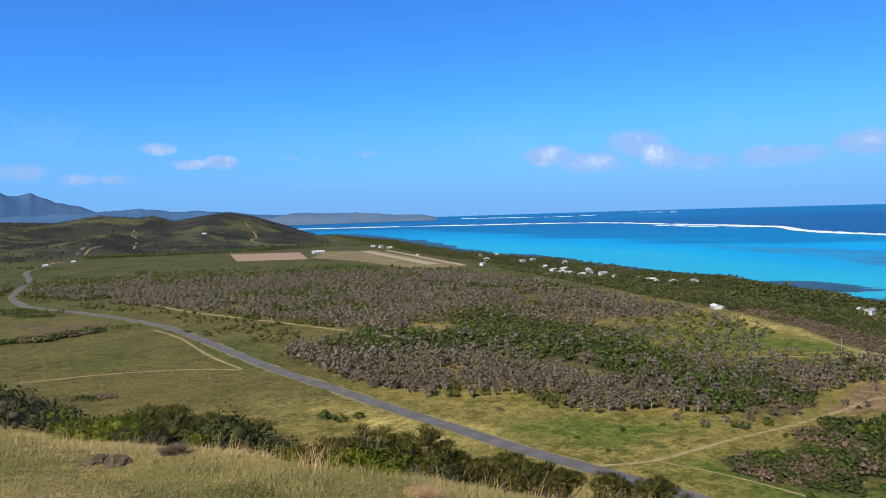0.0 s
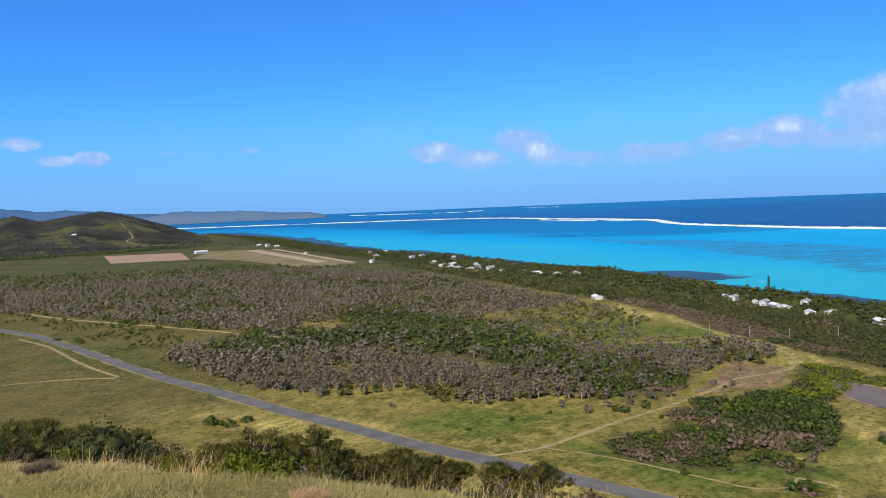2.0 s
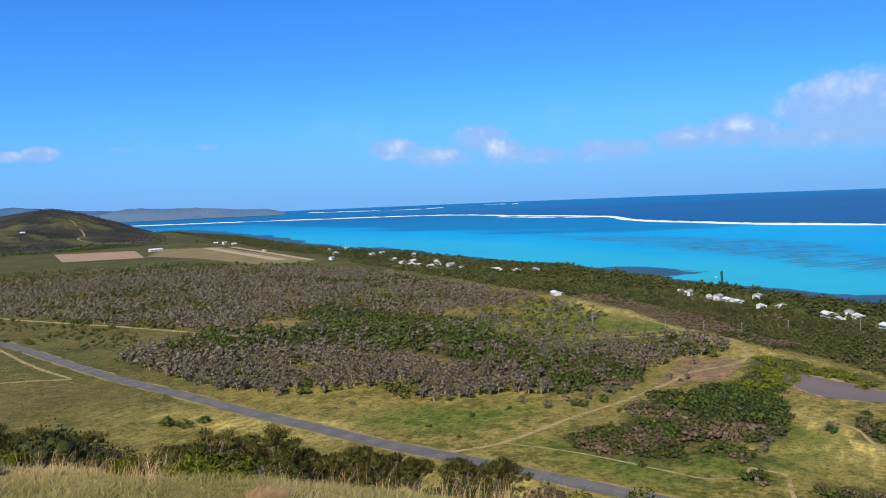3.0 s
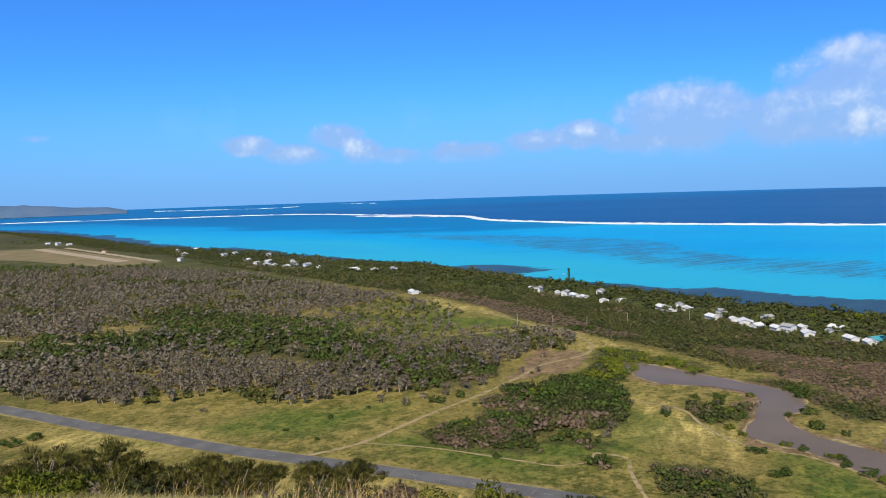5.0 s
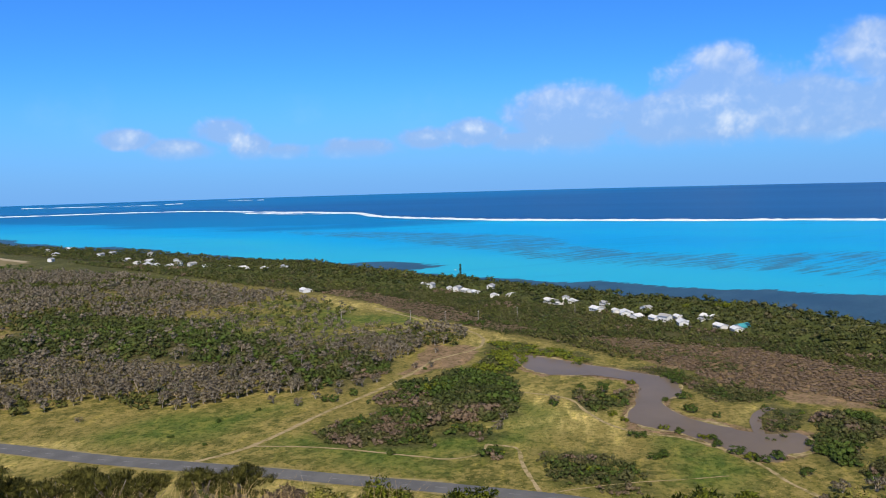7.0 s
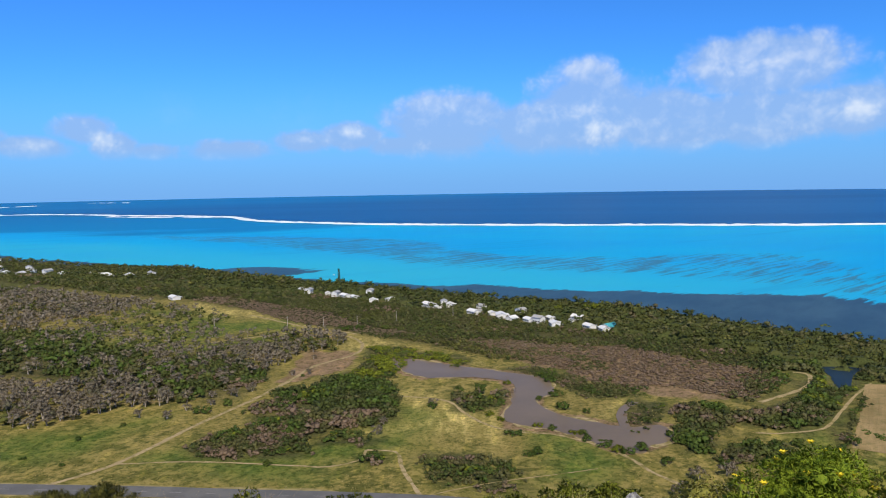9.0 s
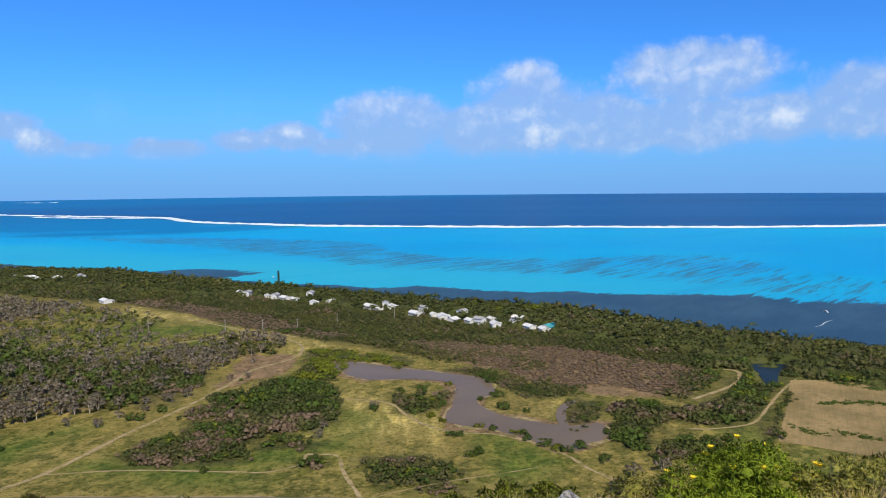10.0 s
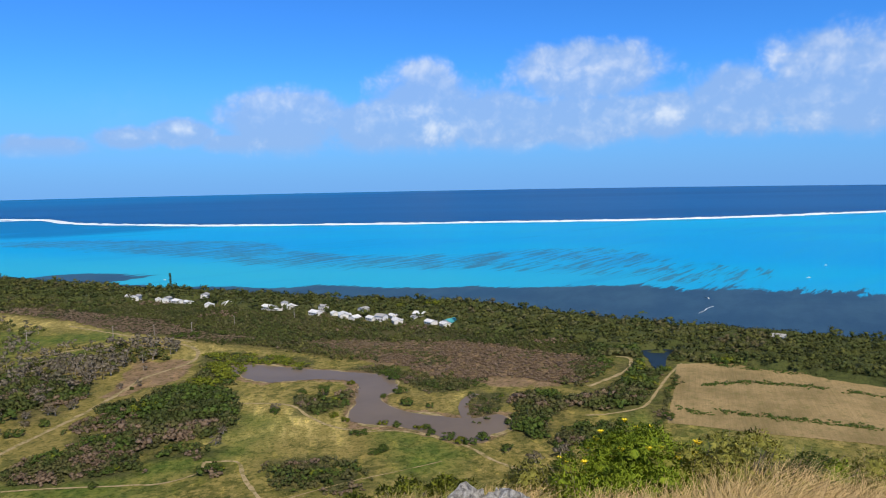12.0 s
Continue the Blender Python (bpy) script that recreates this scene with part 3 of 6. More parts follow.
GREEN_PATCHES = [[(14, 241), (40, 248), (58, 243), (84, 234), (55, 217), (27, 225)], [(160, 146), (169, 130), (161, 107), (144, 104), (135, 118)],
                 [(67, 209), (106, 178), (91, 154), (60, 198)], [(204, 91), (244, 90), (239, 85), (199, 75)], [(100, 185), (140, 170), (120, 160), (95, 160)],
                 [(151, 391), (203, 360), (187, 332), (147, 363)]]
STRAW_PATCHES = [[(156, 215), (172, 165), (144, 147), (118, 173)], [(165, 412), (186, 393), (188, 339), (195, 294), (183, 264), (205, 270), (203, 320), (196, 380), (185, 470)],
                 [(185, 135), (205, 141), (206, 172), (216, 178), (214, 150)], [(-60, 285), (20, 235), (10, 225), (-75, 280)], [(30, 190), (80, 150), (60, 140), (0, 190)]]
BARE_PATCHES = [[(130, 246), (146, 264), (162, 283), (179, 275), (182, 265), (160, 247), (136, 241)], [(-304, 502), (-276, 509), (-240, 512), (-232, 500), (-266, 468)]]
AIRFIELD = [(-210, 1290), (-120, 1275), (-50, 1085), (28, 885), (-36, 872), (-125, 1030), (-209, 1130)]


def pts(poly):
    return np.array(poly, dtype=float)


def smooth_line(line, step):
    """A rounded line through the given plan points, with a point about every step metres."""
    p = pts(line)
    q = np.vstack([2 * p[0] - p[1], p, 2 * p[-1] - p[-2]])
    made = []
    for i in range(1, len(q) - 2):
        n = max(2, int(np.linalg.norm(q[i + 1] - q[i]) / step))
        t = np.linspace(0, 1, n, endpoint=False)[:, None]
        a, b, c, d = q[i - 1], q[i], q[i + 1], q[i + 2]
        made.append(0.5 * (2 * b + (c - a) * t + (2 * a - 5 * b + 4 * c - d) * t ** 2 + (3 * b - a - 3 * c + d) * t ** 3))
    return np.vstack(made + [p[-1:]])


def inside(poly, x, y):
    p = pts(poly)
    hit = np.zeros(x.shape, bool)
    for (ax, ay), (bx, by) in zip(p, np.roll(p, -1, 0)):
        if ay == by:
            continue
        hit ^= ((ay > y) != (by > y)) & (x < (bx - ax) * (y - ay) / (by - ay) + ax)
    return hit


def away(line, x, y):
    """Distance in plan from a line of points."""
    p = pts(line)
    best = np.full(x.shape, 1e9)
    for (ax, ay), (bx, by) in zip(p[:-1], p[1:]):
        dx, dy = bx - ax, by - ay
        t = np.clip(((x - ax) * dx + (y - ay) * dy) / (dx * dx + dy * dy + 1e-9), 0, 1)
        best = np.minimum(best, np.hypot(x - ax - t * dx, y - ay - t * dy))
    return best


def step(a, b, v):
    t = np.clip((v - a) / (b - a), 0, 1)
    return t * t * (3 - 2 * t)


def patch(poly, x, y, soft):
    """1 well inside an outline, 0 well outside, soft over some metres."""
    near = (x > min(p[0] for p in poly) - soft) & (x < max(p[0] for p in poly) + soft) & (y > min(p[1] for p in poly) - soft) & (y < max(p[1] for p in poly) + soft)
    made = np.zeros(x.shape)
    if near.any():
        xs, ys = x[near], y[near]
        d = away(list(poly) + [poly[0]], xs, ys) * np.where(inside(poly, xs, ys), 1, -1)
        made[near] = step(-soft, soft, d)
    return made


def grain(x, y, seed=0):
    """Smooth value noise, 0 to 1."""
    xi, yi = np.floor(x).astype(np.int64), np.floor(y).astype(np.int64)
    fx, fy = x - xi, y - yi
    fx, fy = fx * fx * (3 - 2 * fx), fy * fy * (3 - 2 * fy)

    def h(a, b):
        v = (a * 374761393 + b * 668265263 + seed * 974634777) & 0xFFFFFFFF
        v = ((v ^ (v >> 13)) * 1274126177) & 0xFFFFFFFF
        return ((v ^ (v >> 16)) & 0xFFFF) / 65535.0
    top = h(xi, yi) * (1 - fx) + h(xi + 1, yi) * fx
    low = h(xi, yi + 1) * (1 - fx) + h(xi + 1, yi + 1) * fx
    return top * (1 - fy) + low * fy


def layered(x, y, size, seed=0, n=4):
    total, amp, norm = 0, 1.0, 0
    for k in range(n):
        total, norm = total + amp * grain(x / size + 17.3 * k, y / size - 9.1 * k, seed + k), norm + amp
        amp, size = amp * 0.5, size * 0.5
    return total / norm


LIP_AZ = [-180, -100, -60, -32, -25, -13, 0, 13, 30, 45, 54, 63, 72, 80, 86, 110, 140, 180]
LIP_D = [40, 40, 26, 16, 14, 10, 8.5, 8, 7, 6.5, 6.8, 7.5, 8, 9.3, 10, 16, 30, 40]
LIP_S = [0.05, 0.08, 0.12, 0.165, 0.178, 0.187, 0.218, 0.25, 0.27, 0.26, 0.238, 0.25, 0.255, 0.252, 0.25, 0.18, 0.08, 0.05]
RIDGE_AZ = [-90, -60, -40, -31.4, -28.1, -25.4, -22.8, -21.8, -20.3, -18.7, -16.6, -14.6, -12.5, -10.8, -9.0, -8]
RIDGE_EL = [-1.0, 0.1, -0.1, -0.19, -0.4, 0.05, -0.25, -0.08, -0.55, -0.28, 0.03, -0.42, -1.07, -1.74, -2.2, -2.3]


def ground_z(x, y):
    x, y = np.asarray(x, float), np.asarray(y, float)
    r, a = np.hypot(x, y), np.degrees(np.arctan2(x, y))
    lip, s = np.interp(a, LIP_AZ, LIP_D), np.interp(a, LIP_AZ, LIP_S)
    fall = np.interp(a, [-180, -90, -45, -31, -22, -10, 90, 130, 180], [0.16, 0.18, 0.2, 0.25, 0.42, 0.5, 0.5, 0.3, 0.16])
    past = np.maximum(r - lip, 0)
    soft = past * past / (past + 2.0)
    hill = 73.4 - s * np.minimum(r, lip) - s * past * np.exp(-past / 3) - fall * soft
    hill = hill + (layered(x, y, 2.2, 5, 3) - 0.5) * 0.16 * step(1.5, 5, r) + (layered(x, y, 14, 8, 3) - 0.5) * 3.0 * step(25, 70, r)
    z = np.where(hill > 40, hill, 0.5 * (hill + np.sqrt(hill * hill + 36)) - 36 / (4 * 40))
    z = np.maximum(np.where(hill < -30, 0.0, z), 0)
    top = np.maximum(75 + 2150 * np.tan(np.radians(np.interp(a, RIDGE_AZ, RIDGE_EL))), 0)
    base = np.interp(a, [-90, -31, -22, -17, -13, -9], [1350, 1420, 1400, 1480, 1700, 1900])
    gully = layered(x, y, 260, 21, 5)
    body = step(base, 2150, r) * step(3600, 2400, r)
    front = step(base, base + 200, r) * step(base + 900, base + 250, r) * step(-21, -26, a) * 34
    far = np.maximum(top * body, front) * step(-8.2, -10.2, a) * step(-130, -80, a)
    far = far * (1 + (gully - 0.5) * 1.7 * step(2140, 1650, r)) + (layered(x, y, 90, 23, 4) - 0.5) * 14 * step(3, 25, far) * step(2140, 1900, r)
    z = z + far * step(900, 1300, r)
    inland = away(COAST, x, y) * np.where(inside(COAST + [(-4000, -1500), (-4000, 3500)], x, y), 1, -1)
    beach = step(-6, 6, inland)
    z = np.where(r > 240, z * beach - 5.0 * (1 - beach), z)
    return z


def grid_mesh(name, x, y, z, closed=False):
    """A sheet over a grid of points (rings, spokes)."""
    n, m = x.shape
    v = np.stack([x, y, z], -1).reshape(-1, 3)
    i = np.arange(n * m).reshape(n, m)
    j = np.roll(i, -1, 1) if closed else i[:, 1:]
    i0 = i if closed else i[:, :-1]
    f = np.stack([i0[:-1], i0[1:], j[1:], j[:-1]], -1).reshape(-1, 4)
    return raw_mesh(name, v, f)


def raw_mesh(name, v, f, normals=None, smooth=True):
    """A mesh from arrays of corners and of faces that all have the same number of corners."""
    me = bpy.data.meshes.new(name)
    k = f.shape[1]
    me.vertices.add(len(v))
    me.vertices.foreach_set("co", np.ascontiguousarray(v, np.float32).ravel())
    me.loops.add(len(f) * k)
    me.loops.foreach_set("vertex_index", np.ascontiguousarray(f, np.int32).ravel())
    me.polygons.add(len(f))
    me.polygons.foreach_set("loop_start", np.arange(0, len(f) * k, k, dtype=np.int32))
    me.polygons.foreach_set("use_smooth", np.full(len(f), smooth))
    me.update(calc_edges=True)
    me.validate()
    if normals is not None:
        me.attributes.new("custom_normal", "FLOAT_VECTOR", "POINT").data.foreach_set("vector", np.ascontiguousarray(normals, np.float32).ravel())
        me.update()
    return me


def colors(me, name, rgb):
    at = me.attributes.new(name, "FLOAT_COLOR", "POINT")
    at.data.foreach_set("color", np.ascontiguousarray(np.concatenate([rgb, np.ones((len(rgb), 1))], 1), np.float32).ravel())


def floats(me, name, v):
    me.attributes.new(name, "FLOAT", "POINT").data.foreach_set("value", np.ascontiguousarray(v, np.float32))


def part(name, bm, material, parent, label=""):
    """Links a bmesh, or a finished mesh, as one part of a thing."""
    if isinstance(bm, bmesh.types.BMesh):
        me = bpy.data.meshes.new(name)
        bm.to_mesh(me)
        bm.free()
    else:
        me = bm
    if not me.materials:
        me.materials.append(material)
    ob = new(name, me)
    ob.parent = parent
    return tagged(ob, label)


def thing(name, label, category, group="", kind="", at=None):
    ob = tagged(new(name), label, category, group, kind)
    if at is not None:
        ob.matrix_basis = at
    return ob


# ---- the land: one sheet from the lookout to the horizon ----
spokes = np.radians(np.concatenate([np.arange(-60, 112, 0.44), np.arange(112, 300, 5.0)]))
rings = np.concatenate([[0.0], np.geomspace(0.4, 24, 100), np.geomspace(25, 100, 36), np.geomspace(101.5, 480, 105), np.geomspace(495, 4950, 70)])
rr, aa = np.meshgrid(rings, spokes, indexing="ij")
gx, gy = rr * np.sin(aa), rr * np.cos(aa)
land = grid_mesh("ground", gx, gy, ground_z(gx, gy), closed=True)
fx, fy = gx.ravel(), gy.ravel()
jx, jy = fx + (layered(fx, fy, 14, 31) - 0.5) * 16, fy + (layered(fx, fy, 14, 37) - 0.5) * 16
green, soil, straw = np.zeros(len(fx)), np.zeros(len(fx)), np.zeros(len(fx))
for p in GREEN_PATCHES:
    green = np.maximum(green, patch(p, jx, jy, 9))
green = np.maximum(green, 0.75 * step(0.55, 0.72, layered(fx, fy, 60, 3)) * (np.hypot(fx, fy) > 90))
for p in THICKETS:
    green = np.maximum(green, 0.5 * patch(p, jx, jy, 8))
for p in STRAW_PATCHES:
    straw = np.maximum(straw, patch(p, jx, jy, 8))
for p in BARE_PATCHES:
    soil = np.maximum(soil, patch(p, jx, jy, 4))
bank = away(POND + POND[:1], jx * 0.5 + fx * 0.5, jy * 0.5 + fy * 0.5)
soil = np.maximum(soil, 0.85 * step(5.5, 1.0, bank))
forest_floor = patch(FOREST, jx, jy, 8) * (1 - patch(OPEN_WOOD, jx, jy, 10))
soil = np.maximum(soil, 0.45 * forest_floor)
rad = np.hypot(fx, fy)
green = np.maximum(green, 0.85 * patch(OPEN_WOOD, jx, jy, 10) * step(0.3, 0.5, layered(fx, fy, 24, 9)))
green = np.maximum(green, 0.6 * step(560, 700, rad))
straw = np.maximum(straw, (0.35 + 0.5 * step(-1.5, 0.5, rad - np.interp(np.degrees(np.arctan2(fx, fy)), LIP_AZ, LIP_D))) * step(30, 16, rad))
green = np.maximum(green, 0.7 * step(-0.5, -3.5, rad - np.interp(np.degrees(np.arctan2(fx, fy)), LIP_AZ, LIP_D)) * step(0.3, 0.6, layered(fx, fy, 2.5, 67)))
soil = np.maximum(soil, 0.9 * patch(BROWN_SCRUB, jx, jy, 6))
colors(land, "cover", np.stack([green, soil, straw], 1))
woods = np.maximum(0.95 * patch(COAST_WOOD, fx, fy, 6), 0.92 * patch(SCRUB, fx, fy, 6))
woods = np.maximum(woods, step(1380, 1480, np.hypot(fx, fy)) * (0.55 + 0.45 * step(0.4, 0.6, layered(fx, fy, 160, 77))) * (fx < -100))
woods = np.maximum(woods, 0.75 * step(450, 720, rad) + 0.1 * step(800, 1100, rad))
woods = np.maximum(woods, 0.62 * step(210, 330, rad) * step(-2, -12, np.degrees(np.arctan2(fx, fy))))
woods = np.maximum(woods, 0.8 * patch(GREENBELT, jx, jy, 6))
for p in THICKETS:
    woods = np.maximum(woods, 0.85 * patch(p, jx, jy, 4) * step(0.7, 0.62, layered(fx, fy, 15, 43, 3)))
woods = np.maximum(woods, 0.45 * patch([(230, 85), (298, 85), (310, 140), (230, 140)], jx, jy, 8))
litter = patch(BROWN_SCRUB, jx, jy, 6)
woods = woods * (1 - 0.85 * litter)
floats(land, "woods", woods)
angle = np.degrees(np.arctan2(fx, fy))
floats(land, "hazy_heath", step(1400, 1500, rad) * step(-9, -11, angle))
land.materials.append(GROUND)
tagged(new("ground", land), "dry olive and straw coloured grassland falling from a hilltop to a coastal plain", "ground", kind="structure")

# ---- the sea: lagoon, reef edge and open water ----
spokes = np.radians(np.arange(-40, 150, 0.6))
rings = np.concatenate([np.geomspace(200, 1200, 110), np.geomspace(1220, 4950, 45)])
rr, aa = np.meshgrid(rings, spokes, indexing="ij")
sx, sy = rr * np.sin(aa), rr * np.cos(aa)
sea = grid_mesh("sea", sx, sy, np.full(sx.shape, -1.0))
fx, fy = sx.ravel(), sy.ravel()
jx, jy = fx + (layered(fx, fy, 70, 51) - 0.5) * 60, fy + (layered(fx, fy, 70, 57) - 0.5) * 60
offshore = away(COAST, jx, jy)
LAGOON = REEF + COAST[::-1]
outer = 1 - patch(REEF + [(-4000, -2600), (-4000, 2980)], fx, fy, 9)
WEED = [(364, 1281), (479, 1064), (532, 988), (628, 776), (545, 565), (560, 474), (648, 400), (735, 336), (652, 192), (616, 108), (539, 120), (498, 165), (500, 234), (510, 330), (475, 395), (445, 450), (428, 514), (430, 600), (440, 690), (425, 870), (391, 1087)]
weed = patch(WEED, fx * 0.6 + jx * 0.4, fy * 0.6 + jy * 0.4, 22) * (0.6 - 0.12 * step(430, 200, fy))
width = np.interp(fy, [-200, 40, 110, 165, 225, 280, 330, 390, 460, 500, 545, 550, 625, 640, 900, 1700], [172, 162, 152, 134, 84, 64, 58, 50, 32, 14, 10, 60, 66, 10, 20, 60])
shore = step(1.35, 0.65, offshore / width) * (fy < 3000)
pale = step(260, 60, offshore) * step(2200, 900, fy) * np.interp(fy, [-100, 60, 420], [0.3, 0.5, 1.0])
colors(sea, "bed", np.stack([weed, shore, pale], 1))
# beyond 2300 m the open blue thins: horizon haze put into the water colour
floats(sea, "open", np.maximum(outer * (1 - 0.5 * step(2300, 3300, fy)), step(1300, 2500, fy) * 0.5))
floats(sea, "channel", step(700, 1500, fy) * step(150, 420, offshore))
sea.materials.append(WATER)
tagged(new("water", sea), "turquoise lagoon with dark seagrass streaks and deep blue open sea", "sea", kind="structure")


def ribbon(name, line, width, lift, step_m=4.0, wobble=0.0, seed=1, across=2):
    """A strip that lies on the ground along a line, with uneven edges where wobble says so."""
    c = smooth_line(line, step_m)
    d = np.gradient(c, axis=0)
    d /= np.linalg.norm(d, axis=1)[:, None] + 1e-9
    nrm = np.stack([d[:, 1], -d[:, 0]], 1)
    rows = []
    for k in range(across):
        u = k / (across - 1) - 0.5
        w = width * (1 + wobble * (layered(np.arange(len(c)) * 0.37, np.full(len(c), k * 31.7), 1.0, seed) - 0.5) * 2)
        rows.append(c + nrm * (u * w)[:, None])
    x, y = np.stack([r[:, 0] for r in rows]), np.stack([r[:, 1] for r in rows])
    return grid_mesh(name, x, y, ground_z(x, y) + lift)


def field_mesh(name, poly, lift, ragged=0.0, seed=3, straight=False):
    """A flat patch with a slightly ragged outline."""
    p = pts(poly)
    if ragged and straight:
        q = np.vstack([p, p[:1]])
        p = np.vstack([a + (b - a) * np.linspace(0, 1, max(2, int(np.linalg.norm(b - a) / 5)), endpoint=False)[:, None] for a, b in zip(q[:-1], q[1:])])
    elif ragged:
        p = smooth_line(list(poly) + [poly[0]], 2.0)[:-1]
    if ragged:
        p = p + np.stack([layered(p[:, 0], p[:, 1], 7, seed) - 0.5, layered(p[:, 0], p[:, 1], 7, seed + 9) - 0.5], 1) * 2.4 * ragged
    bm = bmesh.new()
    vs = [bm.verts.new((x, y, lift)) for x, y in p]
    bm.faces.new(vs)
    bmesh.ops.triangulate(bm, faces=bm.faces[:])
    bmesh.ops.recalc_face_normals(bm, faces=bm.faces[:])
    if bm.faces and bm.faces[0].normal.z < 0:
        bmesh.ops.reverse_faces(bm, faces=bm.faces[:])
    me = bpy.data.meshes.new(name)
    bm.to_mesh(me)
    bm.free()
    return me


def laid(name, me, material, label, category, kind="structure"):
    me.materials.append(material)
    return tagged(new(name, me), label, category, kind=kind)


# road with its broken centre line
ROAD = [(-690, 1400), (-611, 1070), (-509, 884), (-443, 745), (-408, 681), (-366, 625), (-337, 601), (-296, 573), (-254, 541), (-222, 514), (-191, 485), (-156, 441),
        (-121, 393), (-78, 335), (-45, 296), (-20, 265), (1, 241), (18, 221), (33, 205), (57, 180), (75, 160), (93, 140), (112, 116), (126, 84), (130, 40)]
laid("road_verge", ribbon("road_verge", ROAD, 7.5, 0.05, 3.1, 0.45, 5), VERGE, "pale dry grass verge beside the road", "verge")
road = laid("road", ribbon("road", ROAD, 6.3, 0.12, 4, across=5), ASPHALT, "grey two-lane asphalt road across the plain", "road")
axis = smooth_line(ROAD, 1.0)
run = np.concatenate([[0], np.cumsum(np.linalg.norm(np.diff(axis, axis=0), axis=1))])
dash = bpy.data.meshes.new("lane_mark")
dash.from_pydata([(x, y, z) for z in (0, 0.006) for x, y in ((-0.06, -1.5), (0.06, -1.5), (0.06, 1.5), (-0.06, 1.5))], [],
                 [(4, 5, 6, 7), (0, 1, 5, 4), (1, 2, 6, 5), (2, 3, 7, 6), (3, 0, 4, 7)])
dash.materials.append(PAINT_WHITE)
for s in np.arange(900, run[-1] - 10, 9.0):
    i = int(np.searchsorted(run, s))
    d = axis[min(i + 1, len(axis) - 1)] - axis[i - 1]
    mark = new("lane_mark", dash)
    mark.parent = road
    mark.matrix_basis = pose(axis[i][0], axis[i][1], float(ground_z(axis[i][0], axis[i][1])) + 0.13, 0, 0, math.degrees(math.atan2(-d[0], d[1])))

# tracks
TRACKS = [
    ([(40, 201), (58, 204), (87, 220), (115, 234), (141, 250), (154, 259), (180, 266), (196, 290), (194, 330), (190, 390)], 2.2, "pale dirt track through the meadow"),
    ([(58, 204), (75, 190), (93, 169), (99, 162), (108, 160), (114, 165)], 1.5, "narrow dirt path beside the thicket"),
    ([(114, 165), (119, 158), (114, 149), (110, 141), (105, 130)], 2.0, "curved bare dirt track"),
    ([(150, 205), (161, 186), (157, 171), (154, 157), (156, 146), (162, 137), (164, 125), (163, 113), (158, 100), (154, 80)], 2.0, "pair of worn wheel ruts in the grass"),
    ([(206, 97), (212, 91), (225, 85), (246, 88), (266, 91), (286, 93)], 1.8, "faint dirt track beside the hedge"),
    ([(-197, 328), (-183, 334), (-160, 342), (-126, 346), (-98, 342)], 2.6, "faint dirt track across pasture"),
    ([(-191, 470), (-161, 434), (-126, 379), (-98, 342)], 2.4, "dirt track beside the road"),
    ([(-246, 604), (-194, 550), (-110, 483), (-51, 433), (-23, 409)], 4.0, "sandy dirt track along the wood"),
    ([(236, 110), (249, 108), (264, 107), (276, 110), (283, 114), (282, 119)], 2.2, "sandy track round the scrub"),
    ([(60, 130), (110, 128), (150, 112)], 0.8, "faint straw coloured track"),
    ([(141, 334), (160, 331), (182, 326), (199, 316), (203, 300)], 2.2, "grassy track between the trees"),
]
for line, w, label in TRACKS:
    if w < 2.15:
        laid("track", ribbon("track", line, w * 0.55, 0.07, 1.5, 0.8, 7), TRACK, label, "track")
        continue
    if w > 2.15:
        laid("track", ribbon("track", line, w * 0.75, 0.07, 1.2, 0.6, 7), TRACK, label, "track")
        continue
    ruts = bmesh.new()
    c = smooth_line(line, 6.0)
    d = np.gradient(c, axis=0)
    d /= np.linalg.norm(d, axis=1)[:, None] + 1e-9
    for side in (-0.5, 0.5):
        ruts.from_mesh(ribbon("rut", c + np.stack([d[:, 1], -d[:, 0]], 1) * side * w * 0.62, w * 0.3, 0.07, 1.5, 0.7, 7 + int(side * 2)))
    me = bpy.data.meshes.new("track")
    ruts.to_mesh(me)
    ruts.free()
    laid("track", me, TRACK, label, "track")

for bearings in ([(-23.2, 1540), (-23.0, 1680), (-23.3, 1800), (-23.1, 1880)], [(-15.6, 1960), (-15.0, 1880), (-14.5, 1800), (-14.9, 1740), (-14.2, 1690)], [(-26.4, 1480), (-26.0, 1520), (-25.2, 1530)]):
    laid("hill_track", ribbon("hill_track", [(q * math.sin(radians(b)), q * math.cos(radians(b))) for b, q in bearings], 3.6, 0.6, 6.0, 0.4, 3, 4), TRACK, "pale dirt track climbing the far hill", "track")

# fields, airfield and pond
laid("ploughed_field", field_mesh("ploughed_field", [(-385, 1300), (-318, 1106), (-209, 1107), (-257, 1290)], 0.1), PINK_SOIL, "bare pinkish ploughed field beside the airfield", "field")
laid("airfield_grass", field_mesh("airfield_grass", AIRFIELD, 0.1), AIR_GRASS, "mown dry grass of a small airfield", "airfield")
laid("runway", ribbon("runway", [(-138, 1262), (-15, 930)], 17, 0.16), PALE_STRIP, "pale worn grass and gravel runway", "runway")
laid("taxiway", ribbon("taxiway", [(-100, 1262), (24, 900)], 9, 0.16, 6, 0.3), PALE_STRIP, "pale worn strip beside the runway", "taxiway")
laid("harvested_field", field_mesh("harvested_field", [(283, 94), (298, 77), (293, 23), (285, -60), (205, -60), (227, 18), (213, 73)], 0.1, 1.0, straight=True), STUBBLE, "bare tan harvested field with faint rows", "field")
centre = pts(POND)
out_way = np.roll(centre, -1, 0) - np.roll(centre, 1, 0)
out_way = np.stack([-out_way[:, 1], out_way[:, 0]], 1) / np.linalg.norm(out_way, axis=1)[:, None]
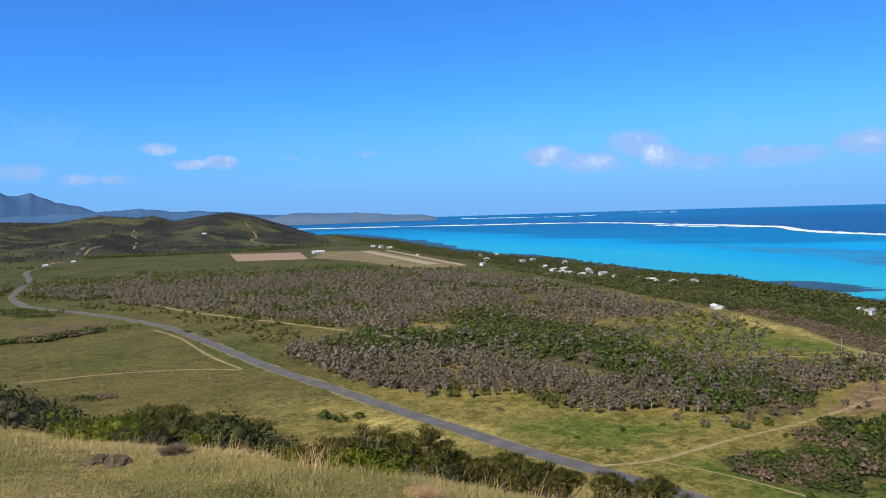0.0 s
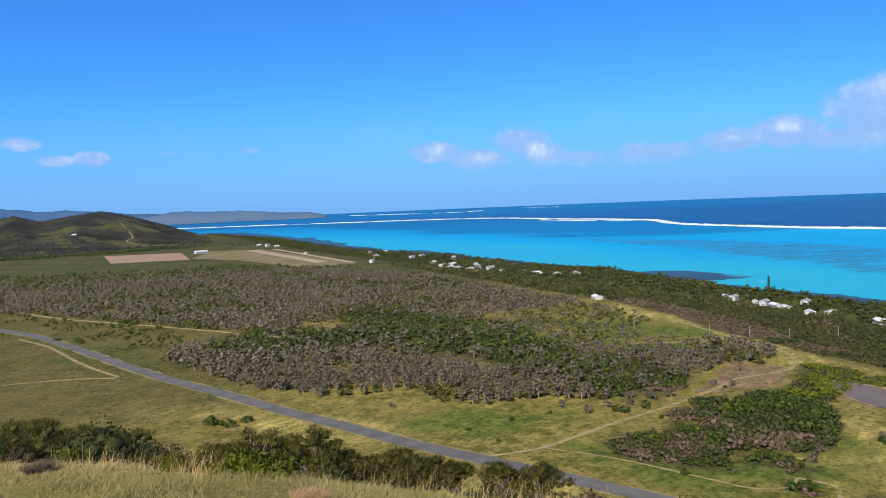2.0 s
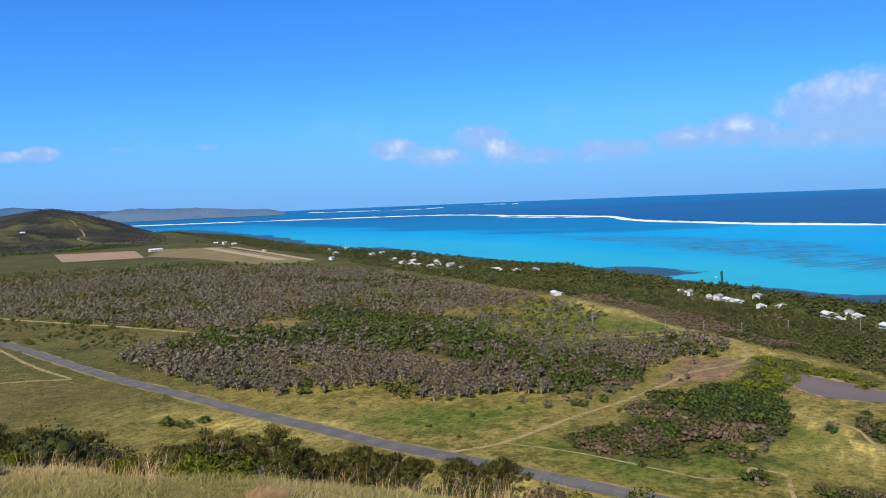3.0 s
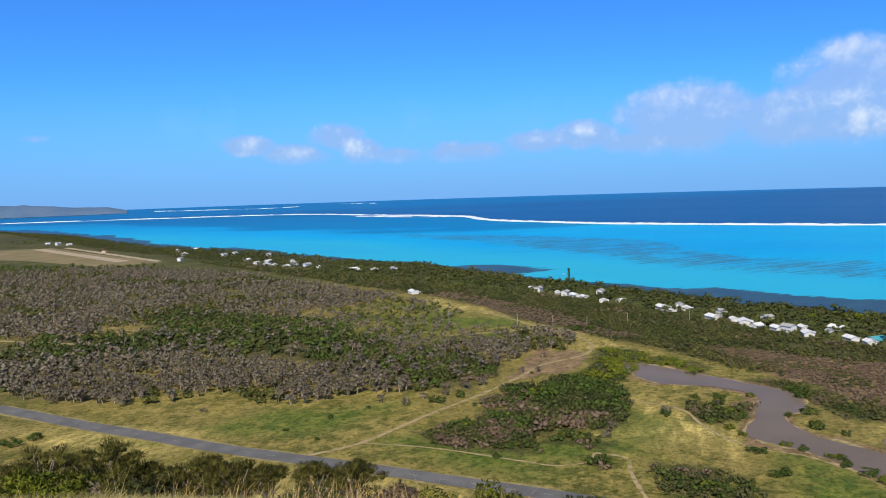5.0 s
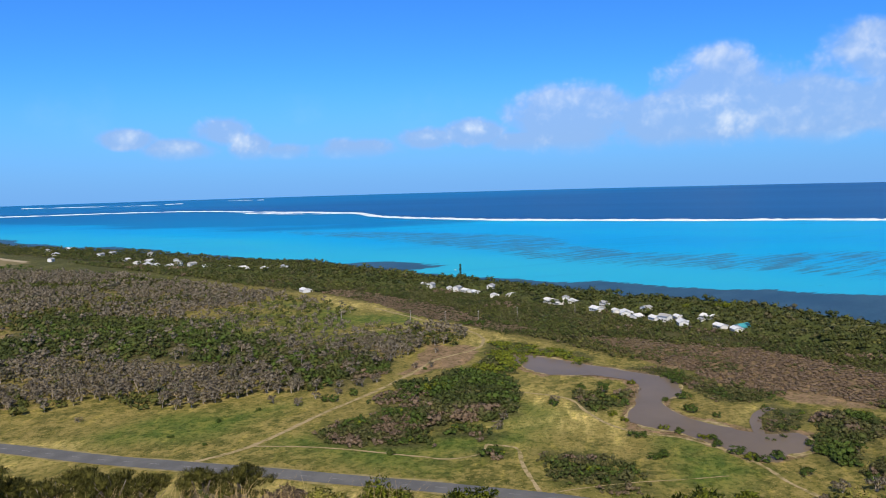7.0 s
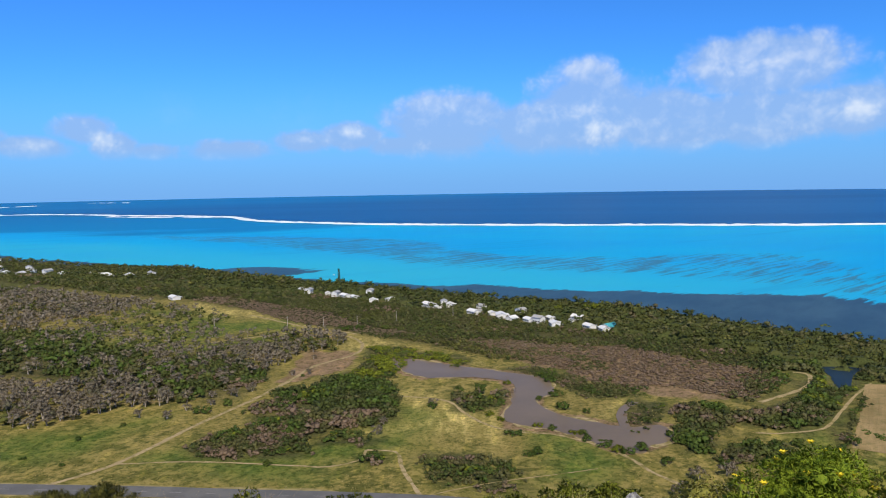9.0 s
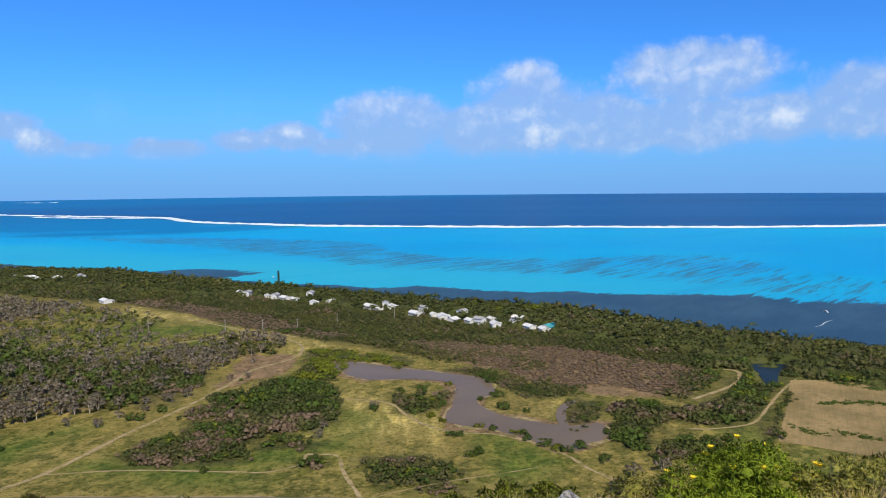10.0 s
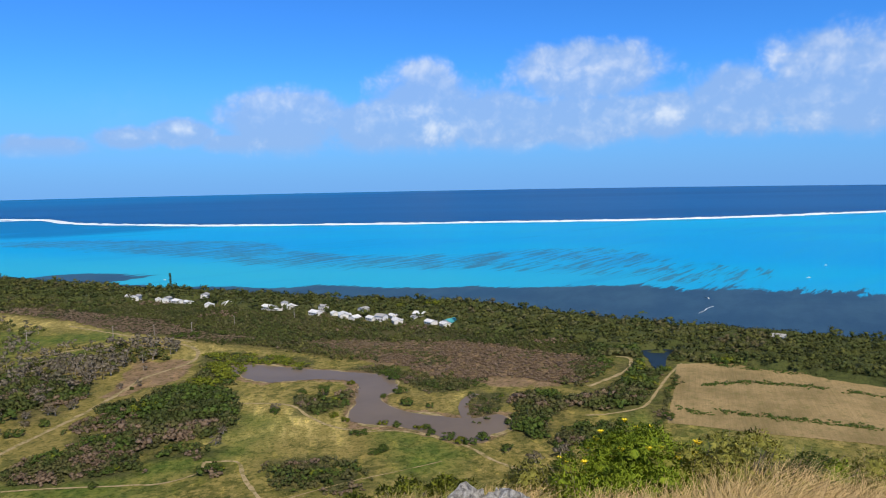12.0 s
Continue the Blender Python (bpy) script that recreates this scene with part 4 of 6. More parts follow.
wider = [centre + out_way * s for s in (0.9, -0.9)]
wider = max(wider, key=lambda p: abs(np.sum(p[:, 0] * np.roll(p[:, 1], -1) - p[:, 1] * np.roll(p[:, 0], -1))))
laid("mud_bank", field_mesh("mud_bank", [tuple(p) for p in wider], 0.11, 3.0, 5), TRACK, "pale drying mud round the pond", "bank")
laid("pond", field_mesh("pond", POND, 0.16, 1.9), MUD_WATER, "muddy purplish brown water of a shallow pond", "pond")
laid("pond_inlet", ribbon("pond_inlet", [(181, 125), (189, 132), (197, 137), (206, 139)], 3.2, 0.15, 2.0, 0.3), MUD_WATER, "narrow muddy side channel of the pond", "pond")
laid("creek", field_mesh("creek", CREEK, 0.16, 1.0), DARK_WATER, "dark blue still water of a creek", "creek")

# surf on the reef: low broken crests of foam
def surf(line, width, gaps, seed, label):
    c = smooth_line(line, 9.0)
    d = np.gradient(c, axis=0)
    d /= np.linalg.norm(d, axis=1)[:, None]
    nrm = np.stack([d[:, 1], -d[:, 0]], 1)
    n = np.arange(len(c))
    w = width * np.clip((layered(n * 0.19, n * 0, 1.0, seed) - gaps) * 3.2, 0.02, 1.5)
    sway = (layered(n * 0.11, n * 0 + 4, 1.0, seed + 3) - 0.5) * width * 1.2
    rows = np.array([-0.5, -0.3, -0.1, 0.12, 0.3, 0.5])
    x = c[:, 0][None] + nrm[:, 0][None] * (rows[:, None] * w[None] + sway[None])
    y = c[:, 1][None] + nrm[:, 1][None] * (rows[:, None] * w[None] + sway[None])
    z = -1.05 + np.array([0, 0.5, 1.1, 0.9, 0.35, 0])[:, None] * np.clip(w / width, 0, 1)[None] * 2.0 * (0.6 + 0.8 * grain(x / 6, y / 6, 2))
    laid("surf", grid_mesh("surf", x, y, z), FOAM, label, "surf")


surf(REEF[4:], 20, -0.05, 61, "white breaking surf along the outer reef")
surf(REEF[:5], 10, 0.1, 62, "thin white surf along the far reef")
surf([(600, 2040), (700, 1790), (790, 1735)], 26, 0.3, 64, "white breaking surf at a bend of the reef")
surf([(96, 3979), (571, 3650), (790, 3754)], 16, 0.3, 71, "thin line of far surf")
surf([(1111, 4125), (1259, 3899)], 20, 0.3, 75, "thin line of far surf")

# far mountains, hills and headland; distance haze is put into their blue colours
def range_mesh(name, az_el, r0, rough, seed):
    a = np.arange(az_el[0][0], az_el[-1][0], 0.12)
    r = np.linspace(r0, r0 + 420, 9)
    rr, aa = np.meshgrid(r, a, indexing="ij")
    top = EYE + (r0 + 210) * np.tan(np.radians(np.interp(a, [p[0] for p in az_el], [p[1] for p in az_el])))
    x, y = rr * np.sin(np.radians(aa)), rr * np.cos(np.radians(aa))
    tent = 1 - np.abs(np.linspace(-1, 1, 9)) ** 1.3
    z = top[None] * tent[:, None] * (1 + (layered(x, y, 130, seed, 5) - 0.5) * rough * 2.2)
    return grid_mesh(name, x, y, np.maximum(z, -1.4))


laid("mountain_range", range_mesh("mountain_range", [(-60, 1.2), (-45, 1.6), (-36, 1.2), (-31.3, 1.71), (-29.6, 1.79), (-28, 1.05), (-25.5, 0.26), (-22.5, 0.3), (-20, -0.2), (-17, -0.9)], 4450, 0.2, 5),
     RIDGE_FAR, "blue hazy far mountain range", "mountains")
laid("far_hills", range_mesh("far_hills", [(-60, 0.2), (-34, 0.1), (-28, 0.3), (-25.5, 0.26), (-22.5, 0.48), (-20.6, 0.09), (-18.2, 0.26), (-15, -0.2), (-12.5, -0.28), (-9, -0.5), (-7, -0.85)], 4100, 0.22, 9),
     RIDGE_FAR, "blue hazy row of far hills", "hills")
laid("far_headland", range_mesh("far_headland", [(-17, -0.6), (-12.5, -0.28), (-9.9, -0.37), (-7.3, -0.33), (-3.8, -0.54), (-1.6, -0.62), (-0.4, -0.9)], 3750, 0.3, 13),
     RIDGE_MID, "low headland beyond the bay, tinted haze blue", "headland")

# ---- plants: shapes ----


def ico():
    g = (1 + 5 ** 0.5) / 2
    v = np.array([(-1, g, 0), (1, g, 0), (-1, -g, 0), (1, -g, 0), (0, -1, g), (0, 1, g), (0, -1, -g), (0, 1, -g), (g, 0, -1), (g, 0, 1), (-g, 0, -1), (-g, 0, 1)], float)
    f = np.array([(0, 11, 5), (0, 5, 1), (0, 1, 7), (0, 7, 10), (0, 10, 11), (1, 5, 9), (5, 11, 4), (11, 10, 2), (10, 7, 6), (7, 1, 8),
                  (3, 9, 4), (3, 4, 2), (3, 2, 6), (3, 6, 8), (3, 8, 9), (4, 9, 5), (2, 4, 11), (6, 2, 10), (8, 6, 7), (9, 8, 1)])
    return v / np.linalg.norm(v[0]), f


def octa():
    v = np.array([(1, 0, 0), (0, 1, 0), (-1, 0, 0), (0, -1, 0), (0, 0, 1), (0, 0, -1)], float)
    f = np.array([(0, 1, 4), (1, 2, 4), (2, 3, 4), (3, 0, 4), (1, 0, 5), (2, 1, 5), (3, 2, 5), (0, 3, 5)])
    return v, f


def join(parts):
    """Joins (corners, triangles) pairs into one."""
    vs, fs, n = [], [], 0
    for v, f in parts:
        vs.append(v)
        fs.append(f + n)
        n += len(v)
    return np.vstack(vs), np.vstack(fs)


def limb(a, b, ra, rb, sides=5):
    """A tapered limb from a to b."""
    a, b = np.array(a, float), np.array(b, float)
    d = (b - a) / np.linalg.norm(b - a)
    u = np.cross(d, (0.3, 0.9, 0.2))
    u /= np.linalg.norm(u)
    w = np.cross(d, u)
    t = np.arange(sides) * 2 * np.pi / sides
    ring = np.cos(t)[:, None] * u + np.sin(t)[:, None] * w
    v = np.vstack([a + ring * ra, b + ring * rb])
    i = np.arange(sides)
    j = (i + 1) % sides
    return v, np.vstack([np.stack([i, j, j + sides], 1), np.stack([i, j + sides, i + sides], 1)])


def leaves(rng, n, centre, radii, size, droop=0.0, narrow=1.0):
    """Loose leaf triangles over the outside of a clump."""
    d = rng.normal(size=(n, 3))
    d[:, 2] = np.abs(d[:, 2]) * 0.9 + d[:, 2] * 0.25
    d /= np.linalg.norm(d, axis=1)[:, None]
    p = centre + d * radii * rng.uniform(0.68, 1.12, (n, 1))
    up = d + rng.normal(size=(n, 3)) * 0.75
    up[:, 2] -= droop
    up /= np.linalg.norm(up, axis=1)[:, None]
    side = np.cross(up, rng.normal(size=(n, 3)))
    side /= np.linalg.norm(side, axis=1)[:, None]
    s = size * rng.uniform(0.6, 1.35, (n, 1))
    v = np.stack([p - side * s * 0.5 * narrow - up * s * 0.3, p + side * s * 0.5 * narrow - up * s * 0.3, p + up * s * 0.75], 1).reshape(-1, 3)
    nrm = d + rng.normal(size=(n, 3)) * 0.35
    nrm /= np.linalg.norm(nrm, axis=1)[:, None]
    return v, facing(v, np.arange(3 * n).reshape(n, 3), d), np.repeat(nrm, 3, 0)


def facing(v, f, way):
    """Turns each loose triangle over where its front looks against the way given for it."""
    n = np.cross(v[f[:, 1]] - v[f[:, 0]], v[f[:, 2]] - v[f[:, 0]])
    return np.where((n * way).sum(1)[:, None] < 0, f[:, [0, 2, 1]], f)


def core(rng, centre, radii, fine=False):
    v, f = octa() if fine is None else ico()
    return centre + v * radii * rng.uniform(0.6, 1.12, (len(v), 1)), f, v


def crown(rng, clumps, n, size, fine=False, droop=0.0, narrow=1.0, inner=0.66):
    made = []
    for c, r in clumps:
        made.append(core(rng, c, r * inner, fine))
        made.append(leaves(rng, n, c, r, size, droop, narrow))
    v, f = join([m[:2] for m in made])
    nrm = np.vstack([m[2] for m in made])
    whole = v - v.mean(0) * (1, 1, 0.6)
    whole /= np.linalg.norm(whole, axis=1)[:, None] + 1e-6
    nrm = 0.85 * nrm + 0.5 * whole + (0, 0, 0.25)
    return v, f, nrm / (np.linalg.norm(nrm, axis=1)[:, None] + 1e-6)


def dome(rng, n, width, low, high, puff):
    """Clumps that make up a broad uneven crown."""
    made = []
    for k in range(n):
        a, q = rng.uniform(0, 6.28), rng.uniform(0, 1) ** 0.6
        z = low + (high - low) * rng.uniform(0.15, 1.0) * (1 - 0.55 * q * q)
        s = puff * rng.uniform(0.7, 1.25)
        made.append((np.array([math.cos(a) * q * width, math.sin(a) * q * width, z]), np.array([s, s * rng.uniform(0.8, 1.2), s * rng.uniform(0.6, 0.95)])))
    return made


def stems(rng, n, height, spread, thick, sides=5, base=0.25):
    made = []
    for k in range(n):
        a = rng.uniform(0, 6.28)
        foot = np.array([math.cos(a) * base, math.sin(a) * base, -0.3])
        knee = foot + np.array([math.cos(a) * spread * 0.3, math.sin(a) * spread * 0.3, height * 0.55])
        tip = foot + np.array([math.cos(a) * spread, math.sin(a) * spread, height])
        made += [limb(foot, knee, thick, thick * 0.7, sides), limb(knee, tip, thick * 0.7, thick * 0.3, sides)]
        if sides > 3:
            b = a + rng.uniform(-1.2, 1.2)
            made.append(limb(knee, knee + np.array([math.cos(b) * spread * 0.7, math.sin(b) * spread * 0.7, height * 0.35]), thick * 0.5, thick * 0.2, sides))
    return join(made)


def paperbark(rng, level):
    """Scrubby paperbark: several pale stems under a grey-brown crown."""
    h = rng.uniform(3.6, 5.4)
    w = rng.uniform(1.5, 2.5)
    n, m, s = [(16, 44, 0.24), (8, 15, 0.4), (3, 7, 0.75)][level]
    clumps = dome(rng, n, w, h * 0.26, h * 0.92, [0.8, 0.95, 1.45][level])
    return stems(rng, [4, 2, 1][level], h * 0.75, w * 0.7, 0.13, [6, 4, 3][level], 0.08), crown(rng, clumps, m, s, level == 0 or (None if level == 2 else False), inner=[0.55, 0.6, 0.75][level])


def broadleaf(rng, level):
    """Dense rounded green tree."""
    h = rng.uniform(4.6, 7.5)
    w = rng.uniform(2.0, 3.3)
    n, m, s = [(18, 50, 0.26), (8, 14, 0.46), (3, 8, 0.9), (1, 4, 1.6)][level]
    clumps = dome(rng, n, w, h * 0.3, h * 0.92, [1.15, 1.35, 2.1, 3.0][level])
    return stems(rng, [3, 1, 1, 1][level], h * 0.6, w * 0.4, 0.18, [6, 4, 3, 3][level], 0.1), crown(rng, clumps, m, s, level == 0 or (None if level > 1 else False), inner=[0.62, 0.68, 0.75, 0.9][level])


def shrub(rng, level):
    """Low many-stemmed shrub, leafy to the ground."""
    h = rng.uniform(1.7, 3.2)
    w = rng.uniform(1.3, 2.1)
    n, m, s = [(14, 60, 0.17), (6, 14, 0.3), (2, 8, 0.5)][level]
    clumps = dome(rng, n, w, 0.2, h * 0.85, [0.75, 0.9, 1.4][level])
    return stems(rng, [4, 1, 1][level], h * 0.6, w * 0.5, 0.06, [5, 3, 3][level], 0.03), crown(rng, clumps, m, s, level == 0 or (None if level == 2 else False), inner=[0.62, 0.7, 0.75][level])


def templates(kind, level, count, seed):
    return [kind(np.random.default_rng(seed + k), level) for k in range(count)]


def scattered(name, shapes, x, y, size, rng, leaf, bark, label, category, tall=None, sink=0.0):
    """Many plants of a kind as one object, each turned, sized and tinted in its own way."""
    vs, fs, ns, ms, ts, off = [], [], [], [], [], 0
    pick = rng.integers(0, len(shapes), len(x))
    z = ground_z(x, y) - sink
    tall = np.ones(len(x)) if tall is None else tall
    hue = np.clip(layered(x, y, 55, 41, 3) * 0.9 - 0.1 + rng.normal(0, 0.22, len(x)), 0, 1)
    for k, (trunk, top) in enumerate(shapes):
        m = np.flatnonzero(pick == k)
        if not len(m):
            continue
        tv, tf = join([trunk, top[:2]])
        bark_n = trunk[0] * (1, 1, 0)
        bark_n = bark_n / (np.linalg.norm(bark_n, axis=1)[:, None] + 1e-6)
        tn = np.vstack([bark_n, top[2]])
        a = rng.uniform(0, 6.28, len(m))
        c, s = np.cos(a)[:, None], np.sin(a)[:, None]
        k1 = size[m][:, None]
        v = np.stack([(tv[:, 0] * c - tv[:, 1] * s) * k1 + x[m][:, None], (tv[:, 0] * s + tv[:, 1] * c) * k1 + y[m][:, None], tv[:, 2] * k1 * tall[m][:, None] + z[m][:, None]], -1)
        vs.append(v.reshape(-1, 3))
        fs.append((tf[None] + (np.arange(len(m)) * len(tv))[:, None, None]).reshape(-1, 3) + off)
        ns.append(np.stack([tn[:, 0] * c - tn[:, 1] * s, tn[:, 0] * s + tn[:, 1] * c, np.broadcast_to(tn[:, 2], (len(m), len(tn)))], -1).reshape(-1, 3))
        ms.append(np.tile(np.concatenate([np.ones(len(trunk[1]), np.int32), np.zeros(len(top[1]), np.int32)]), len(m)))
        ts.append(np.repeat(hue[m], len(tv)))
        off += len(m) * len(tv)
    me = raw_mesh(name, np.vstack(vs), np.vstack(fs), np.vstack(ns))
    me.materials.append(leaf)
    me.materials.append(bark)
    me.polygons.foreach_set("material_index", np.concatenate(ms))
    floats(me, "tint", np.concatenate(ts))
    return tagged(new(name, me), label, category, kind="stuff")


def spread(poly, gap, rng, bare=None, margin=0.0):
    """Places over an outline, about gap metres apart, with clearings where bare says so."""
    p = pts(poly)
    lo, hi = p.min(0), p.max(0)
    gx, gy = np.meshgrid(np.arange(lo[0], hi[0], gap), np.arange(lo[1], hi[1], gap * 0.9))
    gx[1::2] += gap * 0.5
    x, y = gx.ravel() + rng.uniform(-0.42, 0.42, gx.size) * gap, gy.ravel() + rng.uniform(-0.42, 0.42, gx.size) * gap
    wx, wy = x + (layered(x, y, 12, 71) - 0.5) * 10, y + (layered(x, y, 12, 73) - 0.5) * 10
    keep = inside(poly, wx, wy)
    if bare is not None:
        keep &= layered(x, y, bare[0], bare[2], 3) < bare[1]
    return x[keep], y[keep]


def clear_of(x, y, lines):
    ok = np.ones(x.shape, bool)
    for line, d in lines:
        ok &= away(line, x, y) > d
    return ok


def chance_at(i, j, seed):
    v = (i.astype(np.int64) * 374761393 + j.astype(np.int64) * 668265263 + seed * 974634777) & 0xFFFFFFFF
    v = ((v ^ (v >> 13)) * 1274126177) & 0xFFFFFFFF
    return ((v ^ (v >> 16)) & 0xFFFF) / 65535.0


def domes(x, y, gap, seed):
    """Rounded crowns packed side by side: height 0 to 1, and a number for each crown."""
    ci, cj = np.floor(x / gap), np.floor(y / gap)
    best, who = np.zeros(x.shape), np.zeros(x.shape)
    for di in (-1, 0, 1):
        for dj in (-1, 0, 1):
            i, j = ci + di, cj + dj
            px = (i + 0.5 + 0.8 * (chance_at(i, j, seed) - 0.5)) * gap
            py = (j + 0.5 + 0.8 * (chance_at(i, j, seed + 1) - 0.5)) * gap
            size = 0.6 + 0.45 * chance_at(i, j, seed + 2)
            d2 = ((x - px) ** 2 + (y - py) ** 2) / (gap * size) ** 2
            h = np.sqrt(np.maximum(0, 1 - d2)) * (0.45 + 0.55 * chance_at(i, j, seed + 3))
            m = h > best
            best, who = np.where(m, h, best), np.where(m, chance_at(i, j, seed + 4), who)
    return best, who


def canopy(name, poly, gap, height, cell, per_m2, leaf, material, label, rng, browns=None, bare=None, avoid=(), category="thicket", low=0.4):
    """Closed scrub: one uneven leafy roof of packed crowns that comes down to the ground at its edge, with loose sprays of leaves."""
    lo, hi = pts(poly).min(0) - 3, pts(poly).max(0) + 3

    close = []
    for line, d in avoid:
        q = pts(line)
        if (q.max(0) > lo - d - 3).all() and (q.min(0) < hi + d + 3).all():
            seg = [i for i in range(len(q) - 1) if (np.maximum(q[i], q[i + 1]) > lo - d - 3).all() and (np.minimum(q[i], q[i + 1]) < hi + d + 3).all()]
            if seg:
                close.append((q[seg[0]:seg[-1] + 2], d))

    q = pts(poly)
    nxt = np.roll(q, -1, 0)
    sway = min(13.0, 2.5 + 0.5 * abs(float(np.sum(q[:, 0] * nxt[:, 1] - q[:, 1] * nxt[:, 0]))) / float(np.linalg.norm(nxt - q, axis=1).sum()))

    def roof(x, y):
        h, who = np.zeros(x.shape), np.zeros(x.shape)
        m = patch(poly, x, y, 7.5) > 0
        h[m], who[m] = roof_in(x[m], y[m])
        return h, who

    def roof_in(x, y):
        wx, wy = x + (layered(x, y, sway, 71) - 0.5) * sway, y + (layered(x, y, sway, 73) - 0.5) * sway
        edge = patch(poly, wx, wy, 1.8)
        if bare is not None:
            edge = edge * step(bare[1] + 0.04, bare[1] - 0.02, layered(x, y, bare[0], bare[2], 3))
        for line, d in close:
            edge = edge * step(d, d + 2.2, away(line, x, y))
        b, who = domes(x, y, gap, 7)
        return edge * height * (low + (1 - low) * b) * (0.7 + 0.6 * layered(x, y, 11, 65, 3)), who

    gx, gy = np.meshgrid(np.arange(lo[0], hi[0], cell), np.arange(lo[1], hi[1], cell), indexing="ij")
    gx, gy = gx + rng.uniform(-0.3, 0.3, gx.shape) * cell, gy + rng.uniform(-0.3, 0.3, gx.shape) * cell
    h, who = roof(gx.ravel(), gy.ravel())
    n, m = gx.shape
    k = np.arange(n * m).reshape(n, m)
    f = np.stack([k[:-1, :-1], k[1:, :-1], k[1:, 1:], k[:-1, 1:]], -1).reshape(-1, 4)
    f = f[(h[f] > 0.12).any(1)]
    if not len(f):
        return None
    used = np.unique(f)
    back = np.full(n * m, -1)
    back[used] = np.arange(len(used))
    sv = np.stack([gx.ravel(), gy.ravel(), ground_z(gx.ravel(), gy.ravel()) + h * 0.86 - 0.05], 1)[used]
    f = back[f]
    f = np.vstack([f[:, [0, 1, 2]], f[:, [0, 2, 3]]])
    count = int((hi - lo).prod() * per_m2)
    x, y = rng.uniform(lo[0], hi[0], count), rng.uniform(lo[1], hi[1], count)
    lh, lw = roof(x, y)
    ok = lh > 0.3
    x, y, lh, lw = x[ok], y[ok], lh[ok], lw[ok]
    nx, ny = (lh - roof_in(x + 0.5, y)[0]) / 0.5, (lh - roof_in(x, y + 0.5)[0]) / 0.5
    nr = np.stack([nx, ny, np.full(len(x), 0.7)], 1)
    nr /= np.linalg.norm(nr, axis=1)[:, None]
    c = np.stack([x, y, ground_z(x, y) + lh * rng.uniform(0.82, 1.06, len(x))], 1)
    up = nr + rng.normal(size=nr.shape) * 0.8
    up /= np.linalg.norm(up, axis=1)[:, None]
    side = np.cross(up, rng.normal(size=nr.shape))
    side /= np.linalg.norm(side, axis=1)[:, None]
    s = leaf * rng.uniform(0.5, 1.4, (len(x), 1))
    lv = np.stack([c - side * s * 0.5, c + side * s * 0.5, c + up * s], 1).reshape(-1, 3)
    me = raw_mesh(name, np.vstack([sv, lv]), np.vstack([f, facing(lv, np.arange(len(lv)).reshape(-1, 3), nr) + len(sv)]))
    ln = nr * (1, 1, 1) + rng.normal(size=nr.shape) * 0.45 + (0, 0, 0.12)
    ln /= np.linalg.norm(ln, axis=1)[:, None]
    hx, hy = sv[:, 0], sv[:, 1]
    hu = h[used]
    sn = np.stack([(hu - roof_in(hx + 0.5, hy)[0]) * 2, (hu - roof_in(hx, hy + 0.5)[0]) * 2, np.full(len(sv), 0.8)], 1)
    sn /= np.linalg.norm(sn, axis=1)[:, None]
    me.attributes.new("custom_normal", "FLOAT_VECTOR", "POINT").data.foreach_set("vector", np.ascontiguousarray(np.vstack([sn, np.repeat(ln, 3, 0)]), np.float32).ravel())
    me.update()
    ids = np.concatenate([who[used], np.repeat(lw, 3)])
    px, py = np.concatenate([hx, np.repeat(x, 3)]), np.concatenate([hy, np.repeat(y, 3)])
    floats(me, "tint", np.clip(0.75 * ids + 0.6 * (layered(px, py, 40, 41, 3) - 0.4), 0, 1))
    floats(me, "brown", step(0.42, 0.58, browns(px, py) + 0.5 * (ids - 0.5)) if browns else np.zeros(len(ids)))
    me.materials.append(material)
    return tagged(new(name, me), label, category, kind="stuff")


rng = np.random.default_rng(11)
ways = [(smooth_line(ROAD, 12), 7.5)] + [(smooth_line(t[0], 8), t[1] * 0.5 + 1.2) for t in TRACKS]

# ---- the paperbark wood ----
x, y = spread(FOREST, 4.5, rng, (34, 0.745, 13))
ok = clear_of(x, y, ways) & ~inside(BARE_PATCHES[0], x, y)
x, y = x[ok], y[ok]
belt = patch(GREENBELT, x + (layered(x, y, 20, 5) - 0.5) * 26, y + (layered(x, y, 20, 6) - 0.5) * 26, 10)
loose = patch(OPEN_WOOD, x, y, 8)
thin = rng.uniform(0, 1, len(x)) > loose * np.where(layered(x, y, 22, 9) > 0.52, 0.6, 0.15)
x, y, belt, loose = x[thin], y[thin], belt[thin], loose[thin]
back = step(760, 900, np.hypot(x, y)) * 0.6
is_green = rng.uniform(0, 1, len(x)) < np.clip(belt * 0.74 + back + 0.1 + 0.15 * step(480, 600, np.hypot(x, y)) + 0.6 * step(0.52, 0.64, layered(x, y, 45, 19)), 0, 0.95)
dist = np.hypot(x, y)
size = rng.uniform(0.85, 1.28, len(x)) * (1 - 0.25 * loose)
front = ~is_green & (y < 330) & (x > -80) & (dist < 312)
for name, lo, hi, lev in (("paperbark_wood", 0, 350, 1), ("paperbark_wood", 350, 2000, 2)):
    m = ~is_green & (dist >= lo) & (dist < hi) & ~(front & (lev == 1) & (np.arange(len(x)) % 2 == 0))
    scattered(name, templates(paperbark, lev, 7, 100 + lev * 20), x[m], y[m], size[m], rng, LEAF_GREY, BARK_PALE, "dense grey-brown paperbark wood with pale trunks", "wood")
shade = layered(x, y, 28, 93, 3) + rng.normal(0, 0.07, len(x))
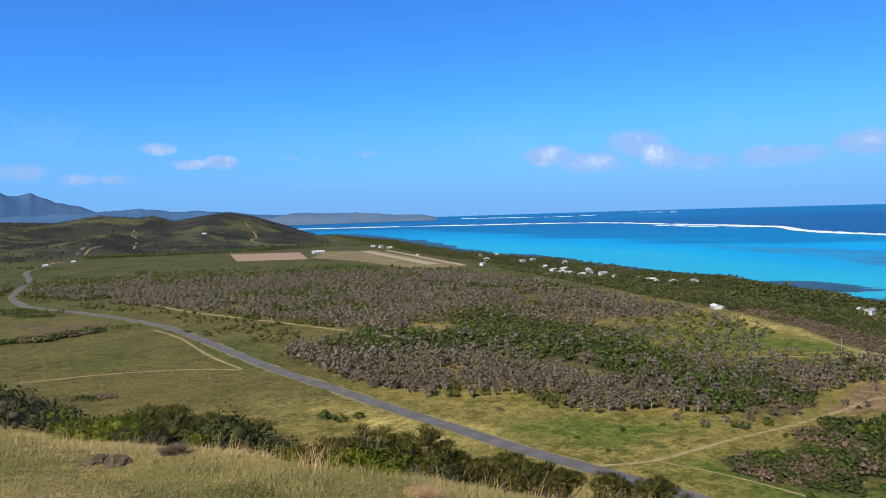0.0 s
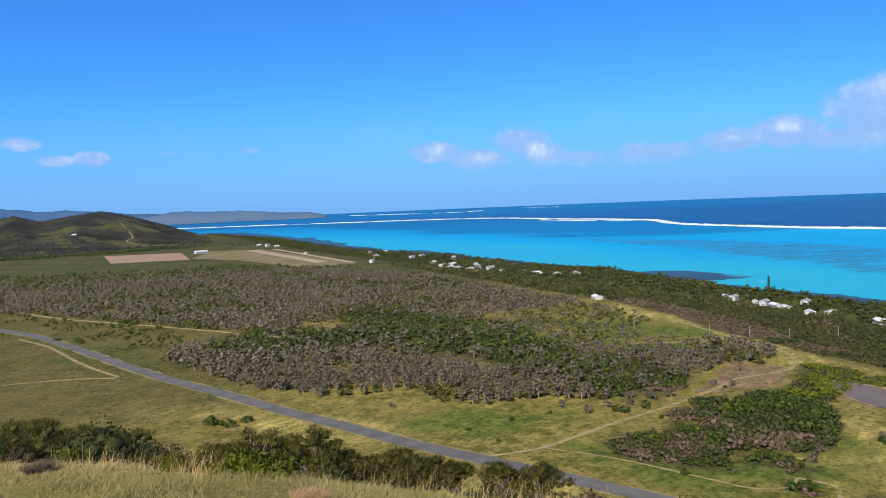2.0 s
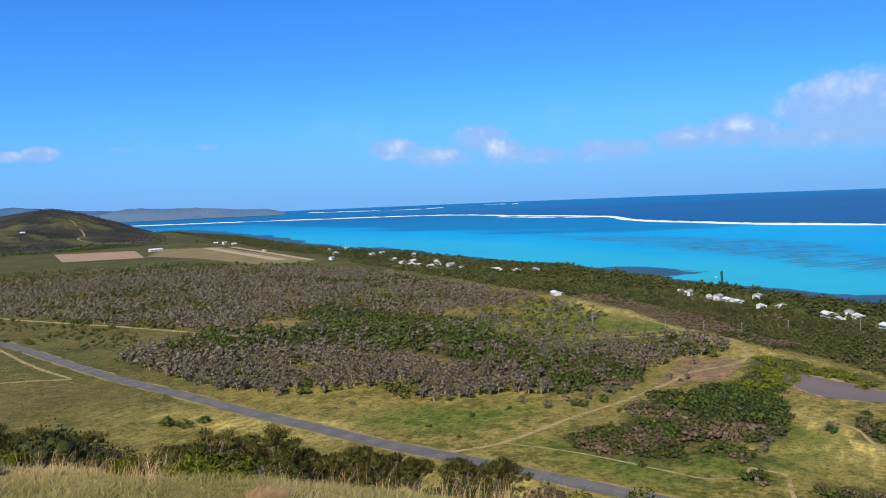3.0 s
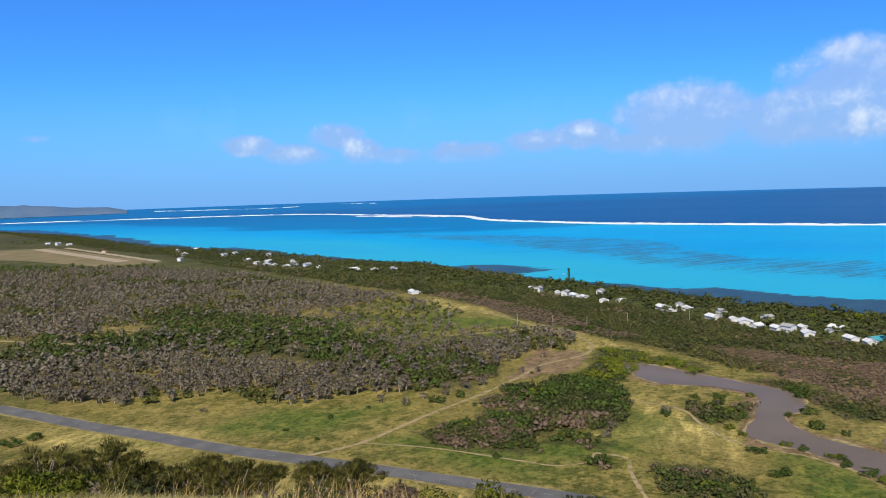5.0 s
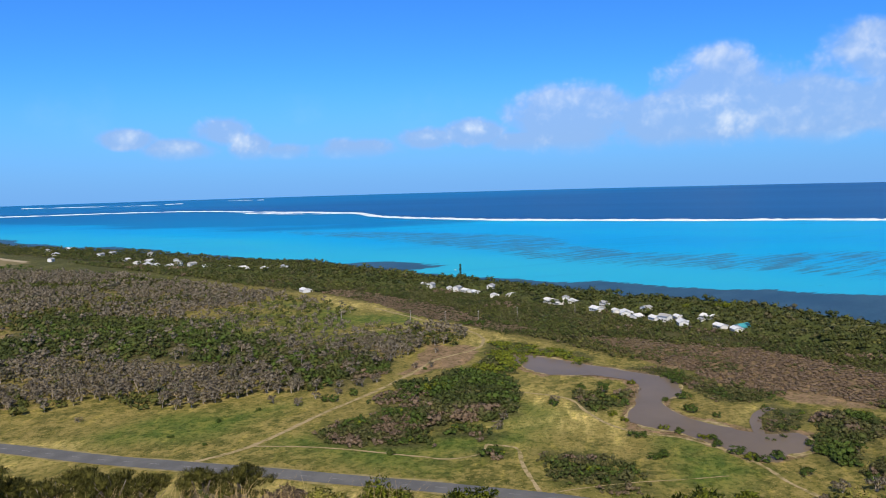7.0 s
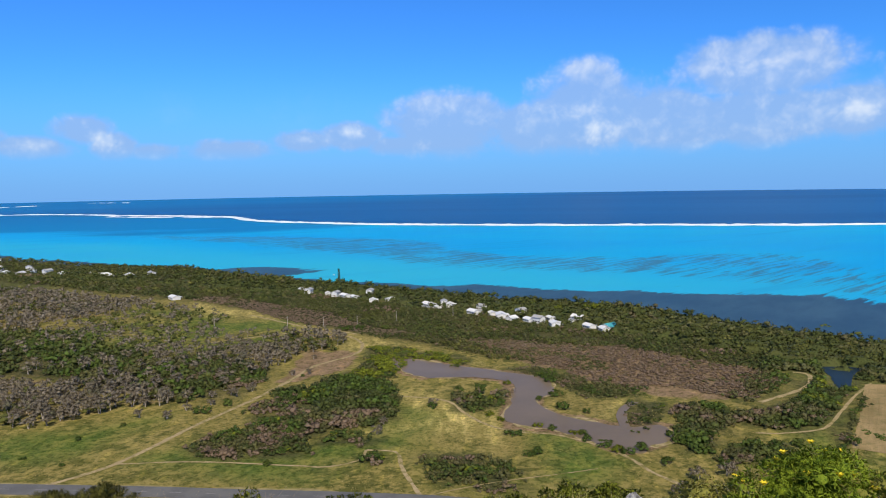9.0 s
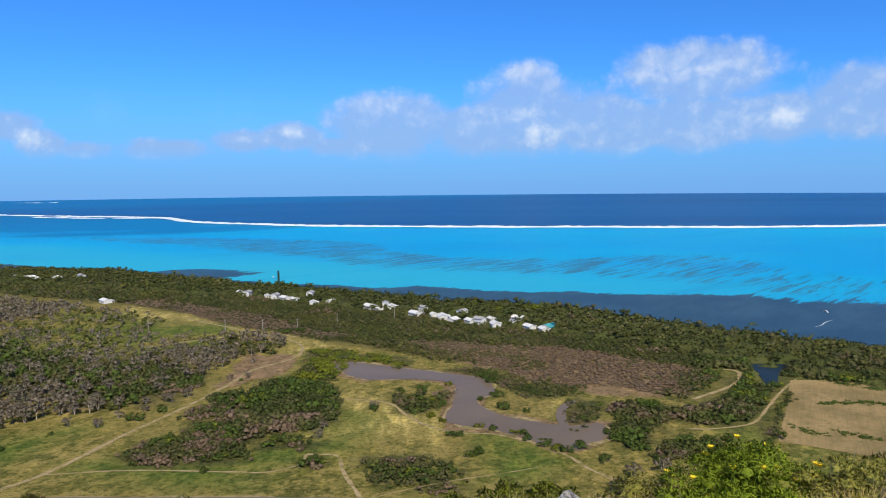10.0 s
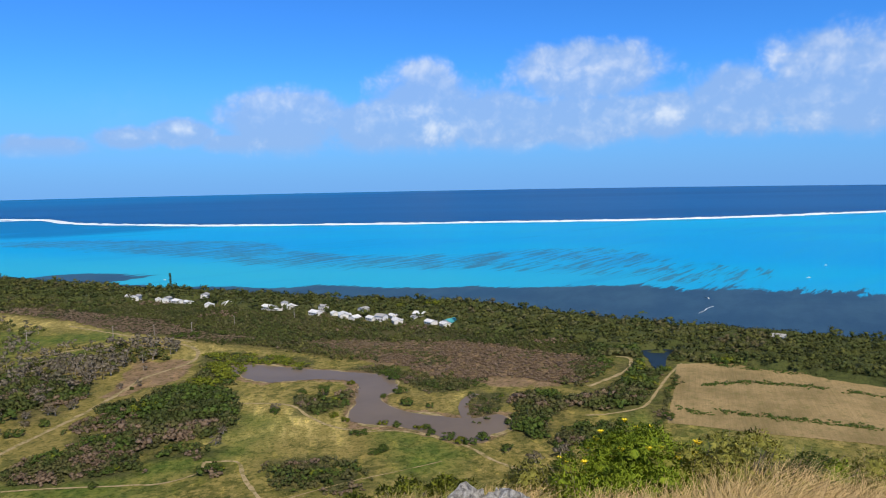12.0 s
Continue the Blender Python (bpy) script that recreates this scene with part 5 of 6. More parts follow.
for lo, hi, lev, big in ((0, 340, 1, 1.25), (340, 3000, 2, 1.4)):
    m = is_green & (dist >= lo) & (dist < hi) & (belt < 0.5)
    scattered("green_thicket", templates(shrub, lev, 6, 200 + 20 * lev), x[m], y[m], size[m] * big, rng, LEAF_COAST, BARK_DARK, "dark green shrubs growing among the paperbarks", "thicket")
    m = is_green & (dist >= lo) & (dist < hi) & (belt >= 0.5)
    bx, by = np.concatenate([x[m], x[m] + rng.uniform(1.2, 2.6, m.sum())]), np.concatenate([y[m], y[m] + rng.uniform(-2.2, 2.2, m.sum())])
    tone = np.concatenate([shade[m], shade[m]])
    for keep, leaf, words in ((tone < 0.5, LEAF_DEEP, "closed deep green scrub inside the paperbark wood"), ((tone >= 0.5) & (tone < 0.64), LEAF_GREEN, "fresh green scrub inside the paperbark wood"), (tone >= 0.64, LEAF_OLIVE, "olive scrub inside the paperbark wood")):
        if keep.any():
            scattered("green_scrub", templates(shrub, lev, 6, 240 + 20 * lev), bx[keep], by[keep], rng.uniform(0.9, 1.6, keep.sum()), rng, leaf, BARK_DARK, words, "scrub")

# the front trees of the wood stand singly
singles = []
for k in range(6):
    r = np.random.default_rng(300 + k)
    trunk, top = paperbark(r, 0)
    a, b = raw_mesh("trunk", *trunk), raw_mesh("crown", *top)
    a.materials.append(BARK_PALE)
    b.materials.append(LEAF_GREY)
    floats(b, "tint", np.full(len(top[0]), 0.1 + 0.08 * k))
    singles.append((a, b))


def paperbark_tree(k, at, label="grey-brown paperbark tree with pale forked trunks"):
    ob = thing("paperbark_tree", label, "tree", "paperbarks at the edge of the wood", at=at)
    part("trunk", singles[k][0], None, ob, "pale papery trunks")
    part("crown", singles[k][1], None, ob)
    return ob


first = {}
for i in np.flatnonzero(front & (np.arange(len(x)) % 2 == 0))[:260]:
    at = pose(x[i], y[i], float(ground_z(x[i], y[i])), 0, 0, rng.uniform(0, 360)) @ Matrix.Diagonal((size[i], size[i], size[i], 1))
    k = int(rng.integers(0, 6))
    if k in first:
        ob = copy_thing(first[k], at)
        ob.matrix_basis = at
    else:
        first[k] = paperbark_tree(k, at)

# ---- coastal wood, scrub and thickets ----
x, y = spread(COAST_WOOD, 5.6, rng, (40, 0.78, 23))
HOUSES = [
    (260, 452, 70, 0), (258, 439, 60, 1), (264, 424, 75, 0), (264, 414, 20, 1), (266, 406, 65, 0), (268, 398, 70, 0), (285, 404, 60, 1), (268, 377, 75, 0),
    (278, 372, 20, 0), (281, 337, 65, 0), (281, 329, 70, 0), (291, 334, 60, 1), (289, 326, 75, 0), (343, 383, 20, 0), (283, 299, 65, 0), (296, 306, 70, 1),
    (288, 289, 60, 0), (286, 280, 75, 0), (285, 271, 20, 0), (288, 261, 65, 0), (289, 255, 70, 1), (300, 256, 60, 0), (289, 244, 75, 0), (301, 279, 20, 1),
    (299, 240, 65, 1), (310, 245, 70, 0), (296, 227, 60, 0), (296, 218, 75, 0), (302, 219, 20, 3),
    (113, 830, 30, 0), (151, 765, 60, 1), (162, 688, 70, 0), (179, 672, 65, 0), (185, 654, 20, 0), (199, 635, 70, 0), (181, 484, 75, 4), (214, 621, 60, 1),
    (-100, 1325, 20, 0), (-136, 1384, 10, 0), (-118, 1350, 60, 1), (-41, 1110, 70, 2), (51, 1041, 60, 0), (144, 867, 60, 1), (76, 1053, 30, 0), (130, 790, 65, 0), (97, 905, 40, 1),
    (341, 181, 60, 1), (344, 69, 70, 1),
    (-632, 1170, 20, 2), (-626, 1134, 60, 0), (-548, 1660, 20, 0), (-622, 1213, 20, 0),
    (111, 918, 20, 1), (122, 760, 65, 0), (128, 748, 70, 0), (185, 639, 70, 0), (149, 737, 75, 1), (117, 785, 20, 0), (55, 969, 65, 0), (46, 887, 70, 1), (137, 727, 75, 0), (155, 712, 20, 1),
]
homes = np.array([(h[0], h[1]) for h in HOUSES if h[0] < 340], float)


def free_of_homes(x, y, d):
    ok = np.ones(x.shape, bool)
    for hx, hy in homes:
        r = math.hypot(hx, hy)
        ahead, aside = ((hx - x) * hx + (hy - y) * hy) / r, np.abs((hx - x) * hy - (hy - y) * hx) / r
        ok &= (aside > d) | (ahead < -d) | (ahead > d + 1.5)
    return ok


ok = clear_of(x, y, ways) & free_of_homes(x, y, 2.9) & ~inside(CREEK, x, y)
x, y = x[ok], y[ok]
dist = np.hypot(x, y)
size = rng.uniform(0.5, 1.12, len(x))
tone = layered(x, y, 30, 27, 3) * 0.6 + rng.uniform(0, 0.5, len(x))
for lo, hi, lev in ((0, 370, 1), (370, 3000, 2)):
    for a, b, leaf, words in ((0, 0.5, LEAF_DEEP, "deep green coastal trees behind the beach"), (0.5, 0.74, LEAF_COAST, "dark green coastal trees behind the beach"), (0.74, 2, LEAF_OLIVE, "pale olive coastal trees behind the beach")):
        m = (dist >= lo) & (dist < hi) & (tone >= a) & (tone < b)
        scattered("coastal_wood", templates(broadleaf, lev, 7, 400 + 20 * lev), x[m], y[m], size[m], rng, leaf, BARK_DARK, words, "wood", tall=np.where(dist[m] > 700, 0.6, 0.85))
gaps = ways + [(list(POND) + [POND[0]], 2.5), (list(CREEK) + [CREEK[0]], 1.5)] + [([(hx - 3, hy), (hx + 3, hy)], 4.0) for hx, hy in homes if hx > 150 and hy < 640]
def mixed(name, x, y, tone, shares, size, lev, seed, words, category, tall=1.0):
    """Bushes of several colours growing through one another, in drifts of each colour."""
    order = np.argsort(np.argsort(tone)) / max(1, len(tone) - 1)
    at = 0.0
    for leaf, share, colour in shares:
        m = (order >= at) & (order < at + share + (1e-6 if at + share > 0.999 else 0))
        at += share
        if m.any():
            scattered(name, templates(shrub, lev, 6, seed), x[m], y[m], size[m], rng, leaf, BARK_DARK, colour + " " + words, category, np.full(m.sum(), tall))


for lo, hi, gap, lev in ((-400, 430, 2.2, 2), (430, 900, 3.4, 2)):
    x, y = spread(SCRUB, gap, rng, (34, 0.76, 29))
    ok = (y >= lo) & (y < hi) & clear_of(x, y, gaps)
    x, y = x[ok], y[ok]
    jx, jy = x + (layered(x, y, 16, 85) - 0.5) * 18, y + (layered(x, y, 16, 87) - 0.5) * 18
    red = np.maximum(patch(BROWN_SCRUB, jx, jy, 6), 0.9 * patch(DULL_SCRUB, jx, jy, 8)) + rng.normal(0, 0.1, len(x)) > 0.55
    mixed("olive_scrub", x[~red], y[~red], layered(x[~red], y[~red], 26, 97, 3) + rng.normal(0, 0.06, (~red).sum()), ((LEAF_DEEP, 0.34, "deep green"), (LEAF_OLIVE, 0.3, "olive"), (LEAF_COAST, 0.32, "dark green"), (LEAF_BROWN, 0.04, "brownish")),
          rng.uniform(0.5, 1.05, (~red).sum()) * gap / 2.4, lev, 520, "low scrub on the coastal plain", "scrub")
    mixed("russet_scrub", x[red], y[red], layered(x[red], y[red], 18, 99, 3) + rng.normal(0, 0.08, red.sum()), ((LEAF_BROWN, 0.86, "reddish brown"), (LEAF_OLIVE, 0.14, "olive")),
          rng.uniform(0.7, 1.0, red.sum()) * gap / 2.3, lev, 530, "low scrub behind the pond", "scrub", 0.6)
canopy("coastal_scrub", [p for p in COAST_WOOD if -320 < p[1] < 760] , 5.5, 4.0, 2.2, 1.2, 0.6, CANOPY_COAST, "closed dark green undergrowth of the coastal wood", rng, None, (40, 0.78, 23), gaps, "scrub", 0.25)
shore_gap = ways + [(list(POND) + [POND[0]], 1.2), (list(CREEK) + [CREEK[0]], 1.5), ([(280, 101), (300, 107)], 6.0)]
for n, (p, tall, brown, olive, lime) in enumerate(THICKET_PLAN):
    lo, hi = pts(p).min(0) - 7, pts(p).max(0) + 7
    x, y = spread([(lo[0], lo[1]), (hi[0], lo[1]), (hi[0], hi[1]), (lo[0], hi[1])], 2.3, rng)
    wx, wy = x + (layered(x, y, 6, 71) - 0.5) * 4, y + (layered(x, y, 6, 73) - 0.5) * 4
    ok = clear_of(x, y, shore_gap) & (inside(p, wx, wy)) & (layered(x, y, 8, 43, 3) < 0.7)
    x, y = x[ok], y[ok]
    if not len(x):
        continue
    rim = away(p + [p[0]], x, y)
    size = tall / 2.6 * rng.uniform(0.55, 1.25, len(x)) * (0.7 + 0.3 * step(0, 3, rim))
    tone = layered(x, y, 13, 91 + n, 3) + rng.normal(0, 0.05, len(x))
    green = 1 - brown - olive - lime
    mixed("thicket", x, y, tone, ((LEAF_BROWN, brown, "reddish brown"), (LEAF_OLIVE, olive, "grey-olive"), (LEAF_DEEP, green * 0.62, "deep green"), (LEAF_GREEN, green * 0.38, "fresh green"), (LEAF_LIME, lime, "yellow-green")), size, 1, 545, "bushes of a thicket in the meadow", "thicket")
# strips of weeds in the harvested field
for line in ([(259, 76), (269, 67), (273, 62), (278, 40)], [(278, 33), (277, 22), (277, -20)], [(234, 63), (233, 58), (236, 48), (241, 21)], [(229, 74), (227, 70), (229, 66)], [(291, 80), (291, 74)], [(290, 70), (291, 65)], [(293, 60), (293, 52)]):
    c = smooth_line(line, 0.7)
    c = np.vstack([c + rng.normal(0, 0.9, c.shape), c + rng.normal(0, 1.3, c.shape), c + rng.normal(0, 1.3, c.shape)])
    scattered("weed_strip", templates(shrub, 2, 5, 600), c[:, 0], c[:, 1], rng.uniform(0.3, 0.55, len(c)), rng, LEAF_GREEN, BARK_DARK, "strip of low green weeds in the bare field", "weeds", tall=np.full(len(c), 0.55))
# far hillsides and hedges
x = rng.uniform(-1900, -250, 6500)
y = rng.uniform(1150, 2300, 6500)
a = np.degrees(np.arctan2(x, y))
r = np.hypot(x, y)
ok = (a > -48) & (a < -9) & (r > 1430) & (r < 2250) & (layered(x, y, 160, 77) > 0.4)
x, y = x[ok], y[ok]
scattered("hill_scrub", templates(broadleaf, 3, 5, 620), x, y, rng.uniform(0.45, 0.95, len(x)), rng, LEAF_HILL, BARK_DARK, "dark scrub covering the far hillsides", "scrub", tall=np.full(len(x), 0.7))
for line, n, s in (([(-640, 1290), (-470, 1330), (-385, 1360), (-330, 1420)], 300, 1.25), ([(-380, 1420), (-250, 1440), (-120, 1430)], 90, 1.1), ([(-700, 1060), (-640, 1080), (-560, 1040)], 60, 1.0),
                   ([(-520, 720), (-480, 830), (-455, 880)], 60, 1.0), ([(-382, 905), (-215, 915), (-77, 885), (25, 800)], 190, 1.1), ([(-560, 900), (-620, 960), (-700, 990)], 40, 1.0),
                   ([(-330, 560), (-420, 600), (-480, 640)], 70, 0.7), ([(-340, 425), (-274, 438), (-251, 447), (-235, 466), (-213, 490)], 120, 0.55), ([(-370, 595), (-330, 572), (-300, 553)], 80, 0.6), ([(-520, 560), (-440, 540), (-370, 520)], 70, 0.7)):
    c = smooth_line(line, 4)
    c = c[rng.integers(0, len(c), n)] + rng.normal(0, 6, (n, 2))
    scattered("hedgerow", templates(broadleaf, 2, 5, 640), c[:, 0], c[:, 1], rng.uniform(0.5, 1.0, n) * s, rng, LEAF_GREEN, BARK_DARK, "dark green row of trees on the plain", "trees")

# shrubs between the road and the wood
x, y = spread([(-430, 705), (-332, 640), (-217, 560), (-133, 495), (-80, 440), (-95, 405), (-116, 408), (-180, 492), (-266, 570), (-370, 645)], 6.5, rng, (24, 0.52, 87))
scattered("roadside_shrubs", templates(shrub, 2, 6, 660), x, y, rng.uniform(0.6, 1.5, len(x)), rng, LEAF_COAST, BARK_DARK, "dark green shrubs scattered between the road and the wood", "shrubs")

# ---- single bushes and trees in the meadow ----
bush_kinds = {}
for key, kind, leaf, bark, count in (("bush", shrub, LEAF_GREEN, BARK_DARK, 4), ("tree", broadleaf, LEAF_GREEN, BARK_DARK, 3), ("grey", paperbark, LEAF_GREY, BARK_PALE, 3), ("lime", shrub, LEAF_LIME, BARK_DARK, 2), ("pale_tree", broadleaf, LEAF_LIME, BARK_DARK, 2)):
    for k in range(count):
        trunk, top = kind(np.random.default_rng(700 + k + len(key) * 10), 0)
        a, b = raw_mesh("stem", *trunk), raw_mesh("foliage", *top)
        a.materials.append(bark)
        b.materials.append(leaf)
        floats(b, "tint", np.full(len(top[0]), 0.15 + 0.15 * k))
        bush_kinds.setdefault(key, []).append((a, b))
BUSH_WORDS = {"bush": ("bush", "rounded dark green bush standing in the meadow"), "tree": ("meadow_tree", "dense dark green tree standing in the grass"),
              "grey": ("lone_paperbark", "lone grey-brown paperbark standing in the dry grass"), "lime": ("bush", "light yellow-green bush beside the water"), "pale_tree": ("shore_tree", "yellow-green tree among the coastal wood")}
LONE = [
    ("grey", 18, 260, 0.55), ("bush", 47, 213, 0.5), ("grey", 77, 241, 0.75), ("grey", 83, 233, 0.8), ("bush", 94, 231, 1.3), ("grey", 91, 237, 0.7), ("grey", 110, 244, 0.85), ("grey", 118, 243, 0.9),
    ("bush", -123, 446, 1.1), ("bush", -141, 506, 1.3), ("bush", -112, 476, 1.2), ("bush", -146, 441, 1.4), ("bush", -132, 500, 1.5), ("bush", -118, 470, 1.0), ("bush", -150, 446, 1.2),
    ("grey", 100, 238, 0.7), ("bush", 110, 158, 1.5), ("bush", 153, 182, 1.0), ("grey", 155, 184, 0.7), ("bush", 88, 174, 0.75), ("bush", 153, 145, 1.2), ("bush", 147, 130, 1.0), ("bush", 144, 131, 0.8),
    ("tree", 169, 187, 0.6), ("tree", 176, 183, 0.75), ("bush", 205, 175, 1.2), ("bush", 193, 162, 1.2), ("bush", 185, 163, 0.8), ("lime", 161, 163, 0.9), ("bush", 183, 151, 1.2), ("bush", 186, 143, 0.8),
    ("bush", 168, 131, 0.9), ("bush", 165, 113, 1.0), ("bush", 170, 112, 1.1), ("bush", 166, 101, 1.0), ("grey", 163, 91, 0.9), ("grey", 150, 88, 0.9), ("grey", 154, 90, 0.6), ("tree", 190, 102, 0.6),
    ("grey", 170, 87, 1.0), ("bush", 176, 91, 1.1), ("grey", 124, 174, 0.8), ("grey", 131, 180, 0.7), ("bush", 104, 233, 1.2), ("grey", 111, 241, 0.8), ("grey", 104, 246, 0.8),
    ("lime", 164, 145, 0.8), ("bush", 165, 140, 0.9), ("lime", 167, 133, 0.8), ("bush", 165, 127, 0.9), ("bush", 165, 121, 1.1), ("lime", 164, 116, 1.0), ("lime", 160, 157, 0.8), ("lime", 191, 184, 0.8), ("bush", 208, 180, 1.0),
    ("bush", 204, 84, 1.3), ("bush", 199, 88, 1.2), ("bush", 182, 108, 1.1), ("bush", 186, 112, 1.0), ("bush", -45, 256, 1.6), ("bush", -39, 253, 1.5), ("bush", -33, 256, 1.2), ("bush", -164, 454, 1.0),
    ("grey", 140, 253, 0.6), ("grey", 146, 250, 0.6), ("grey", 160, 270, 0.6), ("tree", 216, 74, 0.6), ("bush", 221, 300, 1.2), ("bush", 206, 312, 1.4), ("bush", 211, 309, 1.3), ("bush", 203, 315, 1.0),
    ("bush", 142, 248, 0.6), ("bush", 40, 226, 0.5), ("bush", 56, 232, 0.6), ("bush", 70, 236, 0.5),
    ("pale_tree", 322, 288, 0.75), ("pale_tree", 331, 256, 0.83), ("pale_tree", 335, 253, 0.91), ("pale_tree", 318, 266, 0.75), ("pale_tree", 328, 335, 0.83), ("pale_tree", 387, 148, 0.91), ("pale_tree", 381, 116, 0.75),
]
copies = {}
for n, (key, bx, by, s) in enumerate(LONE):
    k = n % len(bush_kinds[key])
    at = pose(bx, by, float(ground_z(bx, by)) - 0.05, 0, 0, (n * 77) % 360) @ Matrix.Diagonal((s, s, s * (0.9 + 0.05 * (n % 5)), 1))
    if (key, k) in copies:
        copy_thing(copies[key, k], at).matrix_basis = at
        continue
    name, words = BUSH_WORDS[key]
    ob = thing(name, words, "tree" if key in ("tree", "grey", "pale_tree") else "bush", "single bushes and trees in the meadow", at=at)
    part("stem", bush_kinds[key][k][0], None, ob)
    part("foliage", bush_kinds[key][k][1], None, ob)
    copies[key, k] = ob

# slender column pine on the shore
pine = thing("column_pine", "tall narrow dark column pine above the coastal trees", "tree", at=pose(285, 442, 0))
part("trunk", raw_mesh("trunk", *limb((0, 0, -0.3), (0, 0, 14.2), 0.3, 0.08, 8)), BARK_DARK, pine)
r = np.random.default_rng(5)
me = raw_mesh("foliage", *crown(r, [(np.array([r.normal(0, 0.15), r.normal(0, 0.15), z]), np.array([1.0, 1.0, 0.7]) * (1 - 0.35 * z / 15)) for z in np.arange(3.0, 14.6, 0.75)], 26, 0.5, True))
floats(me, "tint", np.full(len(me.vertices), 0.0))
part("foliage", me, LEAF_DEEP, pine)

# ---- houses and other built things ----
def box(bm, lo, hi, bevel=0.0):
    made = bmesh.ops.create_cube(bm, size=1.0)["verts"]
    c, s = [(a + b) / 2 for a, b in zip(lo, hi)], [b - a for a, b in zip(lo, hi)]
    for v in made:
        v.co = Vector((v.co.x * s[0] + c[0], v.co.y * s[1] + c[1], v.co.z * s[2] + c[2]))
    if bevel:
        bmesh.ops.bevel(bm, geom=list({e for v in made for e in v.link_edges}), offset=bevel, segments=2, affect="EDGES", profile=0.5)
    return made


def boxed(lo, hi, bevel=0.0):
    bm = bmesh.new()
    box(bm, lo, hi, bevel)
    return bm


def gable(w, d, base, rise, over, thick):
    """A pitched roof slab along x with eaves and thickness, its ends closed."""
    bm = bmesh.new()
    xs = (-w / 2 - over, w / 2 + over)
    prof = [(-d / 2 - over, base - over * 0.35), (0, base + rise), (d / 2 + over, base - over * 0.35), (d / 2 + over, base - over * 0.35 - thick), (0, base + rise - thick * 1.3), (-d / 2 - over, base - over * 0.35 - thick)]
    rows = [[bm.verts.new((x, y, z)) for y, z in prof] for x in xs]
    n = len(prof)
    for i in range(n):
        bm.faces.new((rows[0][i], rows[0][(i + 1) % n], rows[1][(i + 1) % n], rows[1][i]))
    bm.faces.new(rows[0][::-1])
    bm.faces.new(rows[1])
    bmesh.ops.recalc_face_normals(bm, faces=bm.faces[:])
    return bm


def walls(w, d, h, rise):
    """Outer walls with gable ends."""
    bm = bmesh.new()
    prof = [(-d / 2, -0.3), (d / 2, -0.3), (d / 2, h), (0, h + rise * 0.93), (-d / 2, h)]
    rows = [[bm.verts.new((x, y, z)) for y, z in prof] for x in (-w / 2, w / 2)]
    for i in range(5):
        bm.faces.new((rows[0][i], rows[0][(i + 1) % 5], rows[1][(i + 1) % 5], rows[1][i]))
    bm.faces.new(rows[0][::-1])
    bm.faces.new(rows[1])
    bmesh.ops.recalc_face_normals(bm, faces=bm.faces[:])
    return bm


def house(w, d, h, rise, wall, roof, label, veranda=True, group="white houses along the shore"):
    ob = thing("house", label, "house", group)
    part("wall", walls(w, d, h, rise), wall, ob)
    part("roof", gable(w, d, h, rise, 0.5, 0.16), roof, ob)
    for side in (-1, 1):
        for k in range(3):
            cx = (k - 1) * w * 0.3
            if side < 0 and k == 1:
                dr = part("door", boxed((cx - 0.45, -d / 2 - 0.05, 0), (cx + 0.45, -d / 2 + 0.04, 2.05), 0.01), WOOD_GREY, ob)
                part("handle", boxed((cx + 0.3, -d / 2 - 0.1, 1.0), (cx + 0.36, -d / 2 - 0.05, 1.06)), ROOF_GREY, dr)
                continue
            y0 = side * d / 2
            win = part("window", boxed((cx - 0.8, y0 - 0.05, 0.9), (cx + 0.8, y0 + 0.05, 2.1), 0.01), WALL_WHITE, ob)
            part("pane", boxed((cx - 0.7, y0 - 0.07, 1.0), (cx + 0.7, y0 + 0.07, 2.0)), GLASS_DARK, win)
    if veranda:
        v = part("veranda_roof", boxed((-w / 2, -d / 2 - 2.6, h - 0.55), (w / 2, -d / 2 - 0.45, h - 0.45), 0.02), roof, ob)
        for k in range(4):
            cx = -w / 2 + 0.2 + k * (w - 0.4) / 3
            part("post", boxed((cx - 0.07, -d / 2 - 2.5, 0), (cx + 0.07, -d / 2 - 2.36, h - 0.55)), WALL_WHITE, v)
    return ob


kinds = [
    house(10, 7.5, 2.9, 1.6, WALL_WHITE, ROOF_WHITE, "single-storey white house with a white sheet roof"),
    house(8, 6.5, 4.6, 1.4, WALL_WHITE, ROOF_GREY, "two-storey white house with a grey roof", False),
    house(11, 8, 2.9, 1.8, WALL_CREAM, ROOF_RED, "cream bungalow with a rust red roof"),
    house(9, 7, 2.8, 1.5, WALL_WHITE, ROOF_BLUE, "small white house with a turquoise sheet roof"),
    house(15, 9, 3.2, 2.0, WALL_WHITE, ROOF_WHITE, "large white house with a white roof beside scrub"),
]
seen = set()
for n, (hx, hy, turn, k) in enumerate(HOUSES):
    s = (0.6 if hy < 480 else 0.78) + 0.1 * math.sin(n * 2.3) - (0.1 if k == 4 else 0)
    at = pose(hx, hy, float(ground_z(hx, hy)), 0, 0, turn + 25 * math.sin(n * 5.1)) @ Matrix.Diagonal((s, s, s, 1))
    if k in seen:
        copy_thing(kinds[k], at).matrix_basis = at
    else:
        kinds[k].matrix_basis = at
        seen.add(k)

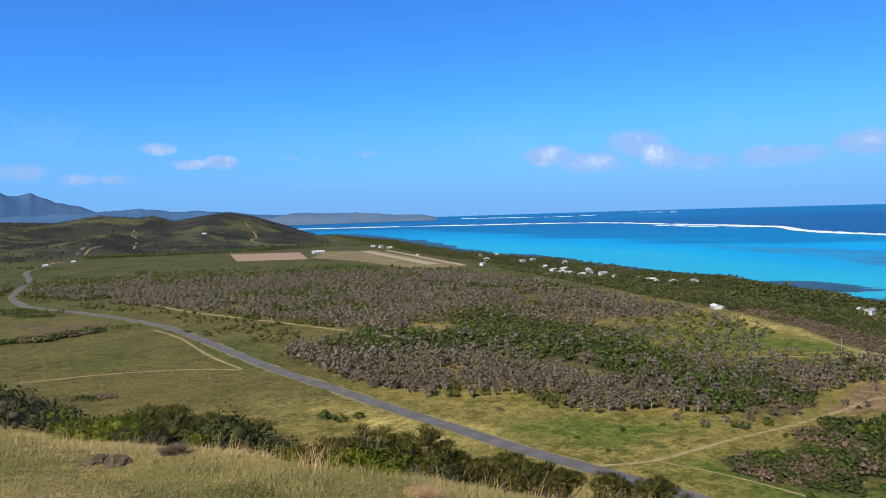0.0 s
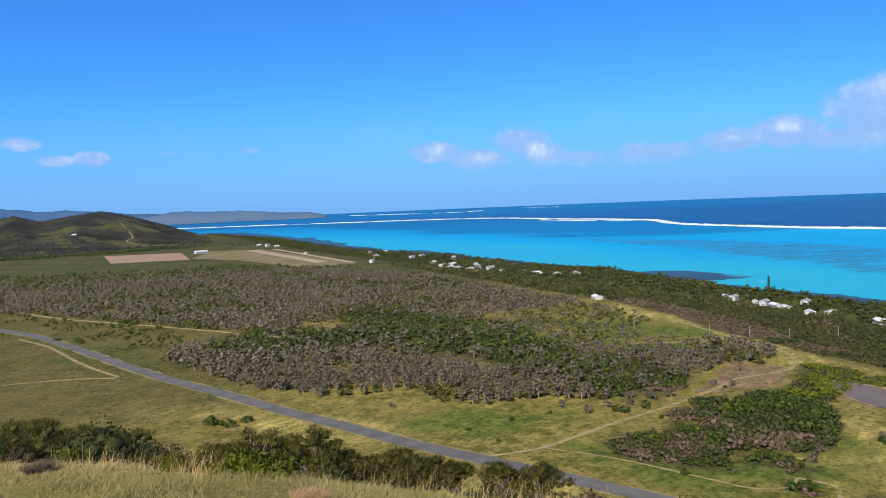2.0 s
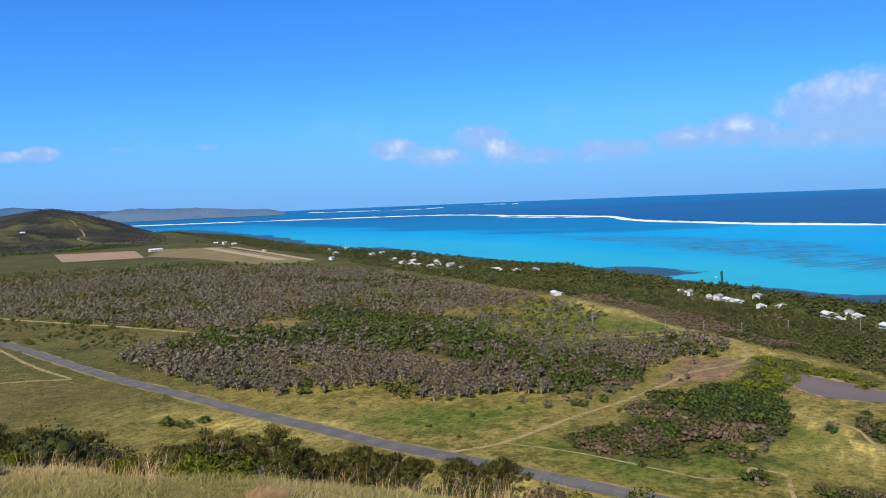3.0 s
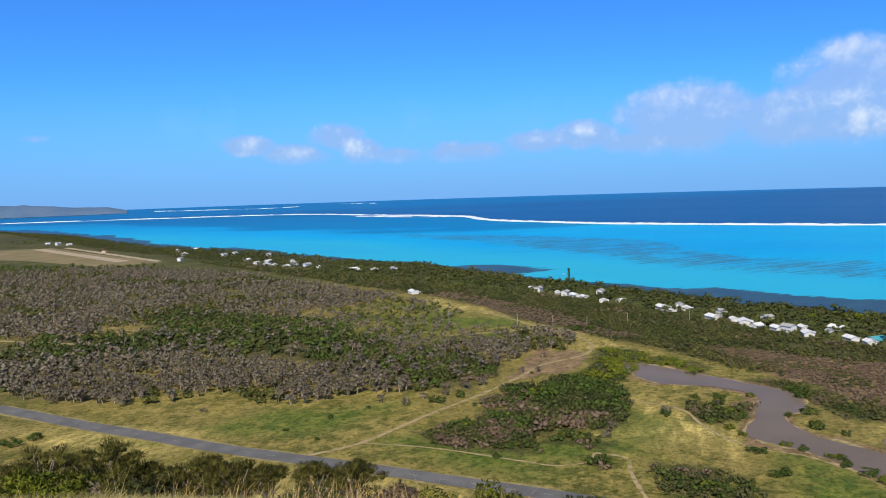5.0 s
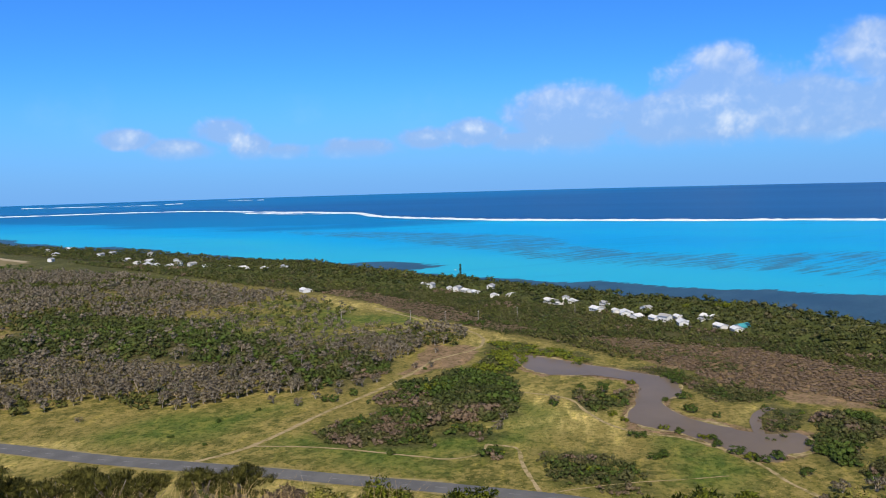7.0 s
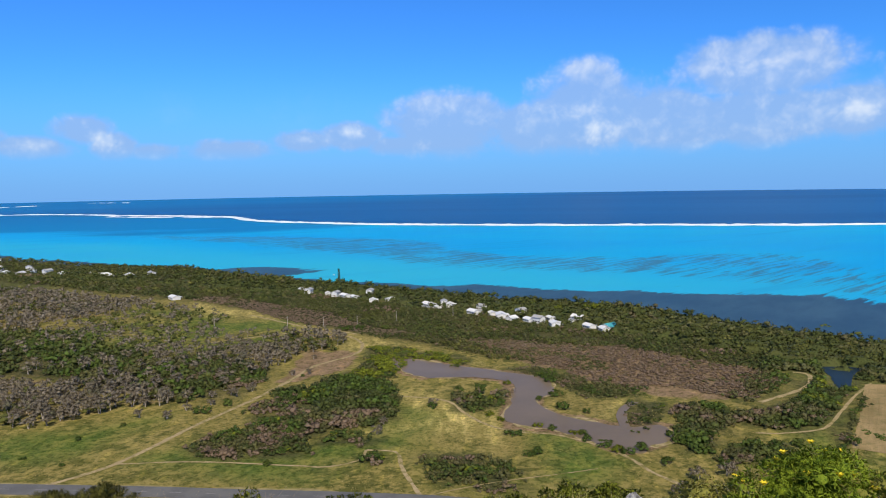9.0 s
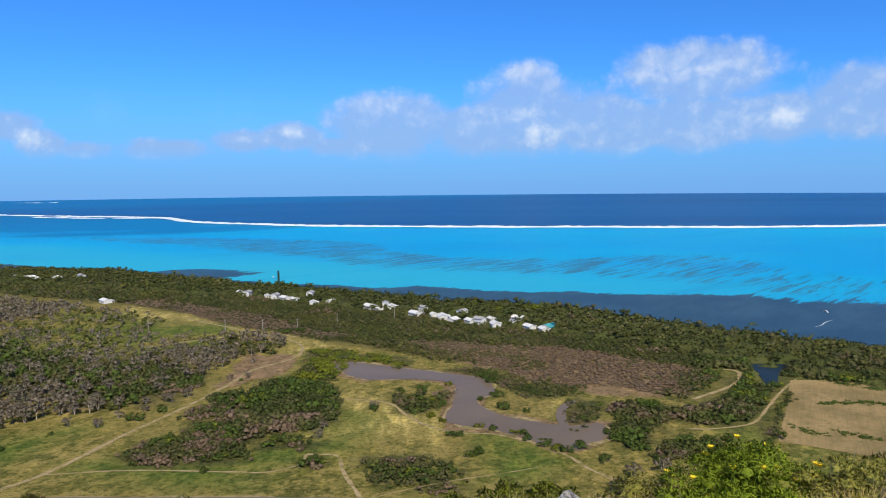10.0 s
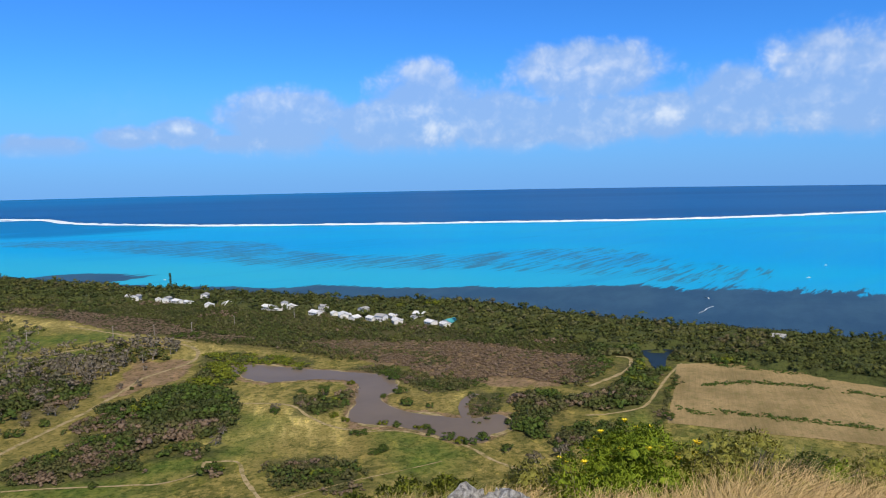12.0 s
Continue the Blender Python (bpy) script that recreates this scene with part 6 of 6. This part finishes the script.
hangar = thing("hangar", "long white metal hangar beside the airfield", "hangar", at=pose(-217, 1246, 0, 0, 0, 25))
part("wall", walls(20, 11, 3.6, 1.4), WALL_WHITE, hangar)
part("roof", gable(20, 11, 3.6, 1.4, 0.4, 0.2), ROOF_WHITE, hangar)
for k in range(3):
    part("door", boxed((-8.4 + k * 6, -5.62, 0), (-3.6 + k * 6, -5.48, 3.1), 0.02), ROOF_GREY, hangar)

# timber power poles
def power_pole(h):
    ob = thing("power_pole", "weathered timber power pole with a crossarm", "pole", "power poles on the plain")
    part("post", raw_mesh("post", *limb((0, 0, -0.5), (0, 0, h), 0.17, 0.12, 8)), WOOD_GREY, ob)
    arm = part("crossarm", boxed((-0.9, -0.06, h - 0.55), (0.9, 0.06, h - 0.43), 0.01), WOOD_GREY, ob)
    for k in (-0.8, 0.0, 0.8):
        part("insulator", boxed((k - 0.04, -0.04, h - 0.43), (k + 0.04, 0.04, h - 0.25), 0.01), WALL_WHITE, arm)
    return ob


pole = power_pole(5.6)
POLES = [(215, 317, 40), (201, 328, 40), (238, 313, 40), (-4, 394, 60), (188, 343, 40), (160, 372, 40), (268, 300, 40)]
for n, (px, py, turn) in enumerate(POLES):
    at = pose(px, py, 0, 0, 0, turn)
    if n:
        copy_thing(pole, at)
    else:
        pole.matrix_basis = at

# small craft on the lagoon
def boat(at):
    ob = thing("boat", "small white moored boat on the lagoon", "boat", "boats on the lagoon", at=at)
    bm = bmesh.new()
    rows = []
    for y, w in ((-2.6, 0.9), (-1.0, 1.1), (1.0, 1.0), (2.2, 0.55), (3.0, 0.05)):
        rows.append([bm.verts.new(p) for p in ((-w, y, 0.75), (-w * 0.6, y, -0.2), (w * 0.6, y, -0.2), (w, y, 0.75))])
    for a, b in zip(rows[:-1], rows[1:]):
        for i in range(4):
            bm.faces.new((a[i], a[(i + 1) % 4], b[(i + 1) % 4], b[i]))
    bm.faces.new(rows[0])
    bm.faces.new(rows[-1][::-1])
    bmesh.ops.recalc_face_normals(bm, faces=bm.faces[:])
    part("hull", bm, WALL_WHITE, ob)
    part("cabin", boxed((-0.7, -0.9, 0.75), (0.7, 0.9, 1.7), 0.12), WALL_WHITE, ob)
    return ob


dinghy = boat(pose(578, 97, -1.0, 0, 0, 30) @ Matrix.Diagonal((0.5, 0.5, 0.5, 1)))
copy_thing(dinghy, pose(663, 99, -1.0, 0, 0, 60))
copy_thing(dinghy, pose(330, 520, -1.0, 0, 0, 10))
kite = thing("kite", "white inflatable crescent kite above the lagoon", "kite", at=pose(424, 124, 3.0, 20, 0, 60) @ Matrix.Diagonal((0.6, 0.6, 0.6, 1)))
t = np.linspace(-1.2, 1.2, 15)
kx = np.stack([np.sin(t) * 3.2 * k for k in (1.0, 1.02, 0.98)])
ky = np.stack([np.cos(t) * 0.5 + o * np.cos(t) for o in (-0.9, 0.0, 0.9)])
kz = np.stack([np.cos(t) * 2.4 + o for o in (0.0, 0.25, 0.0)])
me = grid_mesh("canopy", kx, ky, kz)
me.materials.append(WALL_WHITE)
canopy = part("canopy", me, WALL_WHITE, kite)
edge = [limb((kx[0, i], ky[0, i], kz[0, i]), (kx[0, i + 1], ky[0, i + 1], kz[0, i + 1]), 0.12, 0.12, 6) for i in range(14)]
part("leading_edge", raw_mesh("leading_edge", *join(edge)), WALL_WHITE, kite)
laid("wake", ribbon("wake", [(402, 122), (409, 121), (418, 122), (428, 121)], 0.45, 0.0, 2.0, 0.6), FOAM, "thin white wake trailing over dark water", "wake")
for ob in bpy.data.objects:
    if ob.name.startswith("wake"):
        for v in ob.data.vertices:
            v.co.z = -0.96

# ---- the hilltop: rocks, shrubs and grass ----
def at_az(az, d):
    """A place at a bearing and distance from where the camera is held when it faces that way."""
    a = radians(min(53, max(0, az - 15)))
    return ARM * math.sin(a) + d * math.sin(radians(az)), ARM * (math.cos(a) - 1) + d * math.cos(radians(az))


def rock(name, az, d, size, material, label, seed, squash=0.6):
    bm = bmesh.new()
    bmesh.ops.create_icosphere(bm, subdivisions=4, radius=1.0)
    for v in bm.verts:
        p = v.co.copy()
        n = noise.fractal(p * 1.3 + Vector((seed, 0, 0)), 0.8, 2.1, 5)
        pit = noise.fractal(p * 6 + Vector((0, seed, 0)), 0.7, 2.2, 4)
        v.co = p * (1 + 0.26 * n + 0.12 * pit)
        v.co = Vector((v.co.x * size, v.co.y * size * 0.7, v.co.z * size * squash))
    me = bpy.data.meshes.new(name)
    bm.to_mesh(me)
    bm.free()
    me.materials.append(material)
    x, y = at_az(az, d)
    ob = tagged(new(name, me), label, "rock")
    ob.matrix_basis = pose(x, y, float(ground_z(x, y)) - size * squash * 0.1, 0, 0, -az + 10 * seed)
    return ob


rock("pale_rock", 56.0, 6.3, 0.36, ROCK, "pale pitted limestone rock in the grass", 1.0, 1.1)
rock("pale_rock", 58.9, 6.3, 0.38, ROCK, "pale pitted limestone rock in the grass", 6.0, 1.2)
rock("dark_rock", -26.6, 12.0, 0.27, ROCK_DARK, "low dark weathered rock in mown grass", 3.0, 0.5)
rock("dark_rock", -25.2, 11.6, 0.22, ROCK_DARK, "low dark weathered rock in mown grass", 4.0, 0.7)


def plant(name, label, category, az, d, stem, parts_, stem_mat=None, group="", sink=0.1):
    x, y = at_az(az, d)
    ob = thing(name, label, category, group, at=pose(x, y, float(ground_z(x, y)) - sink, 0, 0, az * 7 % 360))
    part("stem", raw_mesh("stem", *stem), stem_mat or BARK_DARK, ob)
    for pname, (v, f, nrm), m in parts_:
        me = raw_mesh(pname, v, f, nrm)
        floats(me, "tint", np.full(len(v), (az * 0.37) % 0.5))
        part(pname, me, m, ob)
    return ob


def height_for(az, d, el):
    x, y = at_az(az, d)
    return EYE + d * math.tan(radians(el)) - float(ground_z(x, y))


def feathery(seed, h, w, n=60):
    """Upright feathery bush: bare forked stems with sprays of fine strands."""
    r = np.random.default_rng(seed)
    st, sprays = [], []
    for k in range(9):
        a, q = r.uniform(0, 6.28), r.uniform(0.2, 0.9)
        knee = np.array([math.cos(a) * w * q * 0.35, math.sin(a) * w * q * 0.35, h * r.uniform(0.35, 0.5)])
        tip = np.array([math.cos(a) * w * q * 0.8, math.sin(a) * w * q * 0.8, h * r.uniform(0.68, 0.85)])
        st += [limb((math.cos(a) * 0.06, math.sin(a) * 0.06, -0.2), knee, 0.035, 0.025, 5), limb(knee, tip, 0.025, 0.008, 4)]
        for j in range(3):
            b = a + r.uniform(-1.5, 1.5)
            st.append(limb(knee * 0.7, knee * 0.7 + np.array([math.cos(b) * w * 0.45, math.sin(b) * w * 0.45, h * r.uniform(0.1, 0.35)]), 0.014, 0.005, 3))
    puffs = dome(r, n // 2, w * 0.85, h * 0.42, h * 0.92, w * 0.25)
    for c, rad in puffs:
        sprays.append(core(r, c, rad * 0.42))
        m = 270
        d = r.normal(size=(m, 3))
        d[:, 2] = np.abs(d[:, 2]) * 0.8 + 0.25
        d /= np.linalg.norm(d, axis=1)[:, None]
        p = c + d * rad * r.uniform(0.25, 0.9, (m, 1))
        grow = d + r.normal(size=(m, 3)) * 0.3 + (0, 0, 0.45)
        grow /= np.linalg.norm(grow, axis=1)[:, None]
        side = np.cross(grow, r.normal(size=(m, 3)))
        side /= np.linalg.norm(side, axis=1)[:, None]
        ln = rad.mean() * r.uniform(0.2, 0.42, (m, 1))
        v = np.stack([p - side * 0.006, p + side * 0.006, p + grow * ln], 1).reshape(-1, 3)
        nn = d + r.normal(size=(m, 3)) * 0.3
        sprays.append((v, facing(v, np.arange(3 * m).reshape(m, 3), d), np.repeat(nn / np.linalg.norm(nn, axis=1)[:, None], 3, 0)))
    v, f = join([q[:2] for q in sprays])
    return join(st), (v, f, np.vstack([q[2] for q in sprays]))


FEATHER = [
    (-22.6, 20, -13.75, 1.3), (-19.9, 21, -14.45, 1.2), (-17.6, 23, -14.9, 1.2), (-16.1, 20, -15.2, 1.2), (-6.7, 17, -16.45, 1.0), (-4.3, 18, -16.8, 0.8), (-2.3, 15, -16.95, 0.95),
    (3.0, 16, -19.3, 0.8), (4.8, 17, -19.1, 0.9), (12.7, 19, -20.15, 0.85), (9.2, 17, -22.3, 0.7), (7.0, 15, -20.9, 0.7), (16.0, 15, -22.2, 0.7), (-9.6, 18, -17.2, 1.0), (0.4, 17, -18.6, 0.8),
]
for n, (az, d, el, w) in enumerate(FEATHER):
    stem, spray = feathery(900 + n, max(1.0, height_for(az, d, el)), w, 70)
    plant("feathery_shrub", "feathery olive-green shrub with bare pale stems" if n % 2 == 0 else "dense olive feathery shrub on the slope", "shrub", az, d, stem, [("foliage", spray, LEAF_FEATHER)], DEAD_WOOD, "feathery shrubs below the hilltop")

# shrubs that cover the slope below the rim
SKYLINE_AZ = [-40, -32, -30, -28.5, -26.5, -25, -22.5, -19.8, -17, -16, -13, -10, -6.6, -2.3, 1, 4.5, 7, 10, 13, 16, 20, 26, 34, 45, 60, 74, 80, 90]
SKYLINE_EL = [-8.5, -10.6, -11.4, -12.4, -13.2, -13.5, -13.6, -13.5, -14.2, -15, -16.0, -16.2, -17, -17.6, -18.4, -19.3, -20.6, -21.5, -21.6, -22.6, -23.0, -23.6, -25, -25.5, -25, -21.5, -20.4, -19.5]

def fine_shrub(rng, level):
    """Shrub with small leaves, for the slope close by."""
    h, w = rng.uniform(1.9, 2.6), rng.uniform(1.2, 1.8)
    return stems(rng, 3, h * 0.6, w * 0.5, 0.05, 4), crown(rng, dome(rng, 12, w, 0.3, h * 0.85, 0.66), [62, 26][level], [0.11, 0.17][level], False, 0.0, 0.65, 0.5)


slope = {"dark": [], "grey": [], "lime": []}
r = np.random.default_rng(77)
for k in range(460):
    az = r.uniform(-42, 18)
    d = r.uniform(5, 60) + float(np.interp(az, LIP_AZ, LIP_D))
    room = height_for(az, d, float(np.interp(az, SKYLINE_AZ, SKYLINE_EL)) - r.uniform(0.0, 1.2) - 1.3 * float(np.interp(az, [-16, -11, 8, 12], [0, 1, 1, 0])))
    if room < 0.5:
        continue
    h = min(room, r.uniform(2.0, 3.4) if az < -25 else r.uniform(1.2, 2.8))
    far_off = d > 30
    key = "lime" if -29.5 < az < -23 and d < 40 and r.uniform() < 0.5 else ("grey" if r.uniform() < (0.65 if az < -25 else 0.3) else "dark")
    slope[key].append((*at_az(az, d), h / 2.4, far_off))
for key, leaf, label in (("dark", LEAF_SLOPE, "dark green shrubs covering the slope below the hilltop"), ("grey", LEAF_DUSK, "grey-olive shrubs covering the hillside"), ("lime", LEAF_LIME, "bright yellow-green shrubs on the hillside")):
    for level in (0, 1):
        p = np.array([q for q in slope[key] if q[3] == bool(level)])
        if len(p):
            scattered("slope_shrubs", templates(fine_shrub, level, 5, 950), p[:, 0], p[:, 1], p[:, 2], r, leaf, BARK_DARK, label, "shrubs")


def leafy(seed, h, w, clumps, n, size, narrow, low=0.2, puff=0.3):
    r = np.random.default_rng(seed)
    return stems(r, 6, h * 0.7, w * 0.6, 0.03, 5, 0.1), crown(r, dome(r, clumps, w, h * low, h * 0.95, puff), n, size, True, 0.2, narrow, 0.36)


# flowering shrub with its yellow blooms
FLOWER_AZ, FLOWER_D = 68.8, 8.8
fh = height_for(FLOWER_AZ, FLOWER_D, -18.9)
stem, top = leafy(41, fh, 0.78, 70, 380, 0.052, 0.3, 0.25, 0.22)
bush = plant("flowering_shrub", "bright green shrub with yellow trumpet flowers", "shrub", FLOWER_AZ, FLOWER_D, stem, [("foliage", top, LEAF_BRIGHT)], BARK_DARK)
r = np.random.default_rng(6)
for k in range(26):
    c = dome(r, 1, 0.85, fh * 0.35, fh * 0.98, 0.1)[0][0]
    c = c * (1.12, 1.12, 1.05) + (0, 0, 0.12)
    petals = []
    for j in range(6):
        a = j * 1.047
        tip = np.array([math.cos(a) * 0.05, math.sin(a) * 0.05, 0.02 + r.uniform(-0.006, 0.006)])
        lft = np.array([math.cos(a - 0.5) * 0.028, math.sin(a - 0.5) * 0.028, 0.012])
        rgt = np.array([math.cos(a + 0.5) * 0.028, math.sin(a + 0.5) * 0.028, 0.012])
        petals.append((np.array([(0, 0, -0.03), lft, tip, rgt]) + c, np.array([(0, 1, 2), (0, 2, 3)])))
    v, f = join(petals)
    me = raw_mesh("flower", v, f)
    floats(me, "tint", np.full(len(v), 0.2))
    part("flower", me, PETAL, bush, "yellow flower" if k == 0 else "")

# other shrubs at the rim: azimuth, distance, top, half width, leaf, name
RIM = [
    (75.0, 8.8, -17.7, 0.4, "vine", 51), (77.0, 8.9, -17.4, 0.38, "vine", 49), (72.6, 8.6, -19.4, 0.45, "vine", 52), (78.6, 9.4, -18.6, 0.4, "vine", 53), (80.0, 10.4, -18.5, 0.42, "dark", 54), (82.0, 10.6, -19.1, 0.5, "bright", 55), (84.9, 11.0, -18.7, 0.5, "vine", 56), (87.0, 11.2, -18.8, 0.5, "bright", 47),
    (62.6, 8.2, -21.2, 0.45, "vine", 57), (60.4, 8.4, -22.6, 0.4, "vine", 58), (64.8, 8.0, -21.0, 0.4, "bright", 59), (70.0, 8.2, -21.0, 0.45, "bright", 60), (88.5, 12, -19.2, 0.5, "vine", 50),
    (27.0, 8.6, -22.4, 0.3, "lime", 61), (34.4, 8.6, -23.2, 0.35, "lime", 62), (54.4, 8.3, -22.9, 0.28, "lime", 63), (19.4, 9.2, -22.9, 0.3, "straw", 64), (22.2, 9.2, -23.0, 0.28, "vine", 65), (5.9, 17, -20.8, 0.7, "dark", 48),
    (-25.6, 17, -14.0, 0.7, "lime", 66), (-12.4, 11.8, -17.4, 0.22, "lime", 67), (-7.2, 10.6, -18.3, 0.42, "cream", 68), (-5.0, 10.2, -18.8, 0.36, "cream", 69), (-19.6, 13.8, -15.8, 0.2, "lime", 70),
    (51.0, 8.2, -23.4, 0.3, "lime", 71), (47.0, 8.0, -24.0, 0.3, "lime", 72), (-27.6, 18, -13.9, 0.6, "lime", 73),
]
LOOKS = {"vine": (LEAF_VINE, "tangled olive shrub with thin twigs"), "dark": (LEAF_GREEN, "small dark green shrub at the rim"), "bright": (LEAF_BRIGHT, "bright green shrub at the rim"),
         "lime": (LEAF_LIME, "small yellow-green shrub in the dry grass"), "straw": (LEAF_BROWN, "low russet shrub in the dry grass"), "cream": (LEAF_LIME, "shrub with pale yellowish leaf edges")}
for az, d, el, w, key, seed in RIM:
    h = max(0.35, height_for(az, d, el))
    leaf, label = LOOKS[key]
    stem, top = leafy(seed, h, w, 22, 130 if key == "vine" else 110, 0.04 if key == "vine" else (0.05 if key != "cream" else 0.07), 0.45, 0.2, 0.42 * w)
    r = np.random.default_rng(seed)
    twigs = [stem] + [limb((0, 0, h * 0.2), (r.normal(0, w * 0.6), r.normal(0, w * 0.6), h * r.uniform(0.6, 0.98)), 0.005, 0.002, 3) for _ in range(10)]
    plant("rim_shrub", label, "shrub", az, d, join(twigs), [("foliage", top, leaf)], DEAD_WOOD, "shrubs at the rim of the hilltop")


# ---- grass ----
def blades(name, x, y, length, lean, width, rng, material, label, wind=(0.5, 0.2), bend=3):
    """Curved grass blades standing on the ground, all as one object."""
    n = len(x)
    z = ground_z(x, y) - 0.01
    a = rng.uniform(0, 6.28, n)
    out_ = np.stack([np.cos(a) * lean + wind[0] * lean, np.sin(a) * lean + wind[1] * lean], 1)
    face = rng.uniform(0, 6.28, n)
    sx, sy = np.cos(face) * width, np.sin(face) * width
    flip = (np.sin(face) * sun_way[0] - np.cos(face) * sun_way[1]) < 0
    sx, sy = np.where(flip, -sx, sx), np.where(flip, -sy, sy)
    levels = np.linspace(0, 1, bend + 1)
    rows = []
    for t in levels[:-1]:
        cx, cy, cz = x + out_[:, 0] * length * t * t, y + out_[:, 1] * length * t * t, z + length * (t - 0.35 * lean * t * t)
        w = 1 - 0.75 * t
        rows += [np.stack([cx - sx * w, cy - sy * w, cz], 1), np.stack([cx + sx * w, cy + sy * w, cz], 1)]
    rows.append(np.stack([x + out_[:, 0] * length, y + out_[:, 1] * length, z + length * (1 - 0.35 * lean)], 1))
    v = np.stack(rows, 1)
    k = v.shape[1]
    f = []
    for s in range(bend - 1):
        b = s * 2
        f += [(b, b + 1, b + 3), (b, b + 3, b + 2)]
    f.append((k - 3, k - 2, k - 1))
    faces = (np.array(f)[None] + (np.arange(n) * k)[:, None, None]).reshape(-1, 3)
    nrm = np.stack([rng.normal(0, 0.35, n), rng.normal(0, 0.35, n), np.full(n, 0.9)], 1)
    me = raw_mesh(name, v.reshape(-1, 3), faces, np.repeat(nrm / np.linalg.norm(nrm, axis=1)[:, None], k, 0))
    me.materials.append(material)
    tint = np.clip(layered(x, y, 1.6, 15, 3) * 1.5 - 0.4 + rng.normal(0, 0.15, n), 0, 1)
    floats(me, "tint", np.repeat(tint, k))
    return tagged(new(name, me), label, "grass", kind="stuff")


rng = np.random.default_rng(99)


def ring(n, a0, a1, d0, d1, past=None):
    """Places between two azimuths; distances from the lookout, or from the rim where past is set."""
    az = rng.uniform(a0, a1, n)
    d = np.sqrt(rng.uniform(d0 ** 2, d1 ** 2, n)) if past is None else np.interp(az, LIP_AZ, LIP_D) + rng.uniform(past[0], past[1], n)
    return d * np.sin(np.radians(az)), d * np.cos(np.radians(az)), az, d


x, y, az, d = ring(140000, -38, 8, 5.0, 17.0)
ok = d < np.interp(az, LIP_AZ, LIP_D) + 0.5
x, y = x[ok], y[ok]
blades("lawn", x, y, rng.uniform(0.02, 0.055, len(x)), rng.uniform(0.3, 1.0, len(x)), np.full(len(x), 0.006), rng, BLADE_LAWN, "short mown grass, half green and half dry", bend=1)
x, y, az, d = ring(26000, -38, 12, 0, 0, (-2.4, 3.0))
ok = layered(x, y, 1.1, 33) > 0.45
x, y, az = x[ok], y[ok], az[ok]
blades("rough_grass", x, y, rng.uniform(0.04, 0.15, len(x)), rng.uniform(0.3, 1.1, len(x)), np.full(len(x), 0.005), rng, BLADE_LAWN, "rough green and straw coloured grass along the rim")
x, y, az, d = ring(3600, -38, 30, 0, 0, (-0.6, 3.0))
ok = layered(x, y, 0.9, 35) > 0.5
x, y = x[ok], y[ok]
blades("dry_stalks", x, y, rng.uniform(0.15, 0.55, len(x)), rng.uniform(0.1, 0.8, len(x)), np.full(len(x), 0.0026), rng, BLADE_DRY, "tall dry straw stalks along the rim")
x, y, az, d = ring(27000, 50, 100, 0, 0, (-2.6, 1.4))
ok = (layered(x, y, 0.8, 37) > 0.38) & ((az > 62.5) | (d > 7.2))
x, y, az = x[ok], y[ok], az[ok]
tall = np.interp(az, [50, 58, 66, 74, 78, 82, 92], [0.2, 0.18, 0.32, 0.5, 0.75, 0.65, 0.5])
blades("straw_grass", x, y, tall * rng.uniform(0.5, 1.1, len(x)), rng.uniform(0.5, 1.15, len(x)), np.full(len(x), 0.005), rng, BLADE_DRY, "tall wind-bent dry straw grass on the rim", (0.75, -0.35), 4)
x, y, az, d = ring(9000, 30, 100, 0, 0, (-2.4, 1.4))
ok = (az < 50) | (az > 62.5) | (d > 7.2)
x, y = x[ok], y[ok]
blades("green_grass", x, y, rng.uniform(0.1, 0.32, len(x)), rng.uniform(0.3, 0.8, len(x)), np.full(len(x), 0.004), rng, BLADE_GREEN, "green grass between the straw on the rim", (0.6, -0.3))
x, y = at_az(-2.4, 8.2)
n = 1100
q, a = rng.uniform(0, 1, n) ** 0.5 * 0.22, rng.uniform(0, 6.28, n)
blades("dry_tussock", x + np.cos(a) * q, y + np.sin(a) * q, rng.uniform(0.06, 0.15, n), rng.uniform(0.5, 1.2, n), np.full(n, 0.005), rng, CUT_GRASS, "pale orange-tan heap of dry cut grass", bend=3)
x, y = at_az(-21.4, 11.9)
q = q * 0.8
blades("dead_tussock", x + np.cos(a) * q, y + np.sin(a) * q, rng.uniform(0.1, 0.24, n), rng.uniform(0.5, 1.2, n), np.full(n, 0.005), rng, BARK_DARK, "grey-brown tussock of dead grass", bend=3)

# tufts over the meadows of the plain
n = 150000
az, d = rng.uniform(-36, 92, n), np.sqrt(rng.uniform(120 ** 2, 420 ** 2, n))
x, y = d * np.sin(np.radians(az)), d * np.cos(np.radians(az))
ok = (ground_z(x, y) < 12) & ~inside(FOREST, x, y) & ~inside(POND, x, y) & ~inside(COAST_WOOD, x, y) & ~inside(SCRUB, x, y) & ~inside([(283, 94), (298, 77), (285, -60), (205, -60), (213, 73)], x, y)
ok &= clear_of(x, y, [(smooth_line(ROAD, 12), 4.2)]) & (layered(x, y, 5, 61, 4) > 0.42)
x, y = x[ok], y[ok]
lush = np.zeros(len(x))
for p in GREEN_PATCHES:
    lush = np.maximum(lush, patch(p, x, y, 9))
lush = lush + 0.6 * step(0.5, 0.68, layered(x, y, 60, 3)) + rng.uniform(0, 0.35, len(x)) > 0.55
for m, mat, label in ((lush, TUFT_GREEN, "green grass tufts on the plain"), (~lush, TUFT_DRY, "dry straw coloured grass tufts on the plain")):
    blades("meadow_tufts", x[m], y[m], rng.uniform(0.12, 0.42, m.sum()), rng.uniform(0.2, 1.0, m.sum()), np.full(m.sum(), 0.13), rng, mat, label, bend=1)
